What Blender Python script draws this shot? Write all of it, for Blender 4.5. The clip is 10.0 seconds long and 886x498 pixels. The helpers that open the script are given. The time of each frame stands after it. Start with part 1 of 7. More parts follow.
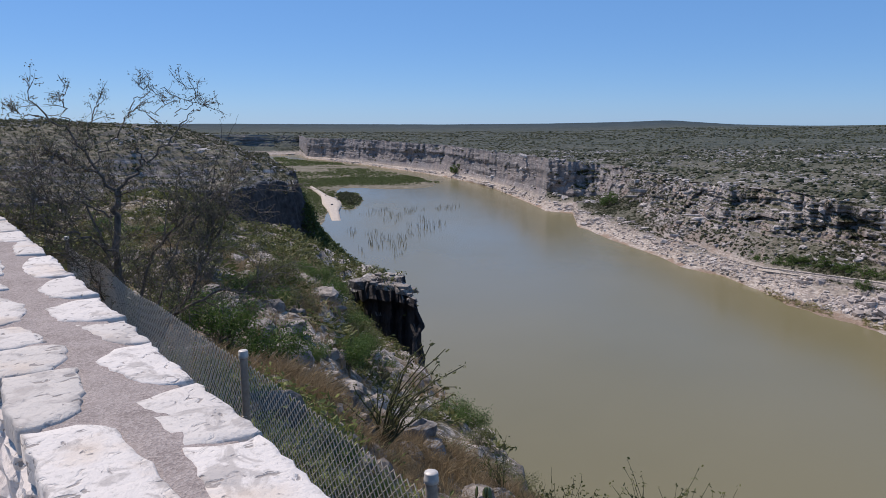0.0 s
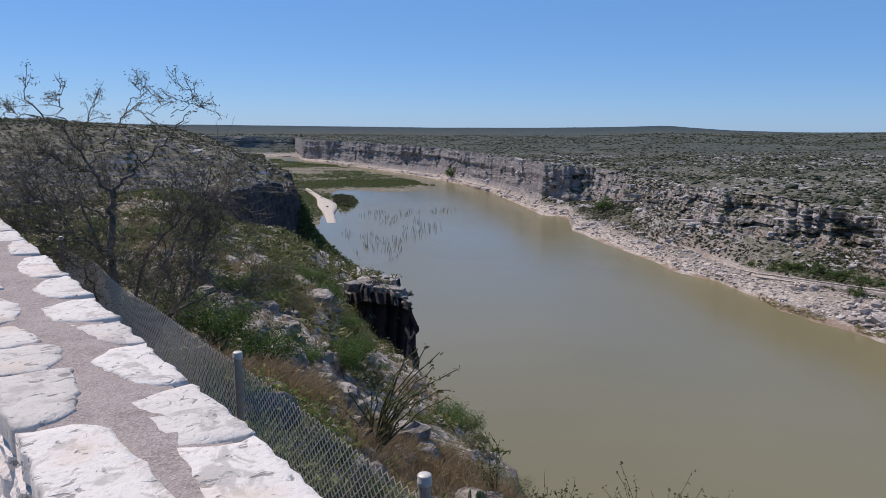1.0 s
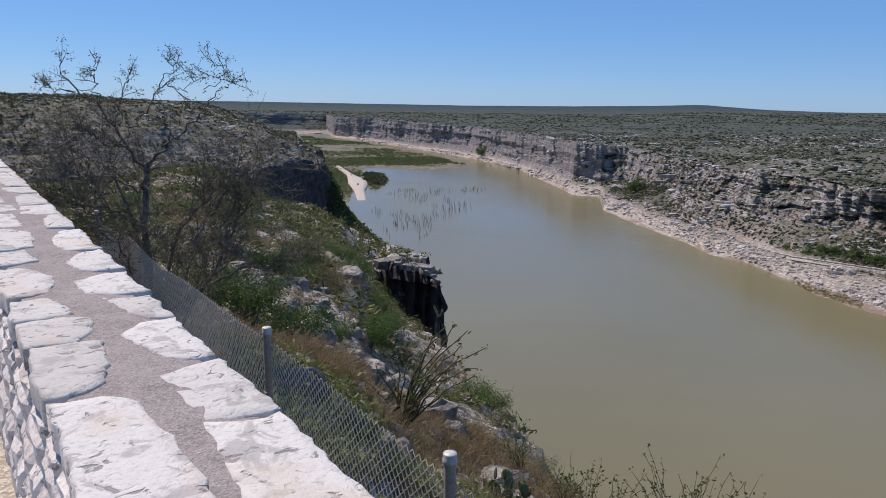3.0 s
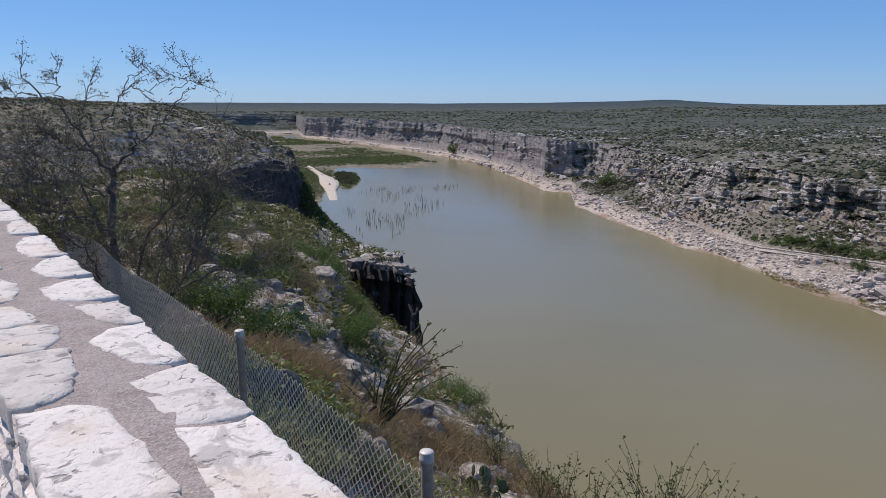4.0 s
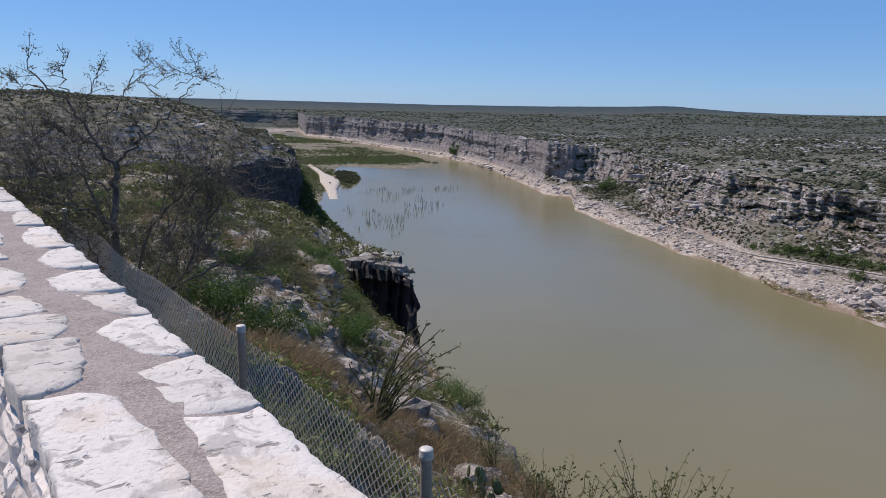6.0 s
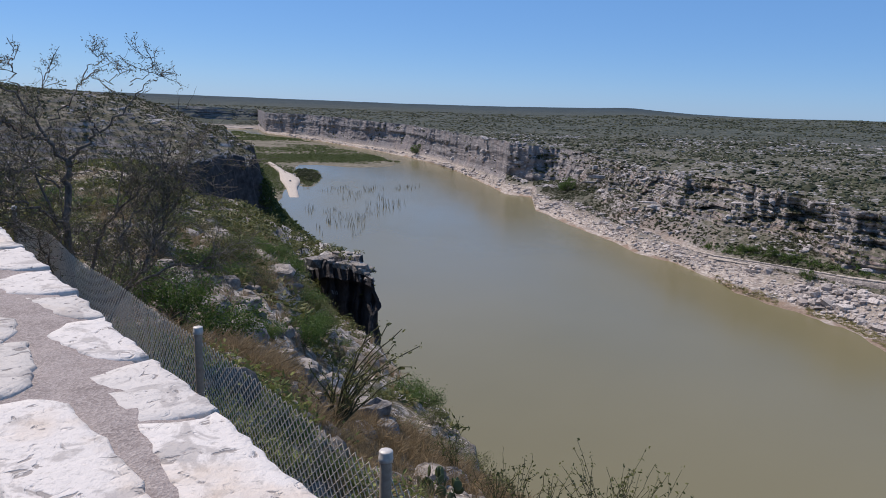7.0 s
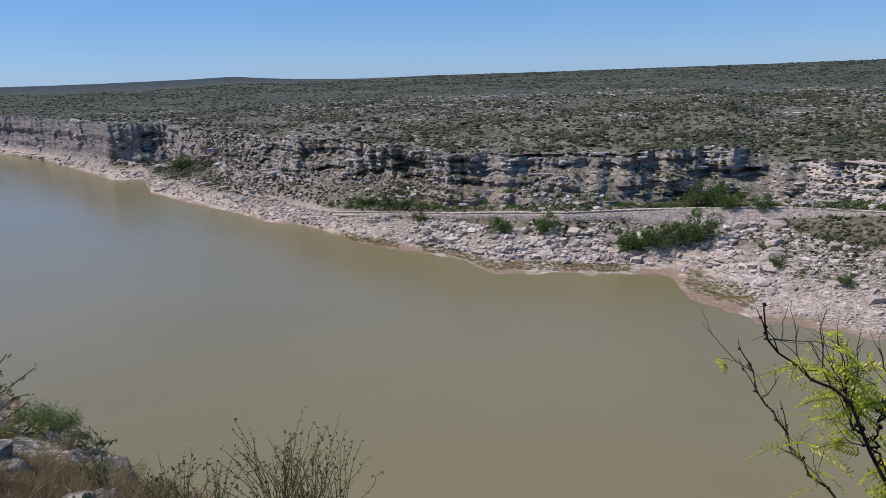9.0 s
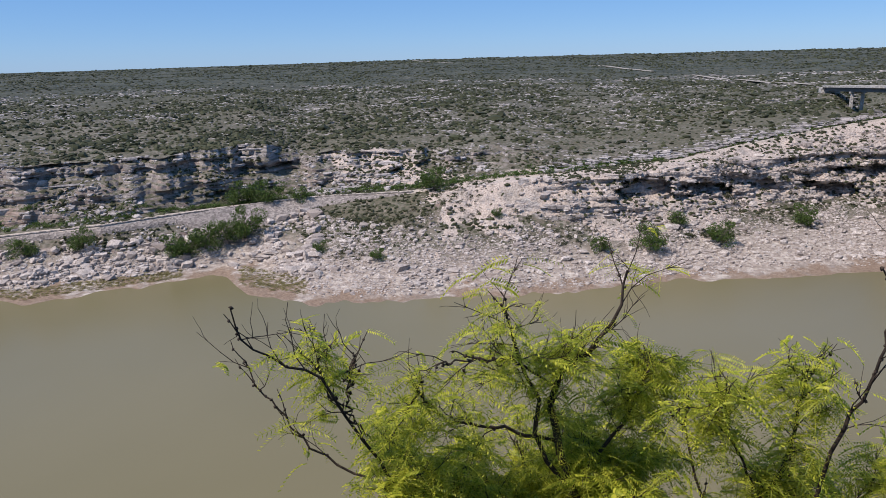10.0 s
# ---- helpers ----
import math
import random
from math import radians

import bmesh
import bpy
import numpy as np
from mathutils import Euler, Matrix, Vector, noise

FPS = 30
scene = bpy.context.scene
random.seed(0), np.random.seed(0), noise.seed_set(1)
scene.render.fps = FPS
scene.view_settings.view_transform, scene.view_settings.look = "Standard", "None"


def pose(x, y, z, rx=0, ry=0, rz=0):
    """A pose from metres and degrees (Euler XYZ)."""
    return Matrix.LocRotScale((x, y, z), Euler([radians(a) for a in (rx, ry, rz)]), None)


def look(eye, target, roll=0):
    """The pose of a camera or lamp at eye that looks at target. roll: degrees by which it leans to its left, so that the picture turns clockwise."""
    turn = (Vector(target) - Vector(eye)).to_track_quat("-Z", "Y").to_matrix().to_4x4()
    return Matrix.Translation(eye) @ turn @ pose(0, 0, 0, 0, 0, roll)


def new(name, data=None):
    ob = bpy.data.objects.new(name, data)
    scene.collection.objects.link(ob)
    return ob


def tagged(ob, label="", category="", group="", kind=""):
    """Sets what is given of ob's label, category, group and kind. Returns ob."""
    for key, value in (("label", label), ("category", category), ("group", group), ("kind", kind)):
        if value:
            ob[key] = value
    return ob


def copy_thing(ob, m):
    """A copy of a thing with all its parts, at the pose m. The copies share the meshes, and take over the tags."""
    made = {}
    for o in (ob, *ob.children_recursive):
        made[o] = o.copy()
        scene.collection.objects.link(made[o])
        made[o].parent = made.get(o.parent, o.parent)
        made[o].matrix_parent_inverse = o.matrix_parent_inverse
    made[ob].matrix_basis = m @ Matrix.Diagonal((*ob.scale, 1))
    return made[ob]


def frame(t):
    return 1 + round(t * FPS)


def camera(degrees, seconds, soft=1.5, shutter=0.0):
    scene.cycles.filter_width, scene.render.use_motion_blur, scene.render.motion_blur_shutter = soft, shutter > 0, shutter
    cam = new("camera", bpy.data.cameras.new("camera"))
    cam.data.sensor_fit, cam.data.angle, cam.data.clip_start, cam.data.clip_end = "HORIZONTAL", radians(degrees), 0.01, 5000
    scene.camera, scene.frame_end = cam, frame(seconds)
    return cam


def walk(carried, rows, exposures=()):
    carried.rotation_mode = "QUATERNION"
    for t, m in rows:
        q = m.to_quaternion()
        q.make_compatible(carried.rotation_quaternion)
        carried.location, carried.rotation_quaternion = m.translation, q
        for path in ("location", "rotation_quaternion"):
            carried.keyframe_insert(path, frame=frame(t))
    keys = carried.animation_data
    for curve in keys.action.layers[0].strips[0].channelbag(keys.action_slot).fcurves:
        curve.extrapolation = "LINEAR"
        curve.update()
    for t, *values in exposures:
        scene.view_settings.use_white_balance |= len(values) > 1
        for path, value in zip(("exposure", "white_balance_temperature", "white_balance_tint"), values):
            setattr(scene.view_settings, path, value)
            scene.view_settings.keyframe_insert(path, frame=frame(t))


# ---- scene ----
cam = camera(62.84, 10.0, soft=0.7)
PATH = [
    (0.0, pose(0, 0, 1.6, 80.09, 0.07, -0.01)),
    (0.5, pose(0, -0.011, 1.601, 80.34, -0.26, -0.46)),
    (1.0, pose(-0, -0.014, 1.603, 80.34, -0.48, -0.3)),
    (1.5, pose(0.006, 0, 1.608, 80.26, -0.34, 2.05)),
    (2.0, pose(-0.002, 0.005, 1.594, 79.25, -0.3, 1.63)),
    (2.5, pose(-0, 0.013, 1.596, 78.7, -1.11, 2.89)),
    (4.0, pose(0.01, 0.016, 1.597, 78.49, 0, -0.17)),
    (4.5, pose(0.005, 0.011, 1.595, 78.1, -0.73, 0.06)),
    (5.0, pose(-0.011, -0, 1.592, 78.56, -1.75, -0.56)),
    (6.5, pose(-0.012, -0.015, 1.599, 78.6, -1.1, 0.19)),
    (7.0, pose(-0.008, -0.016, 1.608, 78.61, -2.04, -2.96)),
    (7.5, pose(-0.024, -0.009, 1.603, 78.63, -2.53, -4.27)),
    (8.0, pose(-0.016, 0, 1.609, 79.75, -2.44, -6.91)),
    (8.5, pose(0.027, 0.003, 1.623, 78.35, -1.01, -18.82)),
    (9.0, pose(0.073, -0.027, 1.634, 76.33, 1.57, -32.92)),
    (9.5, pose(0.151, -0.128, 1.66, 74.1, -0.18, -52.02)),
    (10.0, pose(0.215, -0.233, 1.675, 75.4, 1.34, -68.32)),
]
EXPOSURE = [(0.0, -0.27, 6850, 17), (8.2, -0.27, 6850, 17), (9.2, -0.27, 6850, 17), (10.0, -0.19, 6850, 17)]
walk(cam, PATH, EXPOSURE)

# ---- world, sun, exposure ----
SUN_AZ, SUN_EL = -52.0, 55.0        # degrees, clockwise from +y, and above the horizon
WATER_Z = -84.0
EYE_Z = 1.6


def heading(az):
    """The level direction at az degrees clockwise from +y."""
    return Vector((math.sin(radians(az)), math.cos(radians(az)), 0.0))


world = bpy.data.worlds.new("world")
scene.world = world
world.use_nodes = True
wn, wl = world.node_tree.nodes, world.node_tree.links
sky = wn.new("ShaderNodeTexSky")
sky.sky_type = 'NISHITA'
sky.sun_disc = False
sky.sun_elevation = radians(SUN_EL)
sky.sun_rotation = radians(SUN_AZ)
sky.altitude = 500
sky.air_density, sky.dust_density, sky.ozone_density = 0.8, 0.15, 4.0
wn["Background"].inputs["Strength"].default_value = 0.108
clear = wn.new("ShaderNodeHueSaturation")
clear.inputs["Saturation"].default_value = 1.18
tint = wn.new("ShaderNodeMix")
tint.data_type, tint.blend_type = 'RGBA', 'MULTIPLY'
tint.inputs[0].default_value = 1.0
tint.inputs[7].default_value = (0.80, 0.97, 1.20, 1)
wl.new(sky.outputs[0], clear.inputs["Color"])
wl.new(clear.outputs[0], tint.inputs[6])
clear_blue = wn.new("ShaderNodeMix")
clear_blue.data_type = 'RGBA'
clear_blue.inputs[0].default_value = 0.5
clear_blue.inputs[7].default_value = (1.95, 4.75, 9.3, 1)
wl.new(tint.outputs[2], clear_blue.inputs[6])
wl.new(clear_blue.outputs[2], wn["Background"].inputs["Color"])

sun_data = bpy.data.lights.new("sun", 'SUN')
sun_data.energy, sun_data.angle, sun_data.color = 5.4, radians(0.5), (1.0, 0.94, 0.86)
sun = new("sun", sun_data)
sun_way = heading(SUN_AZ) * math.cos(radians(SUN_EL)) + Vector((0, 0, math.sin(radians(SUN_EL))))
sun.matrix_world = look(sun_way * 50, (0, 0, 0))


# ---- materials ----
class Mat:
    """A small builder for node materials."""

    def __init__(self, name, rough=0.85, spec=0.3):
        self.m = bpy.data.materials.new(name)
        self.m.use_nodes = True
        self.nt = self.m.node_tree
        self.n = self.nt.nodes
        self.b = self.n["Principled BSDF"]
        self.b.inputs["Roughness"].default_value = rough
        self.b.inputs["Specular IOR Level"].default_value = spec
        self.geo = self.n.new("ShaderNodeNewGeometry")

    def link(self, a, b):
        self.nt.links.new(a, b)

    def mapped(self, scale=(1, 1, 1)):
        mp = self.n.new("ShaderNodeMapping")
        mp.inputs["Scale"].default_value = scale
        self.link(self.geo.outputs["Position"], mp.inputs["Vector"])
        return mp.outputs[0]

    def noise(self, scale, detail=4, rough=0.55, squash=(1, 1, 1), distort=0.0):
        t = self.n.new("ShaderNodeTexNoise")
        t.inputs["Scale"].default_value = scale
        t.inputs["Detail"].default_value = detail
        t.inputs["Roughness"].default_value = rough
        t.inputs["Distortion"].default_value = distort
        self.link(self.mapped(squash), t.inputs["Vector"])
        return t.outputs["Fac"]

    def voronoi(self, scale, feature='F1', squash=(1, 1, 1), out="Distance"):
        t = self.n.new("ShaderNodeTexVoronoi")
        t.feature = feature
        t.inputs["Scale"].default_value = scale
        self.link(self.mapped(squash), t.inputs["Vector"])
        return t.outputs[out]

    def ramp(self, fac, *stops):
        r = self.n.new("ShaderNodeValToRGB")
        e = r.color_ramp.elements
        while len(e) < len(stops):
            e.new(0.5)
        for el, (p, c) in zip(e, stops):
            el.position = p
            el.color = (*c, 1) if isinstance(c, tuple) else (c, c, c, 1)
        self.link(fac, r.inputs["Fac"])
        return r.outputs["Color"]

    def mix(self, fac, a, b, kind='MIX'):
        x = self.n.new("ShaderNodeMix")
        x.data_type, x.blend_type = 'RGBA', kind
        for sock, v in ((x.inputs[0], fac), (x.inputs[6], a), (x.inputs[7], b)):
            if isinstance(v, tuple):
                sock.default_value = (*v, 1)
            elif isinstance(v, (int, float)):
                sock.default_value = v
            else:
                self.link(v, sock)
        return x.outputs[2]

    def math(self, op, a, b=0.0):
        x = self.n.new("ShaderNodeMath")
        x.operation = op
        for sock, v in zip(x.inputs, (a, b)):
            if isinstance(v, (int, float)):
                sock.default_value = v
            else:
                self.link(v, sock)
        return x.outputs[0]

    def axis(self, which, name="Position"):
        s = self.n.new("ShaderNodeSeparateXYZ")
        self.link(self.geo.outputs[name], s.inputs[0])
        return s.outputs[which]

    def span(self, v, lo, hi):
        x = self.n.new("ShaderNodeMapRange")
        x.inputs["From Min"].default_value, x.inputs["From Max"].default_value = lo, hi
        x.interpolation_type = 'SMOOTHSTEP'
        self.link(v, x.inputs["Value"])
        return x.outputs[0]

    def bump(self, height, dist, strength=0.6, after=None):
        b = self.n.new("ShaderNodeBump")
        b.inputs["Distance"].default_value, b.inputs["Strength"].default_value = dist, strength
        self.link(height, b.inputs["Height"])
        if after:
            self.link(after, b.inputs["Normal"])
        self.link(b.outputs[0], self.b.inputs["Normal"])
        return b.outputs[0]

    def color(self, c):
        if isinstance(c, tuple):
            self.b.inputs["Base Color"].default_value = (*c, 1)
        else:
            self.link(c, self.b.inputs["Base Color"])
        return self

    def random(self):
        return self.n.new("ShaderNodeObjectInfo").outputs["Random"]

    def island(self):
        return self.geo.outputs["Random Per Island"]


def ground_material():
    """Limestone cliffs, scree, thin soil and the pale band that high water left."""
    g = Mat("desert_ground", 0.95, 0.1)
    up = g.axis("Z", "Normal")
    z = g.axis("Z")
    steep = g.math('SUBTRACT', 1.0, g.span(up, 0.62, 0.86))
    fine = g.noise(0.9, 8, 0.65)
    broad = g.noise(0.012, 4, 0.6)
    mid = g.noise(0.09, 6, 0.6)
    strata = g.noise(0.5, 5, 0.6, (0.05, 0.05, 1.3), 0.6)
    streak = g.noise(0.14, 6, 0.62, (1, 1, 0.30), 0.5)
    rock = g.ramp(strata, (0.30, (0.175, 0.160, 0.156)), (0.47, (0.31, 0.286, 0.276)), (0.62, (0.52, 0.485, 0.465)), (0.8, (0.36, 0.33, 0.312)))
    rock = g.mix(g.ramp(streak, (0.44, 0.0), (0.60, 0.8)), rock, g.ramp(fine, (0.35, (0.105, 0.102, 0.106)), (0.65, (0.20, 0.192, 0.195))))
    rock = g.mix(g.ramp(mid, (0.5, 0.0), (0.70, 0.65)), rock, (0.42, 0.285, 0.22))
    rock = g.mix(g.ramp(fine, (0.3, 0.30), (0.55, 0.0)), rock, (0.13, 0.12, 0.11))
    rust = g.math('MULTIPLY', g.span(z, -48, -60), g.ramp(g.noise(0.02, 4, 0.6), (0.45, 0.0), (0.62, 0.6)))
    rock = g.mix(rust, rock, g.ramp(strata, (0.35, (0.24, 0.165, 0.13)), (0.65, (0.42, 0.31, 0.25))))
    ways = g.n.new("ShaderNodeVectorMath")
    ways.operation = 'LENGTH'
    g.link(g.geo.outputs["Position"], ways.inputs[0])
    # past 560 metres, at the walls of the bend, the rock turns greyer
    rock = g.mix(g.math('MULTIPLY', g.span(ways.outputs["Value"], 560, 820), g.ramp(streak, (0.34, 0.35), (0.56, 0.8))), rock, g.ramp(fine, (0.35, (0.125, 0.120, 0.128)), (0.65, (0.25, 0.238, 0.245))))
    soil = g.ramp(mid, (0.3, (0.135, 0.115, 0.090)), (0.5, (0.22, 0.195, 0.16)), (0.7, (0.36, 0.335, 0.295)))
    soil = g.mix(g.ramp(broad, (0.42, 0.0), (0.62, 0.55)), soil, (0.13, 0.12, 0.075))
    scrub = g.voronoi(0.45, 'F1')
    soil = g.mix(g.ramp(scrub, (0.32, 0.8), (0.55, 0.0)), soil, (0.070, 0.080, 0.045))
    soil = g.mix(g.ramp(fine, (0.35, 0.5), (0.58, 0.0)), soil, (0.10, 0.09, 0.07))
    # scrub thickens with distance, its green shifted towards the blue of haze
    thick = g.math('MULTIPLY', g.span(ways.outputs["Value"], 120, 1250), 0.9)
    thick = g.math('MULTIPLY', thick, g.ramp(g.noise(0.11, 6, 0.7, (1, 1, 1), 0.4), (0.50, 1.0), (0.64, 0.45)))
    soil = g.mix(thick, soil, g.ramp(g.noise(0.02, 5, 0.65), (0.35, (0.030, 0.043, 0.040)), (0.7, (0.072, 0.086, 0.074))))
    # blue haze of the far hills, mixed into the soil colour by distance
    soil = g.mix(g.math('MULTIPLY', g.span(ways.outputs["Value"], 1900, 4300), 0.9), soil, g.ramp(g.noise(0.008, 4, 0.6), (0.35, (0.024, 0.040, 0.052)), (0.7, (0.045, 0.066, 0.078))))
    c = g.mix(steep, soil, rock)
    wet = g.math('ADD', z, g.math('MULTIPLY', mid, 10.0))
    ring = g.math('SUBTRACT', 1.0, g.span(wet, WATER_Z + 8.5, WATER_Z + 16.5))
    pale = g.ramp(g.noise(0.35, 7, 0.65, (1, 1, 2.5)), (0.3, (0.22, 0.182, 0.156)), (0.5, (0.415, 0.357, 0.312)), (0.68, (0.61, 0.555, 0.495)))
    pale = g.mix(g.ramp(g.noise(0.8, 5, 0.65, (0.07, 0.07, 3.2), 0.5), (0.36, 0.75), (0.50, 0.0)), pale, (0.20, 0.165, 0.14))
    c = g.mix(ring, c, pale)
    mud = g.math('SUBTRACT', 1.0, g.span(wet, WATER_Z + 4.7, WATER_Z + 6.3))
    c = g.mix(mud, c, g.ramp(fine, (0.35, (0.21, 0.15, 0.11)), (0.7, (0.34, 0.26, 0.20))))
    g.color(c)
    first = g.bump(g.noise(0.5, 8, 0.7, (0.6, 0.6, 1.6)), 1.6, 0.8)
    g.bump(fine, 0.5, 0.7, first)
    return g.m


def water_material():
    w = Mat("silty_river", 0.12, 0.5)
    w.b.inputs["IOR"].default_value = 1.37
    w.color(w.ramp(w.noise(0.006, 4, 0.55, (1, 1, 1), 0.4), (0.3, (0.165, 0.145, 0.074)), (0.7, (0.193, 0.168, 0.090))))
    r = w.ramp(w.noise(0.012, 3, 0.5, (1, 0.4, 1)), (0.35, 0.17), (0.7, 0.28))
    w.link(r, w.b.inputs["Roughness"])
    w.bump(w.noise(1.1, 4, 0.6, (1, 0.6, 1)), 0.05, 0.35)
    return w.m


def leaf_material(name, dark, light, rough=0.6, spread=0.3):
    f = Mat(name, rough, 0.25)
    tone = f.mix(f.island(), dark, light)
    f.color(tone)
    through_light = f.n.new("ShaderNodeBsdfTranslucent")
    f.link(tone, through_light.inputs["Color"])
    both = f.n.new("ShaderNodeMixShader")
    both.inputs[0].default_value = spread
    f.link(f.b.outputs[0], both.inputs[1])
    f.link(through_light.outputs[0], both.inputs[2])
    f.link(both.outputs[0], f.n["Material Output"].inputs["Surface"])
    return f.m


MAT_GROUND = ground_material()
MAT_WATER = water_material()
MAT_SCRUB = leaf_material("scrub_foliage", (0.036, 0.042, 0.020), (0.088, 0.096, 0.048))
MAT_BUSH = leaf_material("green_bush_leaves", (0.040, 0.078, 0.016), (0.115, 0.180, 0.045))
MAT_WEED = leaf_material("fresh_weed_leaves", (0.105, 0.130, 0.040), (0.260, 0.285, 0.095))
MAT_THICKET = leaf_material("bank_thicket_leaves", (0.035, 0.058, 0.018), (0.095, 0.130, 0.042))
MAT_OLIVE = leaf_material("olive_shrub_leaves", (0.065, 0.078, 0.026), (0.170, 0.175, 0.065))
MAT_DRYLEAF = leaf_material("dry_acacia_leaves", (0.060, 0.060, 0.028), (0.150, 0.135, 0.065))
MAT_FROND = leaf_material("mesquite_fronds", (0.210, 0.285, 0.024), (0.680, 0.660, 0.085), 0.45, 0.5)
MAT_STRAW = leaf_material("dry_grass", (0.17, 0.120, 0.066), (0.40, 0.30, 0.175))
MAT_MARSH = leaf_material("marsh_grass", (0.045, 0.070, 0.018), (0.120, 0.150, 0.045))
MAT_MOSS = leaf_material("damp_shore_weed", (0.150, 0.135, 0.050), (0.270, 0.235, 0.100))
MAT_REED = leaf_material("drowned_stems", (0.050, 0.052, 0.030), (0.130, 0.125, 0.080))
MAT_CACTUS = leaf_material("cactus_pads", (0.090, 0.130, 0.060), (0.170, 0.200, 0.100))


def bark_material(name, dark, light, scale):
    b = Mat(name, 0.9, 0.2)
    grain = b.noise(scale, 6, 0.65, (1, 1, 0.3))
    b.color(b.ramp(grain, (0.35, dark), (0.68, light)))
    b.bump(grain, 0.01, 0.8)
    return b.m


MAT_BARK = bark_material("grey_bark", (0.070, 0.058, 0.050), (0.25, 0.215, 0.185), 30)
MAT_DARKBARK = bark_material("dark_mesquite_bark", (0.018, 0.013, 0.010), (0.075, 0.055, 0.042), 60)
MAT_STALK = bark_material("thorny_stalk_bark", (0.060, 0.058, 0.034), (0.170, 0.165, 0.095), 25)


def stone_material(name, base, pale, grey, tan, bump=0.012, by_island=False):
    s = Mat(name, 0.88, 0.25)
    big, small = s.noise(7, 5, 0.6, (1, 1, 1), 0.8), s.noise(55, 6, 0.65)
    c = s.ramp(s.island() if by_island else s.random(), (0.0, base), (1.0, pale))
    c = s.mix(s.ramp(big, (0.54, 0.0), (0.60, 0.7)), c, grey)
    c = s.mix(s.ramp(s.noise(2.6, 4, 0.6), (0.58, 0.0), (0.72, 0.6)), c, tan)
    c = s.mix(s.ramp(small, (0.30, 0.55), (0.44, 0.0)), c, (0.26, 0.24, 0.22))
    holes = s.noise(19, 3, 0.5, (1, 1, 1), 1.2)
    c = s.mix(s.ramp(holes, (0.335, 0.85), (0.375, 0.0)), c, (0.24, 0.215, 0.20))
    pits = s.ramp(holes, (0.31, 0.0), (0.42, 1.0))
    s.color(c)
    first = s.bump(s.noise(16, 7, 0.65), bump, 0.9)
    s.bump(s.mix(0.6, small, pits), bump * 0.6, 0.9, first)
    return s.m


MAT_CAP = stone_material("white_cap_limestone", (0.50, 0.465, 0.43), (0.63, 0.59, 0.555), (0.35, 0.32, 0.30), (0.55, 0.44, 0.34))
MAT_FACE = stone_material("rough_wall_limestone", (0.56, 0.50, 0.46), (0.74, 0.68, 0.64), (0.42, 0.37, 0.35), (0.62, 0.46, 0.37), 0.014)


def rubble_material(name, low, high, stain, scale=1.0):
    s = Mat(name, 0.92, 0.15)
    c = s.mix(s.island(), low, high)
    c = s.mix(s.ramp(s.noise(1.4 * scale, 6, 0.65), (0.42, 0.0), (0.62, 0.8)), c, stain)
    s.color(c)
    s.bump(s.noise(3.0 * scale, 7, 0.7), 0.25 / scale, 0.8)
    return s.m


MAT_RUBBLE = rubble_material("shore_boulders", (0.30, 0.26, 0.24), (0.64, 0.585, 0.545), (0.26, 0.225, 0.205))
MAT_LEDGE = rubble_material("cliff_ledges", (0.28, 0.258, 0.252), (0.57, 0.53, 0.51), (0.19, 0.176, 0.172), 0.4)
MAT_DARKROCK = rubble_material("dark_boulders", (0.10, 0.092, 0.09), (0.16, 0.15, 0.145), (0.34, 0.315, 0.29), 3.0)
MAT_HILLROCK = rubble_material("hillside_rocks", (0.17, 0.150, 0.132), (0.42, 0.375, 0.335), (0.085, 0.076, 0.070), 3.0)


def shaded_rock_material():
    """Limestone with shade painted into its steep faces, and paler broken ledges."""
    s = Mat("shade_dark_limestone", 0.9, 0.2)
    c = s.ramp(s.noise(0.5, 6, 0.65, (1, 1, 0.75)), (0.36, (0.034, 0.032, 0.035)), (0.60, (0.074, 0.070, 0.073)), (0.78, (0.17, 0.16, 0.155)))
    # rock that faces up is lightened, steep rock keeps the painted shade
    up_facing = s.span(s.axis("Z", "Normal"), 0.55, 0.8)
    c = s.mix(up_facing, c, s.ramp(s.noise(1.2, 6, 0.65), (0.35, (0.20, 0.185, 0.17)), (0.65, (0.52, 0.49, 0.46))))
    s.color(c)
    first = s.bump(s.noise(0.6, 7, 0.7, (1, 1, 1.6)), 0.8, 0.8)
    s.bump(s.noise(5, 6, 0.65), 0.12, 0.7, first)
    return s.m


MAT_SHADEROCK = shaded_rock_material()


def scree_material():
    """Pinkish limestone gravel that has slid from the bluff, and the bare rock it leaves."""
    s = Mat("pink_scree", 0.95, 0.1)
    fine, mid = s.noise(1.3, 8, 0.7), s.noise(0.11, 5, 0.6)
    loose = s.ramp(fine, (0.30, (0.24, 0.195, 0.17)), (0.47, (0.47, 0.395, 0.345)), (0.66, (0.68, 0.60, 0.535)))
    loose = s.mix(s.ramp(mid, (0.50, 0.0), (0.66, 0.75)), loose, s.ramp(fine, (0.35, (0.15, 0.135, 0.115)), (0.65, (0.38, 0.35, 0.32))))
    bare = s.ramp(s.noise(0.5, 6, 0.65, (0.25, 0.25, 1.1), 0.5), (0.32, (0.16, 0.145, 0.145)), (0.5, (0.40, 0.365, 0.35)), (0.68, (0.58, 0.545, 0.51)))
    s.color(s.mix(s.span(s.axis("Z", "Normal"), 0.40, 0.62), bare, loose))
    first = s.bump(s.noise(0.5, 8, 0.7, (0.8, 0.8, 1.4)), 1.3, 0.8)
    s.bump(s.voronoi(1.6), 0.35, 0.8, first)
    return s.m


MAT_SCREE = scree_material()


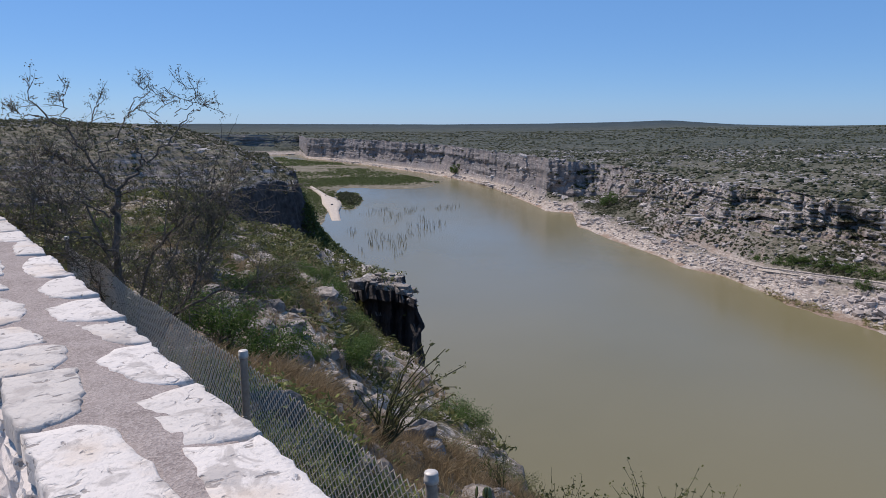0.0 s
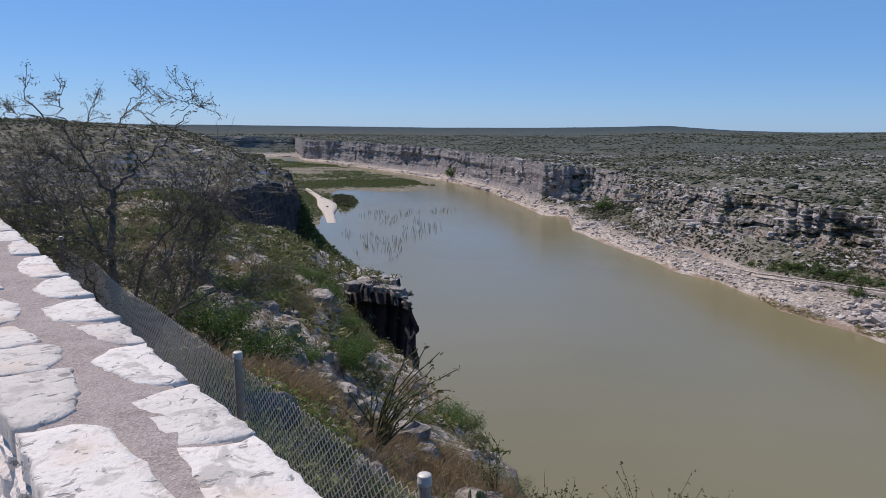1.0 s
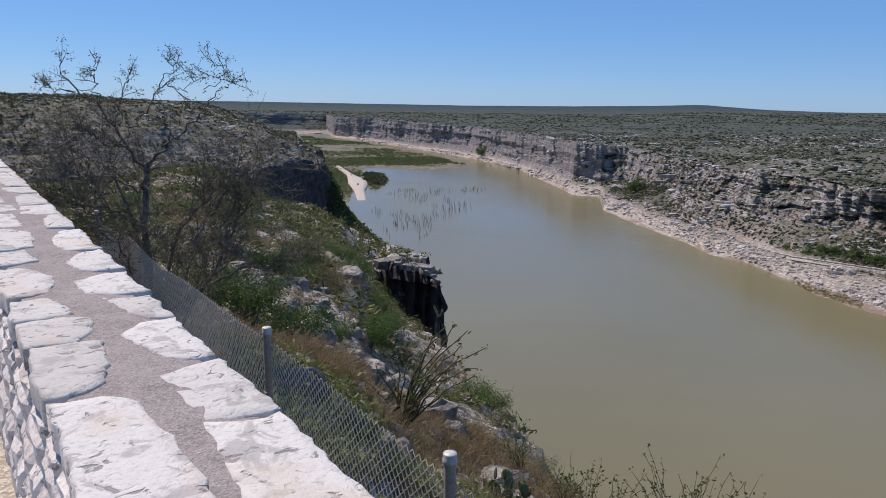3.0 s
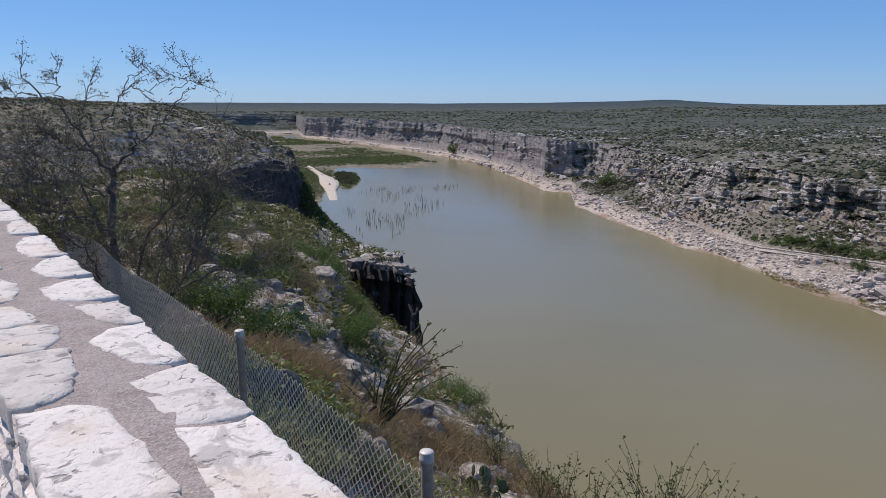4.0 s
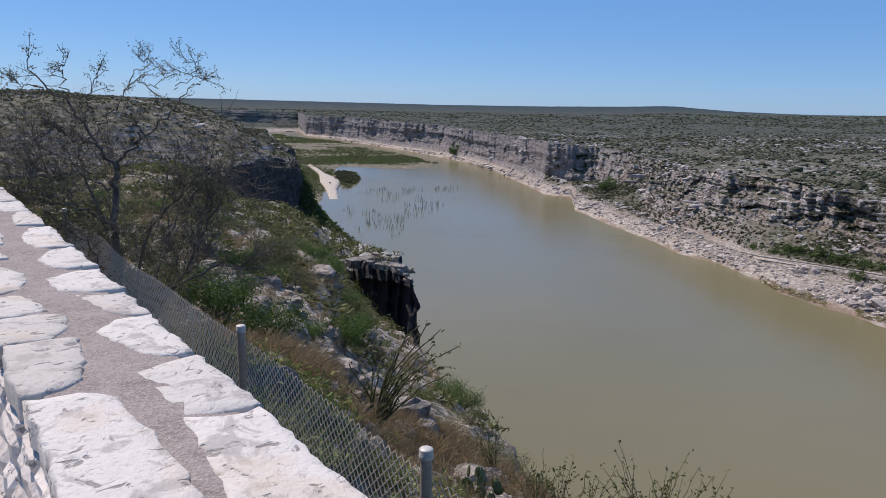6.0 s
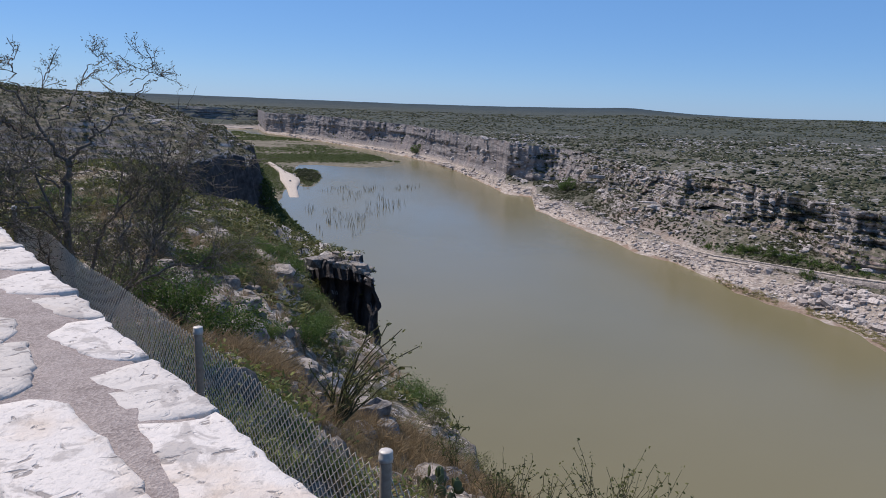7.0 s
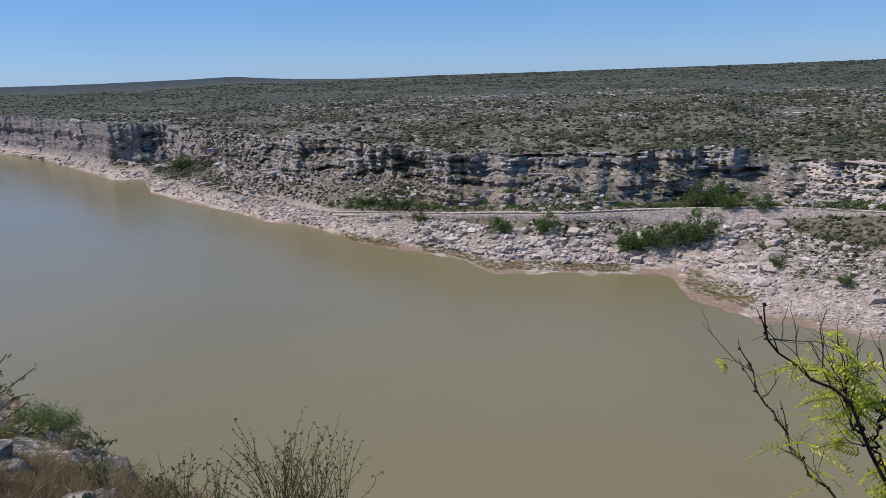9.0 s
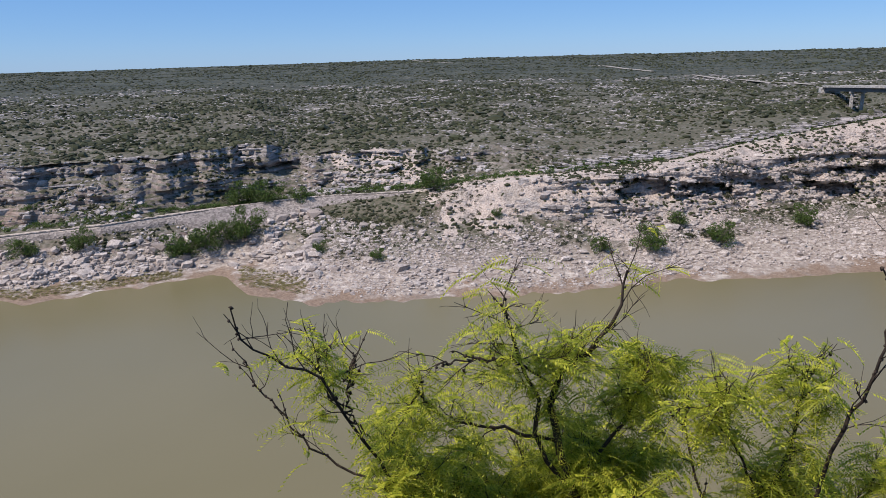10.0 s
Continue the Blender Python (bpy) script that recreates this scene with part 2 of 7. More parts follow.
def stony_material():
    """A dry limestone slope: thin tan soil, chips of pale rock, bare grey beds where it breaks."""
    s = Mat("stony_hillside", 0.95, 0.12)
    fine, mid, broad = s.noise(14, 6, 0.65), s.noise(1.1, 6, 0.65), s.noise(0.16, 4, 0.6)
    soil = s.ramp(mid, (0.30, (0.095, 0.074, 0.050)), (0.50, (0.185, 0.148, 0.105)), (0.70, (0.30, 0.25, 0.19)))
    soil = s.mix(s.ramp(broad, (0.42, 0.0), (0.58, 0.75)), soil, (0.105, 0.100, 0.050))
    chip = s.ramp(s.voronoi(6, 'F1', (1, 1, 1.5), "Color"), (0.25, (0.17, 0.148, 0.130)), (0.75, (0.52, 0.465, 0.41)))
    c = s.mix(s.ramp(s.noise(0.55, 6, 0.7), (0.46, 0.0), (0.56, 0.9)), soil, chip)
    bare = s.ramp(s.noise(1.6, 6, 0.65, (0.5, 0.5, 2.2), 0.5), (0.32, (0.10, 0.088, 0.080)), (0.50, (0.28, 0.248, 0.22)), (0.68, (0.54, 0.49, 0.44)))
    c = s.mix(s.span(s.axis("Z", "Normal"), 0.62, 0.82), bare, c)
    c = s.mix(s.ramp(fine, (0.32, 0.6), (0.48, 0.0)), c, (0.04, 0.034, 0.026))
    s.color(c)
    first = s.bump(s.noise(2.2, 7, 0.7), 0.16, 0.8)
    s.bump(s.voronoi(9), 0.05, 0.8, first)
    return s.m


MAT_STONY = stony_material()


def mortar_material():
    s = Mat("pebbly_mortar", 0.95, 0.15)
    peb = s.voronoi(130, 'F1')
    fine = s.noise(220, 4, 0.6)
    c = s.ramp(s.noise(9, 5, 0.6), (0.3, (0.225, 0.188, 0.175)), (0.7, (0.33, 0.285, 0.268)))
    c = s.mix(s.ramp(s.voronoi(130, 'F1', (1, 1, 1), "Color"), (0.3, 0.0), (0.75, 0.55)), c, (0.44, 0.39, 0.365))
    c = s.mix(s.ramp(fine, (0.33, 0.6), (0.5, 0.0)), c, (0.14, 0.12, 0.11))
    s.color(c)
    first = s.bump(peb, 0.004, 0.7)
    s.bump(fine, 0.003, 0.7, first)
    return s.m


MAT_MORTAR = mortar_material()


def gravel_material(name, low, high, scale):
    s = Mat(name, 0.95, 0.15)
    c = s.ramp(s.voronoi(scale, 'F1', (1, 1, 1), "Color"), (0.2, low), (0.85, high))
    c = s.mix(s.ramp(s.noise(scale * 0.03, 4, 0.6), (0.4, 0.0), (0.7, 0.4)), c, low)
    s.color(c)
    s.bump(s.voronoi(scale), 0.35 / scale, 0.9)
    return s.m


MAT_TERRACE = gravel_material("pebble_paving", (0.33, 0.28, 0.22), (0.62, 0.55, 0.46), 70)
MAT_EMBANK = gravel_material("road_embankment_stone", (0.17, 0.152, 0.142), (0.38, 0.34, 0.315), 1.2)
MAT_TRACK = gravel_material("pale_dirt_track", (0.40, 0.35, 0.30), (0.56, 0.50, 0.44), 2.0)
MAT_HIGHWAY = gravel_material("worn_highway", (0.27, 0.25, 0.225), (0.40, 0.37, 0.335), 0.4)
MAT_MUD = gravel_material("river_silt", (0.125, 0.115, 0.085), (0.215, 0.19, 0.145), 0.15)


def steel_material(name, color, rough, metal):
    s = Mat(name, rough, 0.5)
    s.b.inputs["Metallic"].default_value = metal
    s.color(s.ramp(s.noise(40, 5, 0.6), (0.3, tuple(v * 0.7 for v in color)), (0.7, color)))
    s.link(s.ramp(s.noise(90, 4, 0.6), (0.3, rough - 0.1), (0.7, rough + 0.15)), s.b.inputs["Roughness"])
    return s.m


MAT_STEEL = steel_material("galvanised_steel", (0.40, 0.335, 0.27), 0.7, 0.0)
MAT_WIRE = steel_material("weathered_fence_wire", (0.76, 0.66, 0.56), 0.55, 0.05)
MAT_CAPMETAL = steel_material("post_cap_metal", (0.58, 0.55, 0.51), 0.5, 0.15)
MAT_CONCRETE = gravel_material("bridge_concrete", (0.40, 0.385, 0.36), (0.50, 0.485, 0.46), 0.6)
MAT_GIRDER = steel_material("bridge_girder_paint", (0.10, 0.105, 0.11), 0.6, 0.3)
MAT_CARPAINT = steel_material("dark_car_paint", (0.03, 0.03, 0.035), 0.3, 0.2)
MAT_RUBBER = steel_material("tyre_rubber", (0.02, 0.02, 0.02), 0.8, 0.0)
MAT_GLASS = steel_material("dark_car_glass", (0.02, 0.025, 0.03), 0.1, 0.0)

# ---- mesh helpers ----
def lattice(ix, iy, iz, seed):
    h = (ix * 374761393 + iy * 668265263 + iz * 2147483647 + seed * 974634721) & 0xFFFFFFFF
    h = ((h ^ (h >> 13)) * 1274126177) & 0xFFFFFFFF
    return ((h ^ (h >> 16)) & 0xFFFF) / 65535.0


def vnoise(x, y, z, seed=0):
    """Smooth noise from -1 to 1 on arrays."""
    x, y, z = np.broadcast_arrays(np.asarray(x, float), np.asarray(y, float), np.asarray(z, float))
    fx, fy, fz = np.floor(x), np.floor(y), np.floor(z)
    ix, iy, iz = fx.astype(np.int64), fy.astype(np.int64), fz.astype(np.int64)
    u, v, w = x - fx, y - fy, z - fz
    u, v, w = (a * a * (3 - 2 * a) for a in (u, v, w))
    total = 0.0
    for dx in (0, 1):
        for dy in (0, 1):
            for dz in (0, 1):
                k = (u if dx else 1 - u) * (v if dy else 1 - v) * (w if dz else 1 - w)
                total = total + k * lattice(ix + dx, iy + dy, iz + dz, seed)
    return total * 2 - 1


def fbm(x, y, z, octaves=4, seed=0, gain=0.5):
    total, amp = 0.0, 1.0
    for o in range(octaves):
        total = total + amp * vnoise(x * 2.03 ** o, y * 2.03 ** o, z * 2.03 ** o, seed + o)
        amp *= gain
    return total


def smooth(a, lo, hi):
    t = np.clip((a - lo) / (hi - lo), 0, 1)
    return t * t * (3 - 2 * t)


def array_mesh(name, verts, faces, shade=False):
    """A mesh from an array of vertices and an array of faces with one count of corners."""
    me = bpy.data.meshes.new(name)
    verts, faces = np.asarray(verts, np.float32), np.asarray(faces, np.int32)
    k = faces.shape[1]
    me.vertices.add(len(verts))
    me.vertices.foreach_set("co", verts.ravel())
    me.loops.add(faces.size)
    me.loops.foreach_set("vertex_index", faces.ravel())
    me.polygons.add(len(faces))
    me.polygons.foreach_set("loop_start", np.arange(0, faces.size, k, dtype=np.int32))
    me.polygons.foreach_set("loop_total", np.full(len(faces), k, np.int32))
    me.polygons.foreach_set("use_smooth", np.full(len(faces), shade))
    me.update(calc_edges=True)
    return me


def grid_faces(rows, cols):
    i = np.arange(rows * cols).reshape(rows, cols)
    return np.stack([i[:-1, :-1], i[:-1, 1:], i[1:, 1:], i[1:, :-1]], -1).reshape(-1, 4)


# ---- the land ----
# Lines of the far bank as seen on a map from the overlook: degrees clockwise from +y, metres out, metres up.
def line(text):
    """Rows of 'az r z' -> arrays; z may be given as an angle below the eye with a trailing d."""
    az, r, z = [], [], []
    for row in text.split(","):
        a, b, c = row.split()
        az.append(float(a))
        r.append(float(b))
        z.append(EYE_Z + float(b) * math.tan(radians(float(c[:-1]))) if c.endswith("d") else float(c))
    return np.array(az), np.array(r), np.array(z)


SHORE = line("-46 2010 -84, -18 2010 -84, -11.1 2000 -84, -10.6 1800 -84, -8.1 1619 -84, -4.2 1368 -84, 0.1 1162 -84, 2.9 1013 -84, 5.2 871 -84, 8.1 711 -84, 10.2 696 -84, 10.6 606 -84, 14 528 -84, 18.5 452 -84,"
             "22.8 416 -84, 26 371 -84, 30 347 -84, 33.3 336 -84, 36.5 306 -84, 42.5 306 -84, 49.8 309 -84, 50.8 303 -84, 51.4 290 -84, 52.2 278 -84, 54.4 269 -84, 57.5 259 -84, 65 257 -84, 71 255 -84,"
             "77.9 263 -84, 86.7 287 -84, 90.8 293 -84, 100.5 329 -84, 116 420 -84")
BLUFF_FOOT = line("-46 2015 -82, -18 2015 -82, -11.1 2005 -82, -10.6 1808 -82, -8.1 1625 -82, -4.2 1376 -82, 0.1 1170 -82, 5.2 880 -82, 8.1 730 -81, 10.2 705 -82, 10.6 625 -81, 14 548 -80, 18.5 466 -79, 26 384 -81.5, 33.3 347 -82, 36.5 326 -82.8,"
                  "42.5 322 -82.4, 51 322 -82, 53.6 312 -83, 57.5 290 -81, 65 305 -13.4d, 73 315 -12.0d, 78 318 -12.4d, 86 340 -11.6d, 93.7 385 -10.4d, 100.5 430 -9.6d, 116 520 -60")
BLUFF_TOP = line("-46 2040 -76, -18 2040 -76, -11.1 2020 -78, -10.6 1816 -81, -8.1 1632 -81, -4.2 1384 -81, 0.1 1180 -81, 5.2 893 -80, 8.1 744 -78, 10.2 712 -80, 10.6 645 -79, 14 570 -76, 18.5 482 -74, 24.3 421 -79, 33.3 365 -75.5,"
                 "42.5 337 -75, 51 341 -72.5, 55 345 -71, 58.5 350 -68, 65 338 -10.9d, 73 330 -9.4d, 78 330 -9.1d, 86 352 -8.3d, 93.7 400 -7.2d, 100.5 448 -5.9d, 116 535 -34")
ROAD = line("-46 2080 -70, -18 2080 -70, -11.1 2045 -72, -10.6 1826 -80, -8.1 1640 -80, -4.2 1394 -79, 0.1 1195 -79, 5.2 908 -77, 8.1 760 -74, 10.2 725 -77, 10.6 675 -75, 14 600 -70, 18.5 492 -9.75d, 24.3 425 -10.45d, 33.3 375 -10.9d,"
            "42.3 350 -10.95d, 50.9 356 -10.5d, 58.7 364 -10.1d, 65 352 -10.05d, 73.3 341 -9.2d, 77.7 343 -8.85d, 86.1 372 -7.7d, 93.7 425 -5.7d, 99.3 475 -4.45d, 116 560 -28")
FOOT = line("-46 2120 -1.75d, -18 2120 -1.75d, -11.1 2100 -1.8d, -10.6 1836 -2.6d, -8.1 1645 -2.75d, -4.2 1400 -2.95d, 0.1 1210 -3.2d, 2.9 1050 -4.0d, 5.2 920 -4.4d, 8.1 772 -5.2d, 10.2 742 -5.7d, 12 730 -5.6d, 14 655 -5.4d, 16 582 -6.4d, 18.5 525 -7.1d, 24.3 456 -8.1d, 29 424 -8.8d,"
            "33.3 387 -10.2d, 42.3 360 -10.4d, 46.8 362 -10.2d, 50.6 378 -9.9d, 54 388 -9.7d, 58.7 378 -9.6d, 66 364 -9.35d, 73.3 352 -8.7d, 77.7 353 -8.4d, 86.1 383 -7.4d, 93.7 436 -5.55d, 99.3 486 -4.4d, 116 575 -27")
RIM = line("-46 2170 -0.85d, -18 2170 -0.85d, -11.1 2150 -0.95d, -10.6 1846 -1.15d, -8.1 1655 -1.2d, -4.2 1411 -1.42d, 0.1 1224 -1.72d, 2.9 1061 -2.05d, 5.2 930 -2.4d, 8.1 781 -2.7d, 10.2 752 -2.95d, 12 742 -3.1d, 14 700 -3.25d, 16 618 -3.8d, 18.5 560 -4.4d, 24.7 484 -4.6d, 29 443 -5.4d,"
           "33.4 411 -6.05d, 42.3 384 -6.45d, 46.6 386 -6.4d, 50.6 402 -5.95d, 54.6 410 -5.8d, 57 425 -6.6d, 60.2 402 -6.7d, 68.9 392 -6.75d, 72.4 385 -6.6d, 77.7 372 -7.5d, 86.1 400 -6.85d, 93.7 450 -5.3d, 99.3 500 -4.2d, 116 590 -22")


def at_az(profile, az):
    return np.interp(az, profile[0], profile[1]), np.interp(az, profile[0], profile[2])


def skyline(az):
    """The angle of the land's edge against the sky, in degrees."""
    return np.interp(az, [-40, -18, 0, 8, 14, 16.6, 17.6, 19, 21.6, 26, 40, 68, 99, 116], [-0.10, -0.06, -0.14, -0.08, 0.04, 0.14, 0.13, 0.02, -0.14, -0.25, -0.22, 0.08, 0.10, 0.1])


# recesses under the ledges of the far bank: degrees round, degrees up, and half their width and height in degrees
CAVES = [(83.9, -9.9, 2.3, 1.0), (88.2, -9.75, 2.0, 0.55), (92.3, -9.3, 0.9, 0.45), (94.8, -9.0, 0.8, 0.3), (96.8, -9.4, 1.8, 0.6), (99.3, -7.8, 0.8, 0.5), (24.0, -6.95, 1.1, 0.2), (27.0, -7.5, 1.7, 0.26), (30.8, -8.1, 1.2, 0.2), (13.6, -3.8, 1.0, 0.45)]


def far_bank():
    az = np.concatenate([np.arange(-46, -13, 0.3), np.arange(-13, 16, 0.07), np.arange(16, 101, 0.085), np.arange(101, 116.1, 0.4)])
    lines = [at_az(p, az) for p in (SHORE, BLUFF_FOOT, BLUFF_TOP, ROAD, FOOT, RIM)]
    # the road keeps to its bench; the cliffs weave in and out
    bays = 9.0 * fbm(az * 0.55, 0, 0, 4, 11) * np.clip(lines[5][0] / 500, 0.5, 2.0)
    rows = [(lines[0][0] - 60, lines[0][1] - 9, np.full_like(az, -1.0))]
    counts = [22, 26, 8, 8, 48]
    wob = 4.0 * fbm(az * 0.7, 3.3, 0, 2, 21)
    rows.append((lines[0][0] + wob, lines[0][1], np.full_like(az, 0.0)))
    for k, n in enumerate(counts):
        (r0, z0), (r1, z1) = lines[k], lines[k + 1]
        o0, o1 = (wob if k == 0 else 0.0), (bays if k == 4 else 0.0)
        for i in range(1, n + 1):
            v = i / n
            vz = v ** 1.5 if k == 0 else v
            rows.append((r0 + o0 + (r1 + o1 - r0 - o0) * v, z0 + (z1 - z0) * vz, np.full_like(az, k + v)))
    rr, zr = lines[5][0] + bays, lines[5][1]
    crest = 2300.0
    zc = EYE_Z + crest * np.tan(np.radians(np.interp(az, [-46, 10, 32], [-0.85, -0.75, 0.0]) + skyline(az) * smooth(az, 10, 32)))
    spread = np.arange(-40, 41)
    soft = np.exp(-(spread / 18.0) ** 2)
    soft = soft / soft.sum()
    even = np.linspace(-46, 116, 1600)
    sr, sz = (np.interp(az, even, np.convolve(np.pad(np.interp(even, RIM[0], RIM[q]), 40, mode='edge'), soft, 'valid')) for q in (1, 2))
    for i in range(1, 131):
        v = (i / 130) ** 1.9
        r = rr + (4850 - rr) * v
        s = np.clip((r - sr) / np.maximum(crest - sr, 50), 0, 1)
        zz = sz + (zc - sz) * s ** 0.8
        zz = zz + (zr - zz) * np.exp(-(r - rr) / 25.0)
        beyond = smooth(r, crest, 4700)
        ze = EYE_Z + r * np.tan(np.radians(skyline(az) - 0.03))
        zz = zz + (ze - zz) * beyond
        rows.append((r, zz, np.full_like(az, 5 + v)))
    r = np.array([a[0] for a in rows])
    z = np.array([a[1] for a in rows])
    k = np.array([a[2] for a in rows])
    a = np.radians(az)[None, :]
    x, y = r * np.sin(a), r * np.cos(a)
    # relief
    cliff = smooth(k, 3.9, 4.15) * (1 - smooth(k, 4.98, 5.002))
    bluff = smooth(k, 0.85, 1.1) * (1 - smooth(k, 2.6, 2.95)) * smooth(az, 73, 80)[None]
    cliff = np.maximum(cliff, bluff)
    talus = smooth(k, 0.75, 1.2) * (1 - smooth(k, 2.0, 2.3)) * (1 - bluff)
    plain = smooth(k, 5.0, 5.03)
    u = np.where(k < 3, k - 1.0, k - 4.0)
    ledge = np.tanh(2.2 * fbm(x / 45, y / 45, z / 3.2, 3, 31))
    bend = smooth(r, 560, 760)
    column = (1 - bend) * fbm(x / 16, y / 16, z / 60, 4, 41) + bend * (0.75 * fbm(x / 55, y / 55, z / 90, 3, 42) + 0.16 * fbm(x / 14, y / 14, z / 40, 3, 43))
    lump = fbm(x / 9, y / 9, z / 6, 4, 51)
    cave = smooth(fbm(x / 38, y / 38, z / 9, 3, 61), 0.18, 0.55)
    scale = np.clip(r / 420, 0.8, 2.2)
    far_cliff = smooth(r, 560, 760)
    push = cliff * (2.6 * ledge * (1 - 0.8 * far_cliff) + (4.0 + 3.0 * far_cliff) * column - 3.4 * far_cliff * smooth(u, 0.42, 0.62) + 2.4 * lump * (1 - 0.5 * far_cliff) + (6.0 + 4.0 * bluff) * cave * (1 - 0.8 * far_cliff) * smooth(u, 0.1, 0.3) * (1 - smooth(u, 0.6, 0.85))) * scale
    el = np.degrees(np.arctan2(z - EYE_Z, r))
    for ca, ce, cw, ch in CAVES:
        hole = 1 - ((az[None] - ca) / cw) ** 2 - ((el - ce) / ch) ** 2 + 0.5 * fbm(az[None] * 2.2, el * 2.2, 0, 3, int(ca * 10))
        push = push + (9.0 if ca > 40 else 5.0) * smooth(hole, 0.0, 0.45) * (k > 0.9) * (k < 4.97)
    push = push + talus * 2.0 * fbm(x / 12, y / 12, z / 8, 4, 71)
    # steps between beds of rock
    far_off = smooth(r, 560, 760)
    step = 2.2
    bed = z / step + 0.6 * fbm(x / 40, y / 40, 0, 2, 81)
    frac = bed - np.floor(bed)
    z = z + cliff * (1 - 0.75 * far_off) * step * 0.55 * (smooth(frac, 0.25, 0.75) - frac)
    z = z + talus * (0.9 * fbm(x / 6, y / 6, 0, 4, 91) + 0.8 * fbm(x / 25, y / 25, 0, 2, 92))
    z = z + plain * (2.2 * fbm(x / 60, y / 60, 0, 3, 101) * np.clip((r - rr[None]) / 120, 0, 1) * np.clip(1900 / r, 0.25, 1) + 0.35 * fbm(x / 7, y / 7, 0, 3, 102))
    z = z - plain * 15 * smooth(az, 96.2, 98.2)[None] * (1 - smooth(np.abs(r - 610), 50, 120))
    r2 = r + push
    x, y = r2 * np.sin(a), r2 * np.cos(a)
    return np.stack([x, y, z], -1)


WALL_DIR = Vector((-0.6, 0.8, 0.0))
WALL_OUT = Vector((0.8, 0.6, 0.0))


def out_from_wall(x, y):
    return x * WALL_OUT.x + y * WALL_OUT.y


EDGE = line("-100 300 -4.0d, -60 200 -5.0d, -31 172 -6.2d, -26 162 -5.7d, -22.5 152 -5.3d, -19 145 -5.7d, -17.2 136 -7.0d, -16 130 -7.75d, -14.7 122 -8.1d, -12.5 112 -8.8d,"
            "-10 100 -10.2d, -9 92 -11.4d, -8.2 85 -12.9d, -7.6 80 -14.2d, -6.5 74 -15.8d, -4.7 66 -17.6d, -3.7 62 -18.4d, -2.2 57 -19.2d, -1.4 48 -20.0d, -0.9 42 -20.8d, 0.5 34 -21.9d, 2.4 27 -23.4d,"
            "4.4 21 -25.2d, 5.9 18.5 -26.3d, 8.4 16 -28.5d, 14 14 -31d, 30 11 -34d, 60 9.5 -35d, 120 9.5 -35d")


def hill_height(x, y):
    """The height of the near hillside at arrays x, y."""
    az, r = np.degrees(np.arctan2(x, y)), np.hypot(x, y)
    re = np.interp(az, EDGE[0], EDGE[1]) * (1 + 0.06 * fbm(az / 2.2, 0, 0, 3, 4))
    n = out_from_wall(x, y)
    r0 = np.clip(1.0 / np.maximum(np.sin(np.radians(np.clip(az + 36.9, 8, 172))), 0.1), 1, 7)
    base = -0.95 - 0.15 * smooth(n, 0.8, 1.8)
    fall = (np.interp(az, EDGE[0], -EDGE[2]) - 1.1) / np.maximum(np.interp(az, EDGE[0], EDGE[1]) - 2.0, 5)
    z = base - fall * np.maximum(r - r0, 0)
    z = z + np.clip(r / 60, 0.08, 1) * (1.3 * fbm(x / 14, y / 14, 0, 3, 5)) + 0.22 * fbm(x / 2.4, y / 2.4, 0, 4, 6) * smooth(n, 1.4, 3)
    drop = np.maximum(r - re, 0)
    z = z - np.where(drop > 0, np.minimum(drop * 3.2 + 0.5 * fbm(x / 5, y / 5, 0, 3, 8), 95), 0)
    return np.maximum(z, WATER_Z - 6)


def near_hill():
    az = np.concatenate([np.arange(-75, -36, 0.6), np.arange(-36, 12, 0.16), np.arange(12, 40, 0.25), np.arange(40, 112, 0.5)])
    r = np.concatenate([np.geomspace(0.9, 12, 120), np.geomspace(12.1, 60, 120), np.geomspace(60.3, 90, 70), np.geomspace(90.6, 175, 60), np.geomspace(177, 320, 24)])
    a, rr = np.meshgrid(np.radians(az), r)
    x, y = rr * np.sin(a), rr * np.cos(a)
    n = out_from_wall(x, y)
    z = hill_height(x, y)
    z = np.where(n < 0.5, -0.9, z)
    # rock beds break the slope into small steps
    step = np.clip(rr / 40, 0.18, 1.1)
    bed = z / step + 1.6 * fbm(x / 5, y / 5, 0, 3, 15)
    frac = bed - np.floor(bed)
    z = z + smooth(n, 1.6, 3.5) * step * 0.45 * (smooth(frac, 0.3, 0.7) - frac)
    return np.stack([x, y, z], -1)


BLUFF = [(-1200, 1150), (-800, 1000), (-560, 860), (-400, 740), (-250, 620), (-128, 490), (-84, 390), (-66, 314), (-76, 276), (-100, 242), (-135, 214), (-200, 205), (-330, 180), (-470, 160), (-900, 100)]


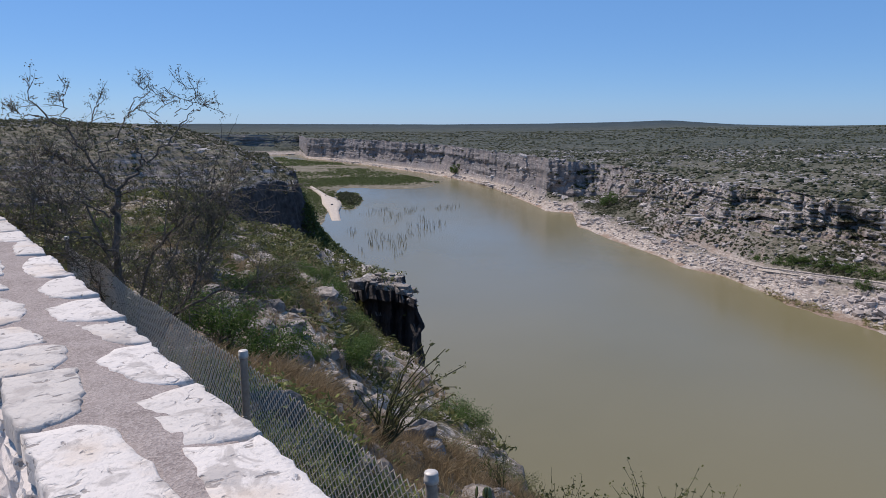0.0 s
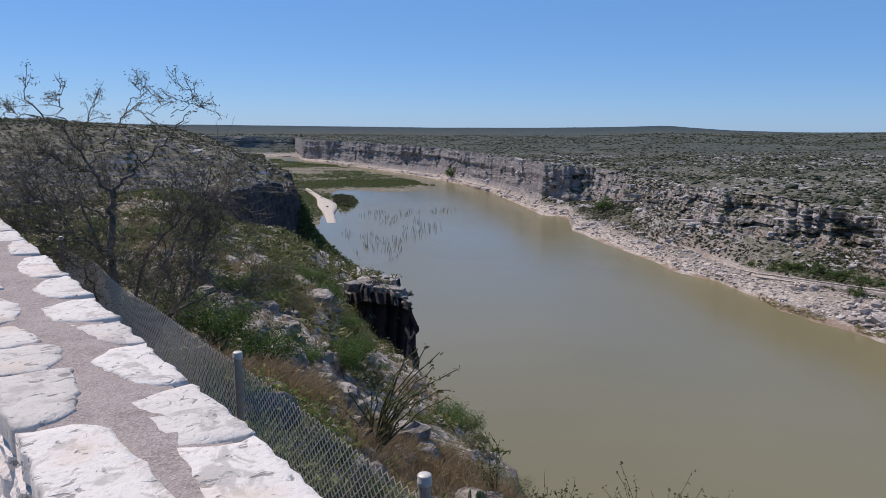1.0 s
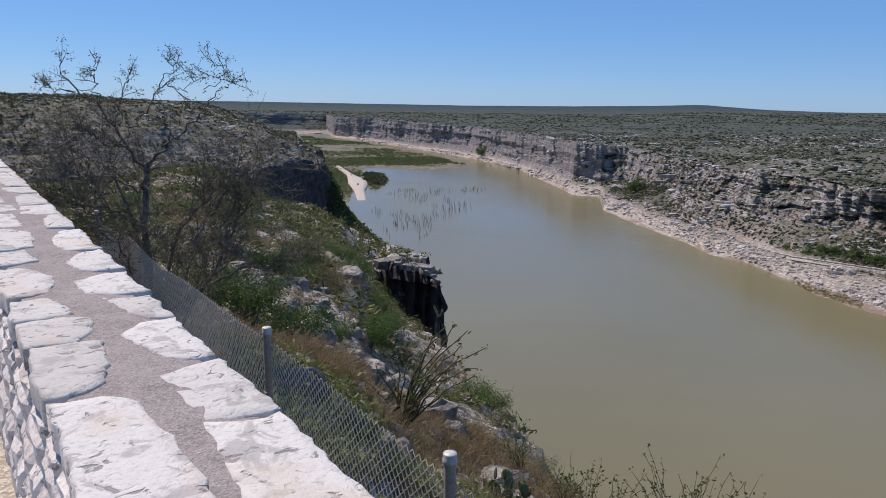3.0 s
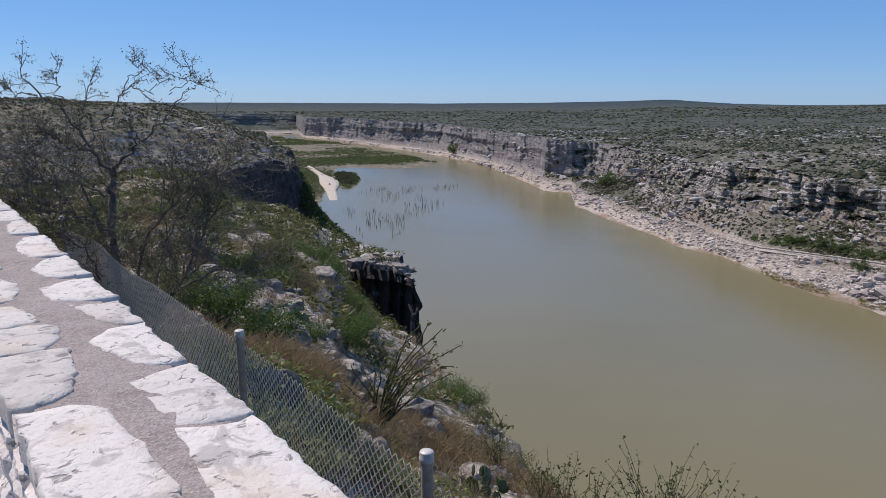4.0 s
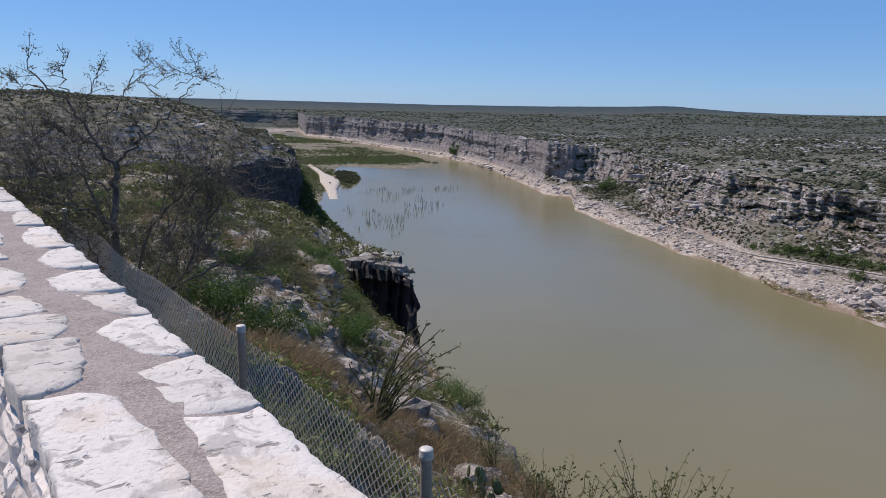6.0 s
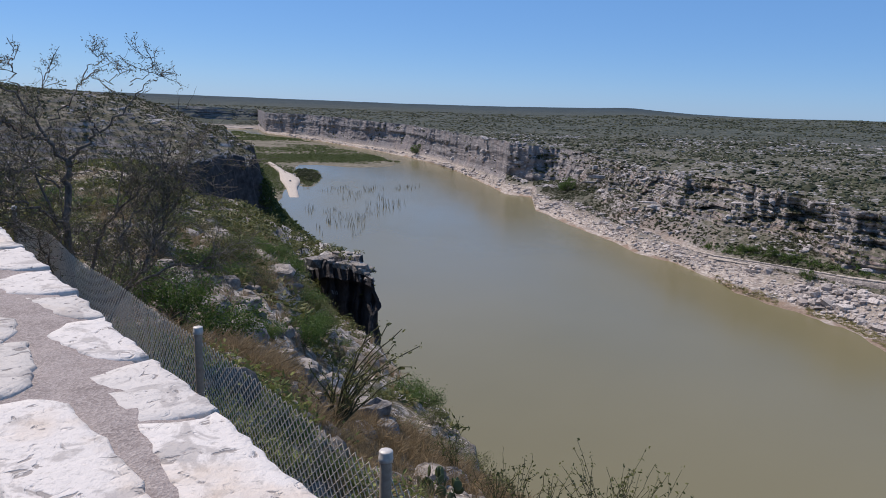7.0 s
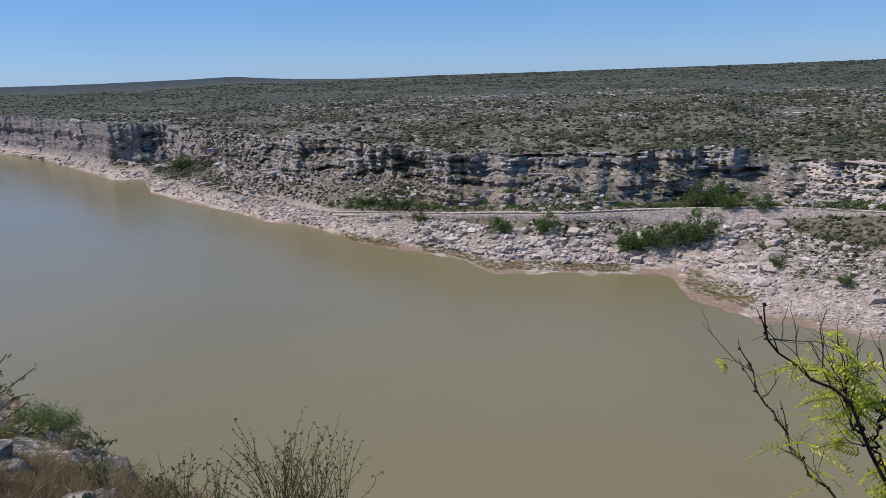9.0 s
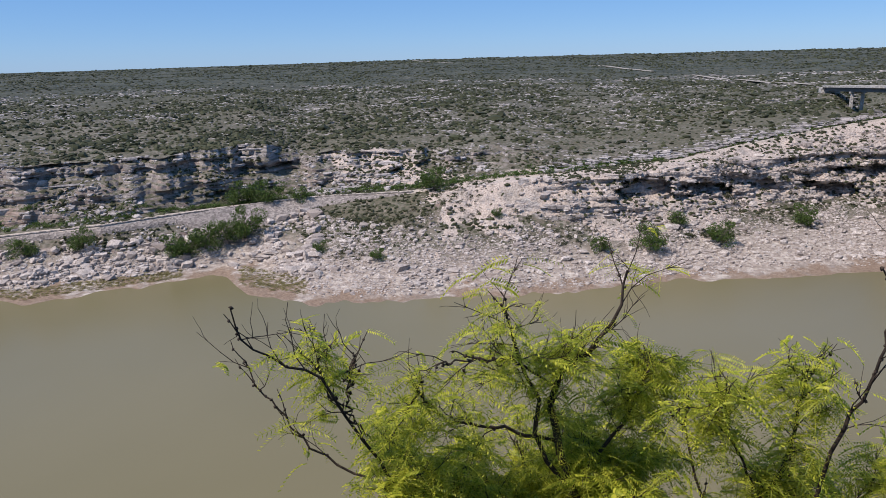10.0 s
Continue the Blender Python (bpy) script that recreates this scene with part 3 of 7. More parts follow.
def near_bluff():
    """The long point on the near side, with a dark cliff, whose top is the plateau of the overlook."""
    az = np.concatenate([np.arange(-75, -36, 0.8), np.arange(-36, -5.5, 0.085)])
    r = np.concatenate([np.geomspace(150, 205, 20), np.geomspace(206, 345, 190), np.geomspace(346, 560, 110), np.geomspace(563, 1300, 110)])
    a, rr = np.meshgrid(np.radians(az), r)
    x, y = rr * np.sin(a), rr * np.cos(a)
    wx = x + 7 * fbm(x / 26, y / 26, 0, 4, 201)
    wy = y + 7 * fbm(x / 26, y / 26, 5, 4, 202)
    best, side = np.full_like(x, 1e9), np.zeros_like(x)
    for (ax, ay), (bx, by) in zip(BLUFF, BLUFF[1:]):
        dx, dy = bx - ax, by - ay
        t = np.clip(((wx - ax) * dx + (wy - ay) * dy) / (dx * dx + dy * dy), 0, 1)
        d = np.hypot(wx - ax - t * dx, wy - ay - t * dy)
        cr = (wx - ax) * dy - (wy - ay) * dx
        near = d < best
        side = np.where(near, np.sign(cr), side)
        best = np.minimum(best, d)
    s = best * np.where(side > 0, 1, -1)
    s = s + smooth(s, -14, -6) * (1 - smooth(s, 4, 14)) * (2.4 * fbm(x / 13, y / 13, 0, 3, 207) + 1.3 * fbm(x / 3.5, y / 3.5, 0, 3, 208))
    top = np.interp(s, [-60, -38, -9, -7.4, -6.6, -5.0, -4.2, -2.6, -1.8, -0.8, 0, 3, 10, 25, 50, 80, 140, 600], [-94, -84.5, -52, -47, -41, -38.8, -33, -31.4, -26.5, -25.6, -23, -21.6, -19, -10.5, -3, 0, 1.5, 4])
    top = top + smooth(s, 3, 40) * (2.0 * fbm(x / 40, y / 40, 0, 4, 203)) - smooth(-s, 8, 20) * 2.5 * fbm(x / 12, y / 12, 0, 3, 204)
    # a lower bench of land behind the point
    bench = -50 + 4 * fbm(x / 60, y / 60, 0, 3, 206) - 40 * smooth(np.degrees(a), -13.6, -12.6) - 40 * (1 - smooth(rr, 420, 520))
    top = np.maximum(top, bench)
    step = 2.4
    bed = top / step + 1.1 * fbm(x / 45, y / 45, 0, 3, 205)
    frac = bed - np.floor(bed)
    top = top + step * (0.45 + 0.3 * fbm(x / 30, y / 30, 0, 2, 209)) * (smooth(frac, 0.3, 0.7) - frac) * smooth(s, -6, 10)
    return np.stack([x, y, top], -1)


def back_country():
    az = np.arange(112, 285.1, 1.5)
    r = np.concatenate([[0.05], np.geomspace(0.6, 4850, 90)])
    a, rr = np.meshgrid(np.radians(az), r)
    x, y = rr * np.sin(a), rr * np.cos(a)
    z = -0.95 + 0.0 * x + smooth(rr, 30, 200) * 1.5 * fbm(x / 90, y / 90, 0, 3, 301)
    return np.stack([x, y, z], -1)


LAND = [far_bank(), near_hill(), near_bluff(), back_country()]


def build_ground():
    verts, faces, start = [], [], 0
    for g in LAND:
        rows, cols = g.shape[:2]
        verts.append(g.reshape(-1, 3))
        faces.append(grid_faces(rows, cols)[:, ::-1] + start)
        start += rows * cols
    bed = np.array([[-5000, -5000, WATER_Z - 12], [5000, -5000, WATER_Z - 12], [5000, 5000, WATER_Z - 12], [-5000, 5000, WATER_Z - 12]], float)
    verts.append(bed)
    faces.append(np.array([[0, 1, 2, 3]]) + start)
    ob = new("ground", array_mesh("ground", np.concatenate(verts), np.concatenate(faces), True))
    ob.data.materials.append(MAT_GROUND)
    ob.data.materials.append(MAT_SHADEROCK)
    ob.data.materials.append(MAT_SCREE)
    ob.data.materials.append(MAT_STONY)
    # steep faces of the near cliff take the rock with shade in its colour
    n0 = sum((g.shape[0] - 1) * (g.shape[1] - 1) for g in LAND[:2])
    g = LAND[2]
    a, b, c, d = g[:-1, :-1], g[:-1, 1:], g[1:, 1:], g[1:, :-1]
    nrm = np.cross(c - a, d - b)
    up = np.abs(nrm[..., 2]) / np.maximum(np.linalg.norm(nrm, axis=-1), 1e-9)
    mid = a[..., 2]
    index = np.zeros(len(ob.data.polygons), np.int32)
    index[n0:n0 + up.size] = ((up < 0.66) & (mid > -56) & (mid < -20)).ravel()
    n_far, hill = LAND[0], LAND[1][:-1, :-1]
    k0 = (n_far.shape[0] - 1) * (n_far.shape[1] - 1)
    index[k0:n0] = np.where((out_from_wall(hill[..., 0], hill[..., 1]) > 0.8) & (hill[..., 2] > -30), 3, 0).ravel()
    # slides of pale gravel on the bluff below the old road
    g = LAND[0][:-1, :-1]
    row = np.arange(g.shape[0])[:, None] + 9 * fbm(g[..., 0] / 22, g[..., 1] / 22, 0, 3, 77)
    round_ = np.degrees(np.arctan2(g[..., 0], g[..., 1])) + 3.0 * fbm(g[..., 0] / 30, g[..., 1] / 30, 0, 3, 78)
    slide = (row > 19) & (row < 66) & (round_ > 66)
    pink = (row >= 66) & (row < 112) & (round_ > 58.5) & (round_ < 66)
    index[:slide.size] = np.where(slide | pink, 2, index[:slide.size].reshape(slide.shape)).ravel()
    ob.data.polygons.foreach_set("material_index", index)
    # broken rock below the far rim is left unsmoothed
    even = np.ones(len(ob.data.polygons), bool)
    even[:115 * (LAND[0].shape[1] - 1)] = False
    ob.data.polygons.foreach_set("use_smooth", even)
    return tagged(ob, "pale limestone canyon land with dry scrub soil and ledged cliffs", "ground", kind="structure")


build_ground()


def build_water():
    bm = bmesh.new()
    n = 40
    rings = [3, 60, 150, 300, 600, 1000, 1500, 2100]
    prev = None
    for r in rings:
        ring = [bm.verts.new((r * math.sin(2 * math.pi * i / n), 300 + r * math.cos(2 * math.pi * i / n), WATER_Z)) for i in range(n)]
        if prev:
            for i in range(n):
                bm.faces.new((prev[i], ring[i], ring[(i + 1) % n], prev[(i + 1) % n]))
        else:
            bm.faces.new(ring)
        prev = ring
    bmesh.ops.recalc_face_normals(bm, faces=bm.faces)
    me = bpy.data.meshes.new("water")
    bm.to_mesh(me)
    if me.polygons[0].normal.z < 0:
        me.flip_normals()
    ob = new("water", me)
    me.materials.append(MAT_WATER)
    return tagged(ob, "calm silty olive-brown river water", "water", kind="structure")


build_water()

# ---- part helpers ----
def finish(bm, name):
    me = bpy.data.meshes.new(name)
    bm.to_mesh(me)
    bm.free()
    return me


def thing(name, label, category, group="", at=(0, 0, 0), kind=""):
    e = new(name)
    e.empty_display_size = 0.1
    e.location = at
    return tagged(e, label, category, group, kind)


def part(name, mesh, material, parent, label="", smooth_shade=None):
    me = mesh if isinstance(mesh, bpy.types.Mesh) else finish(mesh, name)
    if material and not me.materials:
        me.materials.append(material)
    ob = new(name, me)
    ob.parent = parent
    if label:
        ob["label"] = label
    return ob


def tubes(paths, sides=5):
    """One mesh of tapered tubes from (points, start radius, end radius)."""
    verts, faces, start = [], [], 0
    ring = np.linspace(0, 2 * np.pi, sides, endpoint=False)
    for pts, r0, r1 in paths:
        p = np.asarray(pts, float)
        n = len(p)
        t = np.gradient(p, axis=0)
        t /= np.linalg.norm(t, axis=1, keepdims=True) + 1e-9
        ref = np.array([0.0, 0.0, 1.0]) if abs(t[:, 2].mean()) < 0.85 else np.array([1.0, 0.0, 0.0])
        a = np.cross(t, ref)
        a /= np.linalg.norm(a, axis=1, keepdims=True) + 1e-9
        b = np.cross(t, a)
        rad = np.linspace(r0, r1, n)[:, None, None]
        v = p[:, None] + rad * (np.cos(ring)[None, :, None] * a[:, None] + np.sin(ring)[None, :, None] * b[:, None])
        verts.append(v.reshape(-1, 3))
        i = np.arange(n * sides).reshape(n, sides) + start
        j = np.roll(i, -1, axis=1)
        faces.append(np.stack([i[:-1], j[:-1], j[1:], i[1:]], -1).reshape(-1, 4))
        start += n * sides
    return array_mesh("tubes", np.concatenate(verts), np.concatenate(faces), True)


def curved(points, n):
    """A smooth line of n points through the given ones."""
    p = np.asarray(points, float)
    if len(p) < 3:
        return p[0] + (p[-1] - p[0]) * np.linspace(0, 1, n)[:, None]
    q = np.vstack([2 * p[0] - p[1], p, 2 * p[-1] - p[-2]])
    out = []
    for s in np.linspace(0, len(p) - 1 - 1e-6, n):
        i, u = int(s), s - int(s)
        a, b, c, d = q[i:i + 4]
        out.append(0.5 * (2 * b + (c - a) * u + (2 * a - 5 * b + 4 * c - d) * u * u + (3 * b - a - 3 * c + d) * u ** 3))
    return np.array(out)


def stamped(base_v, base_f, places, sizes, turns, squash=None, seed=1, tilt=0.0, jitter=0.0):
    """Many copies of a small shape in one mesh: turned about z, scaled, tilted a little."""
    rng = np.random.default_rng(seed)
    n, m = len(places), len(base_v)
    v = np.broadcast_to(base_v, (n, m, 3)).copy()
    if jitter:
        v *= 1 + jitter * rng.uniform(-1, 1, (n, m, 1))
    if squash is not None:
        v *= squash[:, None, :]
    v *= np.asarray(sizes)[:, None, None]
    if tilt:
        ang = rng.normal(0, tilt, n)[:, None]
        y, z = v[..., 1].copy(), v[..., 2].copy()
        v[..., 1], v[..., 2] = y * np.cos(ang) - z * np.sin(ang), y * np.sin(ang) + z * np.cos(ang)
    c, s = np.cos(turns)[:, None], np.sin(turns)[:, None]
    x, y = v[..., 0].copy(), v[..., 1].copy()
    v[..., 0], v[..., 1] = x * c - y * s, x * s + y * c
    v += np.asarray(places)[:, None, :]
    f = np.asarray(base_f)[None] + (np.arange(n) * m)[:, None, None]
    return v.reshape(-1, 3), f.reshape(-1, np.asarray(base_f).shape[1])


def ico(level, seed=0, rough=0.0, flat=None):
    bm = bmesh.new()
    bmesh.ops.create_icosphere(bm, subdivisions=level, radius=1.0)
    v = np.array([w.co[:] for w in bm.verts])
    f = np.array([[w.index for w in p.verts] for p in bm.faces])
    bm.free()
    rng = np.random.default_rng(seed)
    v = v * (1 + rough * rng.uniform(-1, 1, (len(v), 1)))
    if flat is not None:
        v[:, 2] = np.maximum(v[:, 2], flat)
    return v, f


# ---- the terrace and its stone parapet ----
def on_wall(s, n, z):
    return Vector((s * WALL_DIR.x + n * WALL_OUT.x, s * WALL_DIR.y + n * WALL_OUT.y, z))


WALL_TOP, WALL_IN, WALL_EDGE, WALL_FOOT = 0.85, 0.175, 0.645, 0.125


def build_terrace():
    bm = bmesh.new()
    ss, ns = [-4 + 0.5 * i for i in range(36)], [0.16, -0.1, -0.5, -1.5, -3, -6]
    grid = [[bm.verts.new(on_wall(s, n, 0.004 * math.sin(7 * s + 5 * n))) for n in ns] for s in ss]
    for a, b in zip(grid, grid[1:]):
        for i in range(len(ns) - 1):
            bm.faces.new((a[i], a[i + 1], b[i + 1], b[i]))
    low = bmesh.ops.extrude_face_region(bm, geom=bm.faces[:])
    for v in low["geom"]:
        if isinstance(v, bmesh.types.BMVert):
            v.co.z -= 1.2
    bmesh.ops.recalc_face_normals(bm, faces=bm.faces)
    ob = new("pavement", finish(bm, "pavement"))
    ob.data.materials.append(MAT_TERRACE)
    tagged(ob, "tan pebble-dashed terrace paving beside the stone parapet", "pavement", kind="structure")


build_terrace()


def stone_piece(outline, top, thick, lean, rng):
    """A flat stone with an uneven rim: outline of (s, n), its top height and thickness."""
    bm = bmesh.new()
    cs = sum(p[0] for p in outline) / len(outline)
    cn = sum(p[1] for p in outline) / len(outline)
    pts = []
    for (a, b), (c, d) in zip(outline, outline[1:] + outline[:1]):
        steps = max(2, int(math.hypot(c - a, d - b) / 0.035))
        for i in range(steps):
            u = i / steps
            pts.append((a + (c - a) * u + rng.uniform(-0.007, 0.007), b + (d - b) * u + rng.uniform(-0.007, 0.007)))
    rings = []
    for inset, dz in ((0.0, -thick), (-0.003, -0.012), (0.001, -0.004), (0.007, 0.0), (0.05, 0.001)):
        ring = []
        for s, n in pts:
            d = max(math.hypot(s - cs, n - cn), 1e-3)
            k = max(0.15, (d - inset) / d)
            q = (cs + (s - cs) * k, cn + (n - cn) * k)
            bump = 0.004 * noise.noise(Vector((q[0] * 14, q[1] * 14, top))) + 0.003 * noise.noise(Vector((q[0] * 40, q[1] * 40, 3)))
            ring.append(bm.verts.new(on_wall(q[0], q[1], top + dz + bump + lean * (n - cn))))
        rings.append(ring)
    for a, b in zip(rings, rings[1:]):
        for i in range(len(a)):
            j = (i + 1) % len(a)
            bm.faces.new((a[i], a[j], b[j], b[i]))
    mid = bm.verts.new(on_wall(cs, cn, top + 0.002))
    last = rings[-1]
    for i in range(len(last)):
        bm.faces.new((last[i], last[(i + 1) % len(last)], mid))
    bmesh.ops.recalc_face_normals(bm, faces=bm.faces)
    for f in bm.faces:
        f.smooth = True
    return finish(bm, "stone")


def build_parapet():
    wall = thing("parapet_wall", "low mortared wall of white limestone slabs beside the terrace", "wall", kind="structure")
    rng = random.Random(4)
    # mortar core
    bm = bmesh.new()
    ss = [-3 + 0.08 * i for i in range(200)]
    prof = [(WALL_FOOT + 0.03, -0.05), (WALL_FOOT + 0.03, 0.25), (WALL_IN + 0.02, 0.80), (WALL_IN + 0.05, 0.838), (0.30, 0.845), (0.36, 0.843), (0.42, 0.845), (0.50, 0.845), (WALL_EDGE - 0.05, 0.838), (WALL_EDGE - 0.02, 0.80), (WALL_EDGE + 0.02, -1.3)]
    grid = [[bm.verts.new(on_wall(s, n, z + 0.004 * noise.noise(Vector((s * 9, n * 9, z))))) for n, z in prof] for s in ss]
    for a, b in zip(grid, grid[1:]):
        for i in range(len(prof) - 1):
            bm.faces.new((a[i], a[i + 1], b[i + 1], b[i]))
    bmesh.ops.recalc_face_normals(bm, faces=bm.faces)
    part("mortar", bm, MAT_MORTAR, wall, "grey pebbly mortar bed")
    # cap slabs of both rows: the ends at the wall's edge, then the two corners at the mortar strip (along, across)
    outer = [(5.32, 4.74, 5.12, 0.525, 4.76, 0.50), (4.64, 3.97, 4.40, 0.478, 4.02, 0.486), (3.92, 3.44, 3.72, 0.459, 3.50, 0.478), (3.38, 2.98, 3.29, 0.434, 3.06, 0.439),
             (2.91, 2.58, 2.97, 0.469, 2.66, 0.532), (2.56, 2.10, 2.45, 0.440, 2.16, 0.510), (2.06, 1.635, 2.01, 0.450, 1.66, 0.478), (1.60, 1.02, 1.65, 0.470, 1.15, 0.405)]
    inner = [(4.85, 4.15, 4.67, 0.402, 4.18, 0.371), (4.09, 3.77, 4.11, 0.330, 3.80, 0.361), (3.71, 3.13, 3.43, 0.370, 3.16, 0.320), (3.06, 2.77, 3.06, 0.317, 2.79, 0.360),
             (2.75, 2.46, 2.70, 0.406, 2.43, 0.319), (2.44, 1.985, 2.40, 0.380, 2.04, 0.325), (1.95, 1.18, 1.86, 0.369, 1.26, 0.390)]
    for row, low in ((outer, 0.50), (inner, 0.32)):
        for start, step in ((row[0][0] + 0.05, 1), (row[-1][1] - 0.05, -1)):
            while -2.6 < start < 12.4:
                end = start + step * rng.uniform(0.42, 0.72)
                a, b = max(start, end), min(start, end)
                row.append((a, b, a - rng.uniform(0, 0.2), 0.33 + low * 0.25 + rng.uniform(-0.03, 0.03), b + rng.uniform(0, 0.1), 0.33 + low * 0.25 + rng.uniform(-0.03, 0.03)))
                start = end + step * rng.uniform(0.03, 0.06)
    for row, e, way in ((outer, WALL_EDGE, 1), (inner, WALL_IN, -1)):
        for a, b, ta, na, tb, nb in row:
            jut = [way * rng.uniform(-0.006, 0.014) for _ in range(4)]
            mid_n = (na + nb) / 2 - way * rng.uniform(-0.012, 0.022)
            o = [(ta, na), (a * 0.86 + ta * 0.14, na * 0.6 + e * 0.4), (a, e + jut[0]), (a * 0.66 + b * 0.34, e + jut[1]), (a * 0.33 + b * 0.67, e + jut[2]), (b, e + jut[3]),
                 (b * 0.86 + tb * 0.14, nb * 0.6 + e * 0.4), (tb, nb), ((ta + tb) / 2 + rng.uniform(-0.05, 0.05), mid_n)]
            part("cap_stone", stone_piece(o, WALL_TOP + rng.uniform(-.004, .004), 0.075, rng.uniform(-.02, .02), rng), MAT_CAP, wall)
    # face stones on the terrace side, in rough courses, each with a split face
    rows = [0.01, 0.20, 0.37, 0.55, 0.69, 0.775]
    for lo, hi in zip(rows, rows[1:]):
        s = 0.2 + rng.uniform(0, .3)
        while s < 11.5:
            w = rng.uniform(0.14, 0.42)
            n_at = WALL_FOOT + (WALL_IN - WALL_FOOT) * lo - 0.0
            bm = bmesh.new()
            nu, nv = 7, 4
            proud = rng.uniform(0.0, 0.03)
            front = []
            for j in range(nv + 1):
                row = []
                for i in range(nu + 1):
                    u, v = i / nu, j / nv
                    edge = min(u, 1 - u) < 0.01 or min(v, 1 - v) < 0.01
                    ss_ = s + 0.008 + (w - 0.016) * u + 0.012 * noise.noise(Vector((s + u * 3, v * 3, lo * 9)))
                    zz = lo + 0.008 + (hi - lo - 0.016) * v + 0.012 * noise.noise(Vector((s * 2 + u * 4, v * 3 + 9, lo * 7)))
                    d = -0.03 if edge else proud * 0.6 + 0.014 * noise.noise(Vector((ss_ * 13, zz * 13, 1.0))) + 0.012 * noise.noise(Vector((ss_ * 40, zz * 40, 4.0)))
                    row.append(bm.verts.new(on_wall(ss_, n_at + 0.01 - d * 0.8, zz)))
                front.append(row)
            for j in range(nv):
                for i in range(nu):
                    bm.faces.new((front[j][i], front[j][i + 1], front[j + 1][i + 1], front[j + 1][i]))
            bmesh.ops.recalc_face_normals(bm, faces=bm.faces)
            part("face_stone", bm, MAT_FACE, wall)
            s += w


build_parapet()


# ---- the chain-link fence below the parapet ----
FENCE_N, FENCE_TOP, FENCE_LOW = 1.706, 0.035, -1.14


def build_fence():
    fence = thing("chain_link_fence", "weathered galvanised chain-link fence on steel posts below the parapet", "fence", at=on_wall(2.3, FENCE_N, -1.15))
    off = np.array(on_wall(2.3, FENCE_N, -1.15))
    # woven wires, each a zigzag that hooks into the next
    paths = []
    cell = 0.060
    s, k = -1.9, 0
    while s < 10.5:
        rows = int((FENCE_TOP - FENCE_LOW) / (cell / 2))
        pts = []
        for i in range(rows + 1):
            z = FENCE_TOP - i * cell / 2
            side = (i + k) % 2
            a = s + (cell * 0.55 if side else -cell * 0.05)
            sag = 0.02 * math.sin(1.7 * s) - 0.02 * math.sin(math.pi * ((s - 0.24) / 2.08 % 1))
            bow = 0.02 * math.sin(2.3 * s + 3 * z)
            pts.append(np.array(on_wall(a, FENCE_N + bow + (0.003 if side else -0.003), z + sag)) - off)
        paths.append((pts, 0.0034, 0.0034))
        s += cell / 2
        k += 1
    part("wire_mesh", tubes(paths, 3), MAT_WIRE, fence, "woven grey wire mesh")
    for s in (-1.84, 0.24, 2.32, 4.40, 10.4):
        foot = np.array(on_wall(s - 0.02, FENCE_N - 0.03, -1.5)) - off
        head = np.array(on_wall(s, FENCE_N - 0.03, 0.135)) - off
        post = part("post", tubes([([foot, (foot + head) / 2, head], 0.026, 0.026)], 16), MAT_STEEL, fence)
        bm = bmesh.new()
        lv = [(0.0300, -0.040), (0.0325, -0.036), (0.0325, -0.020), (0.0305, -0.017), (0.0310, 0.002), (0.0285, 0.007), (0.012, 0.009)]
        rings = [[bm.verts.new((head[0] + r * math.cos(a * math.pi / 9), head[1] + r * math.sin(a * math.pi / 9), head[2] + z)) for a in range(18)] for r, z in lv]
        for p, q in zip(rings, rings[1:]):
            for i in range(18):
                bm.faces.new((p[i], p[(i + 1) % 18], q[(i + 1) % 18], q[i]))
        bm.faces.new(rings[-1])
        bmesh.ops.recalc_face_normals(bm, faces=bm.faces)
        for f in bm.faces:
            f.smooth = True
        part("cap", bm, MAT_CAPMETAL, post, "bright domed metal post cap")
        for z in (-0.05, -0.45, -0.85):
            tie = [head + np.array([0.031 * math.cos(a), 0.031 * math.sin(a), z + 0.003 * a]) for a in np.linspace(0, 6.3, 10)]
            part("tie_wire", tubes([(tie, 0.0018, 0.0018)], 4), MAT_WIRE, post)


build_fence()

# ---- scattering ----
def scatter(grid, count, weight, seed, rows=slice(None)):
    """Random places on a land grid, likelier where weight (per cell, per square metre) is high. Returns places and normals."""
    g = grid[rows]
    rng = np.random.default_rng(seed)
    a, b, c, d = g[:-1, :-1], g[:-1, 1:], g[1:, 1:], g[1:, :-1]
    nrm = np.cross(c - a, d - b)
    area = np.linalg.norm(nrm, axis=-1)
    nrm = nrm / np.maximum(area, 1e-9)[..., None]
    nrm = nrm * np.sign(nrm[..., 2:3] + 1e-9)
    mid = (a + b + c + d) / 4
    w = (area * weight(mid, nrm)).ravel()
    pick = rng.choice(len(w), size=count, p=w / w.sum())
    i, j = np.unravel_index(pick, area.shape)
    u, v = rng.random((2, count, 1))
    p = a[i, j] * (1 - u) * (1 - v) + b[i, j] * u * (1 - v) + c[i, j] * u * v + d[i, j] * (1 - u) * v
    return p, nrm[i, j]


FAR, HILL, POINT = LAND[0], LAND[1], LAND[2]
RIM_ROW = 2 + 22 + 26 + 8 + 8 + 48 - 1      # the row of the far bank's grid that runs along its rim
ROAD_ROW = 2 + 22 + 26 + 8 - 1


def patches(p, size, seed):
    return fbm(p[..., 0] / size, p[..., 1] / size, 0, 3, seed)


def stuff(name, pieces, material, label, category):
    verts, faces, start = [], [], 0
    for v, f in pieces:
        verts.append(v)
        faces.append(f + start)
        start += len(v)
    ob = new(name, array_mesh(name, np.concatenate(verts), np.concatenate(faces), False))
    ob.data.materials.append(material)
    return tagged(ob, label, category, kind="stuff")


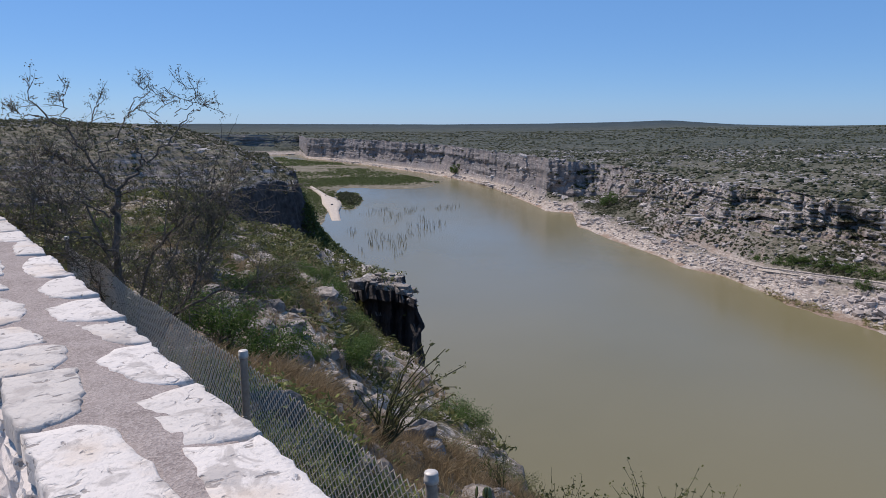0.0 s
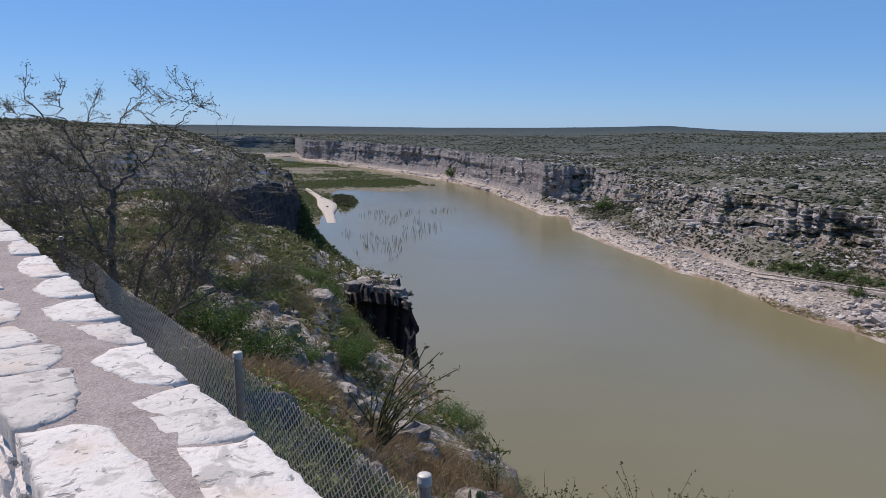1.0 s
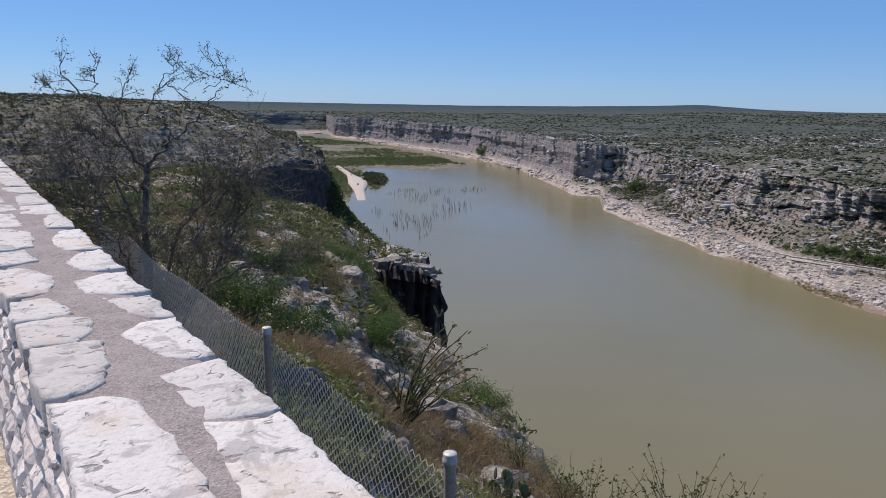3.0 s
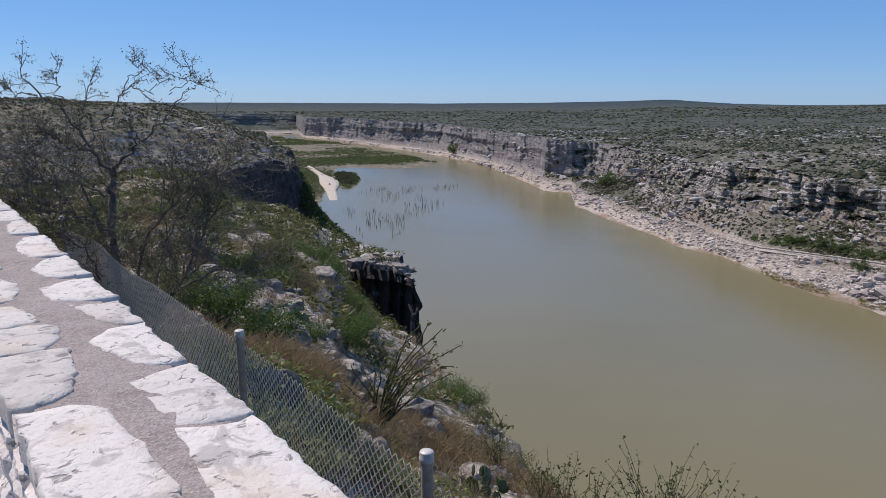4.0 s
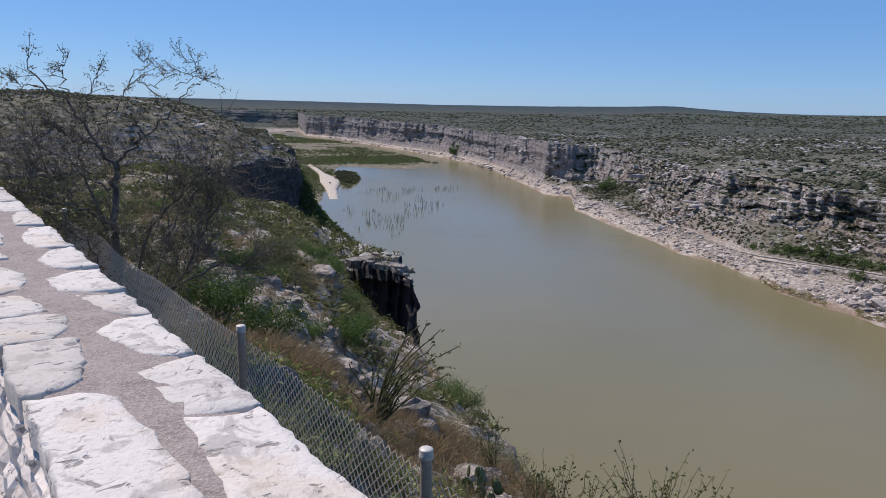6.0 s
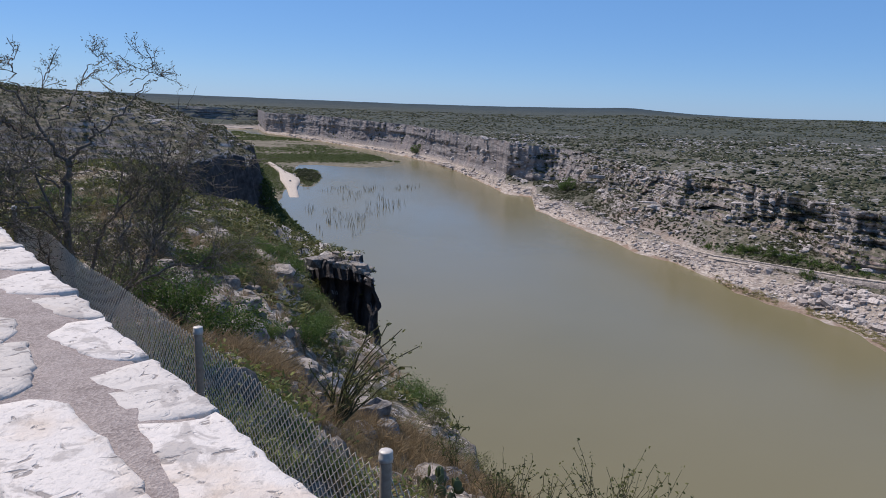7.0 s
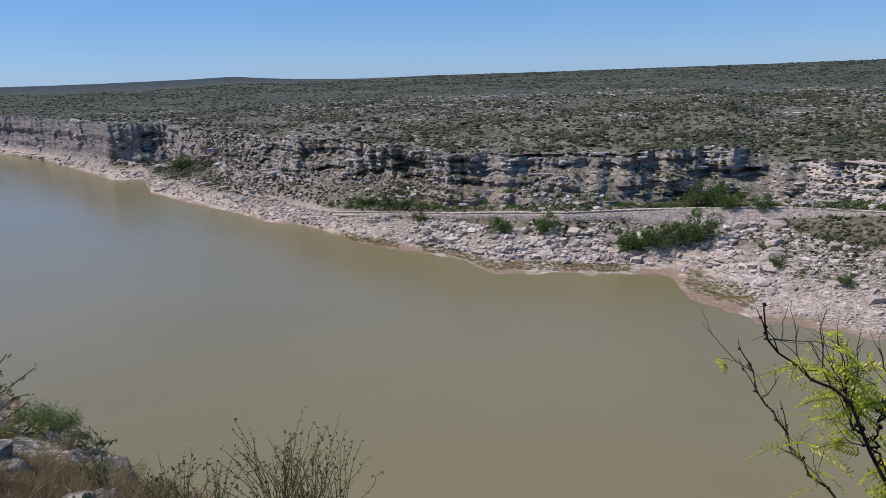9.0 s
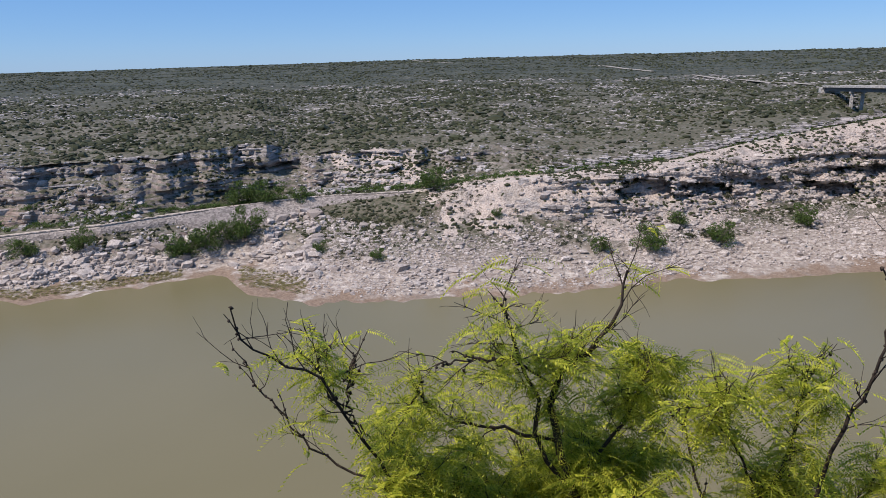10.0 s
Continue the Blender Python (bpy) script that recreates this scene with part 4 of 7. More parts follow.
def spread(points, sizes, shapes, seed, flat=(0.7, 1.1), tilt=0.2, long=(0.8, 1.3)):
    shake = 0.22 if len(shapes[0][0]) < 40 else 0.06
    rng = np.random.default_rng(seed)
    out = []
    group = rng.integers(0, len(shapes), len(points))
    for i, (bv, bf) in enumerate(shapes):
        m = group == i
        n = int(m.sum())
        sq = np.stack([rng.uniform(*long, n), rng.uniform(0.8, 1.2, n), rng.uniform(*flat, n)], -1)
        out.append(stamped(bv, bf, points[m], sizes[m], rng.uniform(0, 6.28, n), sq, seed + i, tilt, shake))
    return out


BLOBS = [ico(1, s, 0.28, -0.25) for s in range(4)]
STONES = [ico(1, 20 + s, 0.25) for s in range(5)]
ROUGH = [(np.sign(v) * np.abs(v) ** 0.7 * (1 + 0.22 * fbm(v[:, :1] * 1.7 + i, v[:, 1:2] * 1.7, v[:, 2:] * 1.7, 3, 500 + i)), f) for i, (v, f) in enumerate([ico(2, 40 + i, 0.05) for i in range(5)])]
BLOCKS = [(np.sign(v) * np.abs(v) ** 0.6, f) for v, f in STONES]


def out_of(p):
    return np.hypot(p[..., 0], p[..., 1])


def leaf_clump(n, seed, leaf=0.16):
    """Loose leaves round a low mound of unit size."""
    rng = np.random.default_rng(seed)
    d = rng.normal(size=(n, 3))
    d /= np.linalg.norm(d, axis=1, keepdims=True)
    d[:, 2] = np.abs(d[:, 2]) * 0.9
    c = d * rng.uniform(0.45, 1.0, (n, 1)) * (1 + 0.25 * np.sin(5 * d[:, :1] + seed))
    a, b = rng.normal(size=(2, n, 3))
    a *= leaf / np.linalg.norm(a, axis=1, keepdims=True)
    b *= leaf * 0.7 / np.linalg.norm(b, axis=1, keepdims=True)
    v = np.stack([c - a, c - b * 0.6, c + a, c + b * 0.6], 1).reshape(-1, 3)
    return v, np.arange(4 * n).reshape(n, 4)


SPRIGS = [leaf_clump(7, 30 + q, 0.62) for q in range(6)]


def by_angle(az, r):
    return r * math.sin(radians(az)), r * math.cos(radians(az))


def build_scrub():
    rng = np.random.default_rng(77)
    # the far plateau, near its rim first
    def near_rim(mid, nrm):
        r = out_of(mid)
        return np.where((r < 900) & (nrm[..., 2] > 0.5), 1.0, 0) * (0.35 + np.clip(0.55 + patches(mid, 45, 5), 0, 1.6)) / np.maximum(r / 450, 1) ** 1.0
    p, _ = scatter(FAR[:, 330:], 30000, near_rim, 1, slice(RIM_ROW, None))
    s = 0.42 + rng.gamma(2.0, 0.36, len(p))
    a = spread(p, s, BLOBS, 2, (0.55, 0.95))

    def deep(mid, nrm):
        r = out_of(mid)
        return np.where((r >= 850) & (r < 2400), 1.0, 0) * (0.3 + np.clip(0.5 + patches(mid, 90, 6), 0, 1.6)) / (r / 850) ** 1.5
    p, _ = scatter(FAR, 26000, deep, 3, slice(RIM_ROW, None))
    s = rng.uniform(1.0, 2.4, len(p)) * np.clip(out_of(p) / 1100, 1, 1.8)
    b = spread(p, s, BLOBS, 4, (0.4, 0.75))
    stuff("plateau_scrub", a + b, MAT_SCRUB, "dark desert scrub dotted over the far plateau", "scrub")

    # ledges and slopes of the far bank
    def ledges(mid, nrm):
        r = out_of(mid)
        z = mid[..., 2]
        return np.where((nrm[..., 2] > 0.55) & (z > WATER_Z + 9), 1.0, 0.02) * np.where(z > WATER_Z + 7, 1, 0) * np.clip(0.45 + patches(mid, 22, 8), 0.05, 1.5) / (r / 400) ** 0.7
    p, _ = scatter(FAR[:, 110:], 9500, ledges, 5, slice(20, RIM_ROW))
    s = rng.uniform(0.35, 1.25, len(p)) * np.clip(out_of(p) / 500, 1, 1.6)
    stuff("cliff_scrub", spread(p, s, BLOBS, 6, (0.6, 1.0)), MAT_SCRUB, "small dark shrubs on ledges of the far bank", "scrub")

    # thicker growth on the slope above the bend
    def bend(mid, nrm):
        az = np.degrees(np.arctan2(mid[..., 0], mid[..., 1]))
        return np.where((az > 11) & (az < 36) & (mid[..., 2] > WATER_Z + 8), 1.0, 0) * np.clip(0.35 + 1.1 * patches(mid, 30, 17), 0.06, 1.5)
    p, _ = scatter(FAR[:, 110:], 5200, bend, 55, slice(40, RIM_ROW))
    s = rng.uniform(0.4, 1.5, len(p))
    more = spread(p, s, [leaf_clump(26, 640 + q, 0.34) for q in range(4)], 56, (0.6, 1.0))

    def bluff(mid, nrm):
        az = np.degrees(np.arctan2(mid[..., 0], mid[..., 1]))
        return np.where((az > 57) & (az < 102) & (mid[..., 2] > WATER_Z + 6), 1.0, 0) * np.clip(0.1 + 1.3 * patches(mid, 16, 19), 0.02, 1.5)
    p, _ = scatter(FAR[:, 110:], 1500, bluff, 57, slice(14, ROAD_ROW + 3))
    s = 0.35 + rng.gamma(1.6, 0.35, len(p))
    more += spread(p, s, [leaf_clump(40, 660 + q, 0.3) for q in range(4)], 58, (0.6, 1.0))
    stuff("slope_scrub", more, MAT_SCRUB, "grey-green scrub growing over the far slopes", "scrub")

    # the long point on the near side
    def point_top(mid, nrm):
        r = out_of(mid)
        return np.where((nrm[..., 2] > 0.55) & (mid[..., 2] > WATER_Z + 1), 1.0, 0.0) * (0.3 + np.clip(0.6 + patches(mid, 30, 9), 0, 1.5)) / (r / 350) ** 1.1
    p, _ = scatter(POINT[:, 45:], 50000, point_top, 7)
    s = rng.uniform(0.4, 1.3, len(p)) * np.clip(out_of(p) / 400, 0.85, 1.9)
    stuff("point_scrub", spread(p, s, SPRIGS, 8, (0.6, 1.0)), MAT_SCRUB, "dense dark scrub on the near mesa", "scrub")

    def flank(mid, nrm):
        az = np.degrees(np.arctan2(mid[..., 0], mid[..., 1]))
        return np.where((mid[..., 2] > WATER_Z + 0.6) & (mid[..., 2] < np.where(az > -11.0, -36, -58)) & (az > -13) & (out_of(mid) > 300), 1.0, 0.0)
    p, _ = scatter(POINT, 4600, flank, 9)
    s = rng.uniform(1.2, 3.6, len(p))
    clumps = [leaf_clump(46, q, 0.30) for q in range(4)]
    stuff("bank_thicket", spread(p, s, clumps, 10, (0.7, 1.1)), MAT_THICKET, "green thicket along the foot of the near cliff", "thicket")


build_scrub()


def build_rocks():
    rng = np.random.default_rng(78)

    def shore(mid, nrm):
        az = np.degrees(np.arctan2(mid[..., 0], mid[..., 1]))
        z = mid[..., 2]
        return np.where((z > WATER_Z + 1.2) & (z < np.where(az > 66, WATER_Z + 44, WATER_Z + 15)) & (az > -9), 1.0, 0.0) * np.clip(0.6 + patches(mid, 18, 12), 0.1, 1.6) / (out_of(mid) / 300) ** 1.3
    p, _ = scatter(FAR, 27000, shore, 11, slice(1, ROAD_ROW - 2))
    s = 0.17 + rng.gamma(0.8, 0.27, len(p))
    s = s * np.clip(out_of(p) / 420, 1, 2.2)
    p[:, 2] += 0.12 * s
    # small broken stone down to the water below the bluff
    def beach(mid, nrm):
        az = np.degrees(np.arctan2(mid[..., 0], mid[..., 1]))
        return np.where((az > 57) & (az < 102) & (mid[..., 2] > WATER_Z + 0.4) & (mid[..., 2] < WATER_Z + 13), 1.0, 0.0) * np.clip(0.75 + patches(mid, 14, 28), 0.15, 1.6)
    q, _ = scatter(FAR, 9000, beach, 29, slice(1, ROAD_ROW - 5))
    p, s = np.concatenate([p, q]), np.concatenate([s, 0.16 + rng.gamma(1.0, 0.17, len(q))])
    # heaps of larger fallen blocks below the pitched wall
    def heap(mid, nrm):
        az = np.degrees(np.arctan2(mid[..., 0], mid[..., 1]))
        return np.where((az > 30) & (az < 58) & (mid[..., 2] > WATER_Z + 1.5), 1.0, 0.0) * np.clip(0.5 + patches(mid, 12, 26), 0.05, 1.6)
    q, _ = scatter(FAR, 1500, heap, 27, slice(6, ROAD_ROW - 5))
    big = 0.45 + rng.gamma(1.4, 0.38, len(q))
    q[:, 2] += 0.2 * big
    p, s = np.concatenate([p, q]), np.concatenate([s, big])
    stuff("shore_rubble", spread(p, s, BLOCKS, 12, (0.4, 0.8), 0.3, (0.8, 1.7)), MAT_RUBBLE, "broken pale limestone blocks along the far shore", "rubble")

    # blocks that lie on the slopes between the old road and the rim
    def slope(mid, nrm):
        return np.where((mid[..., 2] > WATER_Z + 8) & (nrm[..., 2] > 0.45), 1.0, 0.1) * np.clip(0.4 + 1.2 * patches(mid, 20, 13), 0.02, 1.6) / (out_of(mid) / 400) ** 1.5 * np.where(np.degrees(np.arctan2(mid[..., 0], mid[..., 1])) > 66, 0.35, 1.0)
    p, _ = scatter(FAR[:, 300:], 3000, slope, 14, slice(2 + 22 + 26 + 10, RIM_ROW + 4))
    s = (0.25 + rng.gamma(1.0, 0.36, len(p))) * np.clip(out_of(p) / 420, 1, 1.8)
    stuff("slope_rocks", spread(p, s, BLOCKS, 15, (0.4, 0.8), 0.25, (0.9, 1.9)), MAT_LEDGE, "grey limestone blocks strewn over the far slope", "rocks")

    # ledges that stand out of the far cliffs
    def face(mid, nrm):
        z = mid[..., 2]
        return np.where(nrm[..., 2] < 0.6, 1.0, 0.0) * np.where(z > WATER_Z + 10, 1, 0) * np.where(out_of(mid) < 640, 1, 0) / (out_of(mid) / 400) ** 2.2
    p, _ = scatter(FAR[:, 110:], 170, face, 13, slice(24, RIM_ROW + 1))
    n = len(p)
    turn = -np.arctan2(p[:, 0], p[:, 1]) + rng.normal(0, 0.25, n)
    far = np.clip(out_of(p) / 450, 0.8, 1.3)
    sq = np.stack([1.6 + rng.gamma(1.6, 1.7, n), rng.uniform(0.9, 1.8, n), 0.45 + rng.gamma(1.6, 0.5, n)], -1)
    out = []
    which = rng.integers(0, len(ROUGH), n)
    for i, (bv, bf) in enumerate(ROUGH):
        m = which == i
        out.append(stamped(bv, bf, p[m], far[m] * rng.uniform(0.5, 1.0, m.sum()), turn[m], sq[m], 40 + i, 0.10, 0.10))
    # flat beds of pale rock that break through the scrub of both plateaus
    def beds(mid, nrm):
        r = out_of(mid)
        return np.where((r < 1000) & (nrm[..., 2] > 0.4), 1.0, 0) * np.clip(0.25 + 1.2 * patches(mid, 35, 23), 0.05, 1.6) / np.maximum(r / 400, 1) ** 1.4
    for land, count, seed in ((FAR[RIM_ROW:, 330:], 9000, 24), (POINT[:, 45:], 5000, 25)):
        p, _ = scatter(land, count, lambda m, q: beds(m, q) * np.where(m[..., 2] > -22.5, 1, 0 if seed == 25 else 1), seed)
        n = len(p)
        turn = -np.arctan2(p[:, 0], p[:, 1]) + rng.normal(0, 0.4, n)
        sq = np.stack([0.5 + rng.gamma(1.3, 0.55, n), rng.uniform(0.5, 1.2, n), rng.uniform(0.2, 0.5, n)], -1)
        which = rng.integers(0, len(STONES), n)
        for i, (bv, bf) in enumerate(STONES):
            m = which == i
            out.append(stamped(np.sign(bv) * np.abs(bv) ** 0.55, bf, p[m], rng.uniform(0.5, 1.1, m.sum()) * np.clip(out_of(p[m]) / 450, 1, 1.8), turn[m], sq[m], seed * 10 + i, 0.1, 0.22))
    # a broken edge of rock above the old road
    az = rng.uniform(76, 101, 420)
    p = np.array([(*by_angle(a, float(at_az(ROAD, a)[0]) + o), float(at_az(ROAD, a)[1]) + 0.35 * (o - 4) + 0.5) for a, o in zip(az, 5 + np.abs(rng.normal(0, 4, 420)))])
    sq = np.stack([0.8 + rng.gamma(1.4, 0.8, 420), rng.uniform(0.7, 1.4, 420), rng.uniform(0.3, 0.7, 420)], -1)
    out.append(stamped(np.sign(STONES[0][0]) * np.abs(STONES[0][0]) ** 0.55, STONES[0][1], p, rng.uniform(0.5, 1.1, 420), -np.radians(az) + rng.normal(0, 0.3, 420), sq, 260, 0.1, 0.22))
    stuff("cliff_ledges", out, MAT_LEDGE, "weathered grey limestone ledges across the far cliffs", "rock ledge")

    # the near hillside
    def hill(mid, nrm):
        r = out_of(mid)
        n = out_from_wall(mid[..., 0], mid[..., 1])
        return np.where((n > 2.0) & (r > 3) & (mid[..., 2] > -34), 1.0, 0) * np.clip(0.35 + 1.3 * patches(mid, 6, 14), 0.03, 1.6) / np.maximum(r, 4) ** 1.6
    p, _ = scatter(HILL[:, 60:], 2600, hill, 15)
    r = out_of(p)
    s = np.minimum((0.05 + rng.gamma(1.3, 0.06, len(p))) * np.clip(r / 14, 0.6, 2.0), np.where(p[:, 0] > -0.6, 0.20, 0.34))
    stuff("hillside_rocks", spread(p, s, ROUGH, 16, (0.4, 0.9), 0.35, (0.8, 1.8)), MAT_HILLROCK, "grey lichen-stained limestone chunks on the hillside", "rocks")


build_rocks()


# ---- grass and shrubs on the near hillside ----
def land_z(x, y):
    return float(hill_height(np.array([x]), np.array([y]))[0])


def tuft(n, seed, height=1.0, width=0.02, flare=0.5):
    rng = np.random.default_rng(seed)
    v = []
    for _ in range(n):
        a, lean, h = rng.uniform(0, 6.28), rng.uniform(0.05, flare), rng.uniform(0.5, 1.0) * height
        d = np.array([math.cos(a), math.sin(a), 0])
        side = np.array([-d[1], d[0], 0]) * width
        base = d * rng.uniform(0, 0.12)
        midp, tip = base + d * lean * 0.4 * h + [0, 0, 0.6 * h], base + d * lean * h + [0, 0, h * (1 - 0.3 * lean)]
        v += [base - side, base + side, midp + side * 0.7, midp - side * 0.7, midp - side * 0.7, midp + side * 0.7, tip + side * 0.1, tip - side * 0.1]
    return np.array(v), np.arange(8 * n).reshape(-1, 4)


def spur_grid():
    """The outcrop that ends the near slope: a sheer face under a jutting cap, and the cap's top running back to the river side."""
    nu, nv, nw = 120, 44, 40
    u = np.linspace(0, 1, nu)
    az = -9.4 + 7.25 * u
    front = np.interp(az, [-9.4, -7.6, -6, -4.2, -2.15], [92, 80, 74, 70, 66]) + 1.1 * fbm(az * 1.6, 0, 0, 3, 610)
    top_el = np.interp(az, [-9.4, -8.2, -7.2, -6, -4.2, -3.3, -2.15], [-11.6, -12.7, -13.35, -13.05, -13.2, -13.3, -13.8])
    back = np.interp(az, [-9.4, -8.2, -6.4, -4.2, -3.0, -2.15], [30, 27, 19, 11, 4, 1.5])
    zt = EYE_Z + front * np.tan(np.radians(top_el))
    foot = zt - 14
    rows = []
    for j in range(nv):                      # up the face, which leans back below the cap
        v = j / (nv - 1)
        hollow = 1.7 * smooth(v, 0.0, 0.45) * (1 - smooth(v, 0.90, 0.925)) * np.interp(az, [-9.4, -7.6, -6.8], [0, 0, 1])
        rows.append((az, front + hollow - 1.5 * (1 - v), foot + (zt - foot) * v))
    for j in range(1, nw):                   # back over the top
        v = j / (nw - 1)
        rows.append((az, front + back * v, zt - 0.06 * back * v))
    for j in range(1, 9):                    # and down behind
        rows.append((az, front + back + 0.5 * j, zt - 0.06 * back - 2.5 * j))
    a, r, z = (np.array([q[k] for q in rows]) for k in range(3))
    x, y = r * np.sin(np.radians(a)), r * np.cos(np.radians(a))
    face = 1 - smooth(np.arange(len(rows)), nv - 2, nv + 1)[:, None]
    d = 0.55 * fbm(x / 4, y / 4, z / 5, 4, 601) + 0.35 * fbm(x / 1.6, y / 1.6, z / 0.8, 3, 602)
    y = y - face * d
    x = x + 0.5 * face * d
    lump = 0.9 * fbm(x / 5, y / 5, 0, 4, 603)
    bed = (z + lump) / 0.7
    fr = bed - np.floor(bed)
    z = z + (1 - face) * (lump + 0.55 * (smooth(fr, 0.3, 0.7) - fr))
    g = np.stack([x, y, z], -1)
    end = []
    for i in range(1, 14):                   # the end that stands over the river
        e = g[:, -1].copy()
        e[:, 2] -= i * 1.15
        e[:, 0] += 0.06 * i + 0.9 * fbm(e[:, 1] / 4, e[:, 2] / 2.2, 0, 4, 604)
        end.append(e)
    return np.concatenate([g, np.stack(end, 1)], 1), nv, nw, nu


SPUR, SPUR_V, SPUR_W, SPUR_U = spur_grid()


def build_spur():
    t = thing("rock_outcrop", "limestone outcrop above the river, its sheer face coloured dark for shade", "rock outcrop", "", tuple(SPUR[SPUR_V, SPUR_U // 2]))
    off = SPUR[SPUR_V, SPUR_U // 2]
    # the sheer face is shaded by its dark colour
    part("rock", array_mesh("rock", (SPUR - off).reshape(-1, 3), grid_faces(*SPUR.shape[:2])[:, ::-1], False), MAT_SHADEROCK, t)
    # broken slabs of the cap along its edge
    rng = np.random.default_rng(611)
    for _ in range(70):
        i = int(rng.uniform(0.12, 0.97) * (SPUR_U - 1))
        j = SPUR_V + 1 + int(abs(rng.normal(0, 6)))
        v, f = BLOCKS[int(rng.integers(0, len(BLOCKS)))]
        k = 0.2 + rng.gamma(1.5, 0.15)
        v = v * (1 + rng.uniform(-0.25, 0.25, (len(v), 1))) * np.array([rng.uniform(0.9, 1.7), rng.uniform(0.7, 1.2), rng.uniform(0.35, 0.7)]) * k
        a = rng.uniform(-1.2, 1.2)
        v = np.stack([v[:, 0] * math.cos(a) - v[:, 1] * math.sin(a), v[:, 0] * math.sin(a) + v[:, 1] * math.cos(a), v[:, 2]], 1)
        part("cap_slab", array_mesh("slab", v + SPUR[j, i] - off + [0, 0, 0.1 * k], f), MAT_DARKROCK if rng.random() < 0.45 else MAT_HILLROCK, t)


build_spur()


def build_grass():
    rng = np.random.default_rng(79)

    def lawn(mid, nrm):
        r = out_of(mid)
        n = out_from_wall(mid[..., 0], mid[..., 1])
        return np.where((n > 1.9) & (r > 2.5) & (mid[..., 2] > -24), 1.0, 0) * np.clip(0.25 + 1.2 * patches(mid, 4, 18), 0, 1.5) / np.maximum(r, 4) ** 1.5
    p, _ = scatter(HILL[:, 60:], 4200, lawn, 17)
    s = rng.uniform(0.12, 0.36, len(p)) * np.clip(out_of(p) / 14, 0.9, 2.0)
    tufts = [tuft(26, q, 1.0, 0.010, 0.85) for q in range(4)]
    # thick stands of tawny grass: degrees round, metres out, reach, how many
    stands = [(-11.2, 9.9, 0.75, 330), (-8.6, 10.3, 0.8, 300), (-13.2, 10.2, 0.5, 120), (6.2, 13.2, 1.0, 240), (0.2, 13.6, 0.7, 150), (-15.0, 24.0, 2.2, 200), (9.5, 13.0, 1.2, 200), (-2.6, 12.4, 0.6, 90)]
    more, high = [], []
    for az, r, reach, n in stands:
        x, y = by_angle(az, r)
        for _ in range(n):
            q = (x + rng.normal(0, reach), y + rng.normal(0, reach * 0.8))
            if out_from_wall(*q) > 2.0:
                more.append((*q, land_z(*q) - 0.02))
                high.append(rng.uniform(0.16, 0.42) * min(max(r / 11, 1.0), 1.6))
    p, s = np.concatenate([p, np.array(more)]), np.concatenate([s, np.array(high)])
    stuff("dry_grass", spread(p, s, tufts, 18, (0.8, 1.3), 0.1, (0.9, 1.1)), MAT_STRAW, "tawny dry grass tufts on the rocky hillside", "grass")
    p, _ = scatter(HILL[:, 60:], 1900, lambda m, q: lawn(m + 31.0, q) * np.where(out_from_wall(m[..., 0], m[..., 1]) > 1.9, 1, 0), 19)
    s = rng.uniform(0.12, 0.34, len(p)) * np.clip(out_of(p) / 14, 0.9, 2.4)
    # a green strip of weeds below the fence
    strip = []
    while len(strip) < 900:
        a, n = rng.uniform(2.6, 9.5), 1.95 + abs(rng.normal(0, 1.3))
        q = on_wall(a, n, 0)
        if vnoise(q.x * 1.3, q.y * 1.3, 0, 27) > -0.25:
            strip.append((q.x, q.y, land_z(q.x, q.y)))
    stuff("fence_weeds", spread(np.array(strip), rng.uniform(0.12, 0.36, len(strip)), [leaf_clump(44, 90 + q, 0.14) for q in range(4)], 28, (0.7, 1.3), 0.15), MAT_WEED, "green leafy weeds below the chain-link fence", "weeds")
    stuff("green_weeds", spread(p, s, [leaf_clump(40, 60 + q, 0.13) for q in range(4)], 20, (0.6, 1.1), 0.15), MAT_OLIVE, "low olive weeds between the rocks", "weeds")
    # scrub further down the hill
    def down(mid, nrm):
        r = out_of(mid)
        az = np.degrees(np.arctan2(mid[..., 0], mid[..., 1]))
        return np.where((r > 18) & (mid[..., 2] > -26) & (az > -36) & (az < 9), 1.0 - 0.6 * smooth(az, -13, -10) - 0.2 * smooth(az, -5, -3), 0) * np.clip(0.40 + 1.1 * patches(mid, 7, 21), 0.04, 1.5) / (r / 25) ** 1.0
    p, _ = scatter(HILL[:, 30:], 4600, down, 21)
    s = rng.uniform(0.22, 0.95, len(p)) * np.clip(out_of(p) / 60, 0.75, 1.3)
    # and on the outcrop's top
    q, _ = scatter(SPUR[SPUR_V:SPUR_V + SPUR_W, :SPUR_U], 170, lambda m, n: 0.25 + smooth(out_of(m), 74, 92), 23)
    p, s = np.concatenate([p, q]), np.concatenate([s, rng.uniform(0.5, 1.3, len(q))])
    stuff("hillside_scrub", spread(p, s, [leaf_clump(38, 80 + q, 0.24) for q in range(5)], 22, (0.6, 1.0)), MAT_OLIVE, "olive and grey-green scrub down the slope", "scrub")


build_grass()


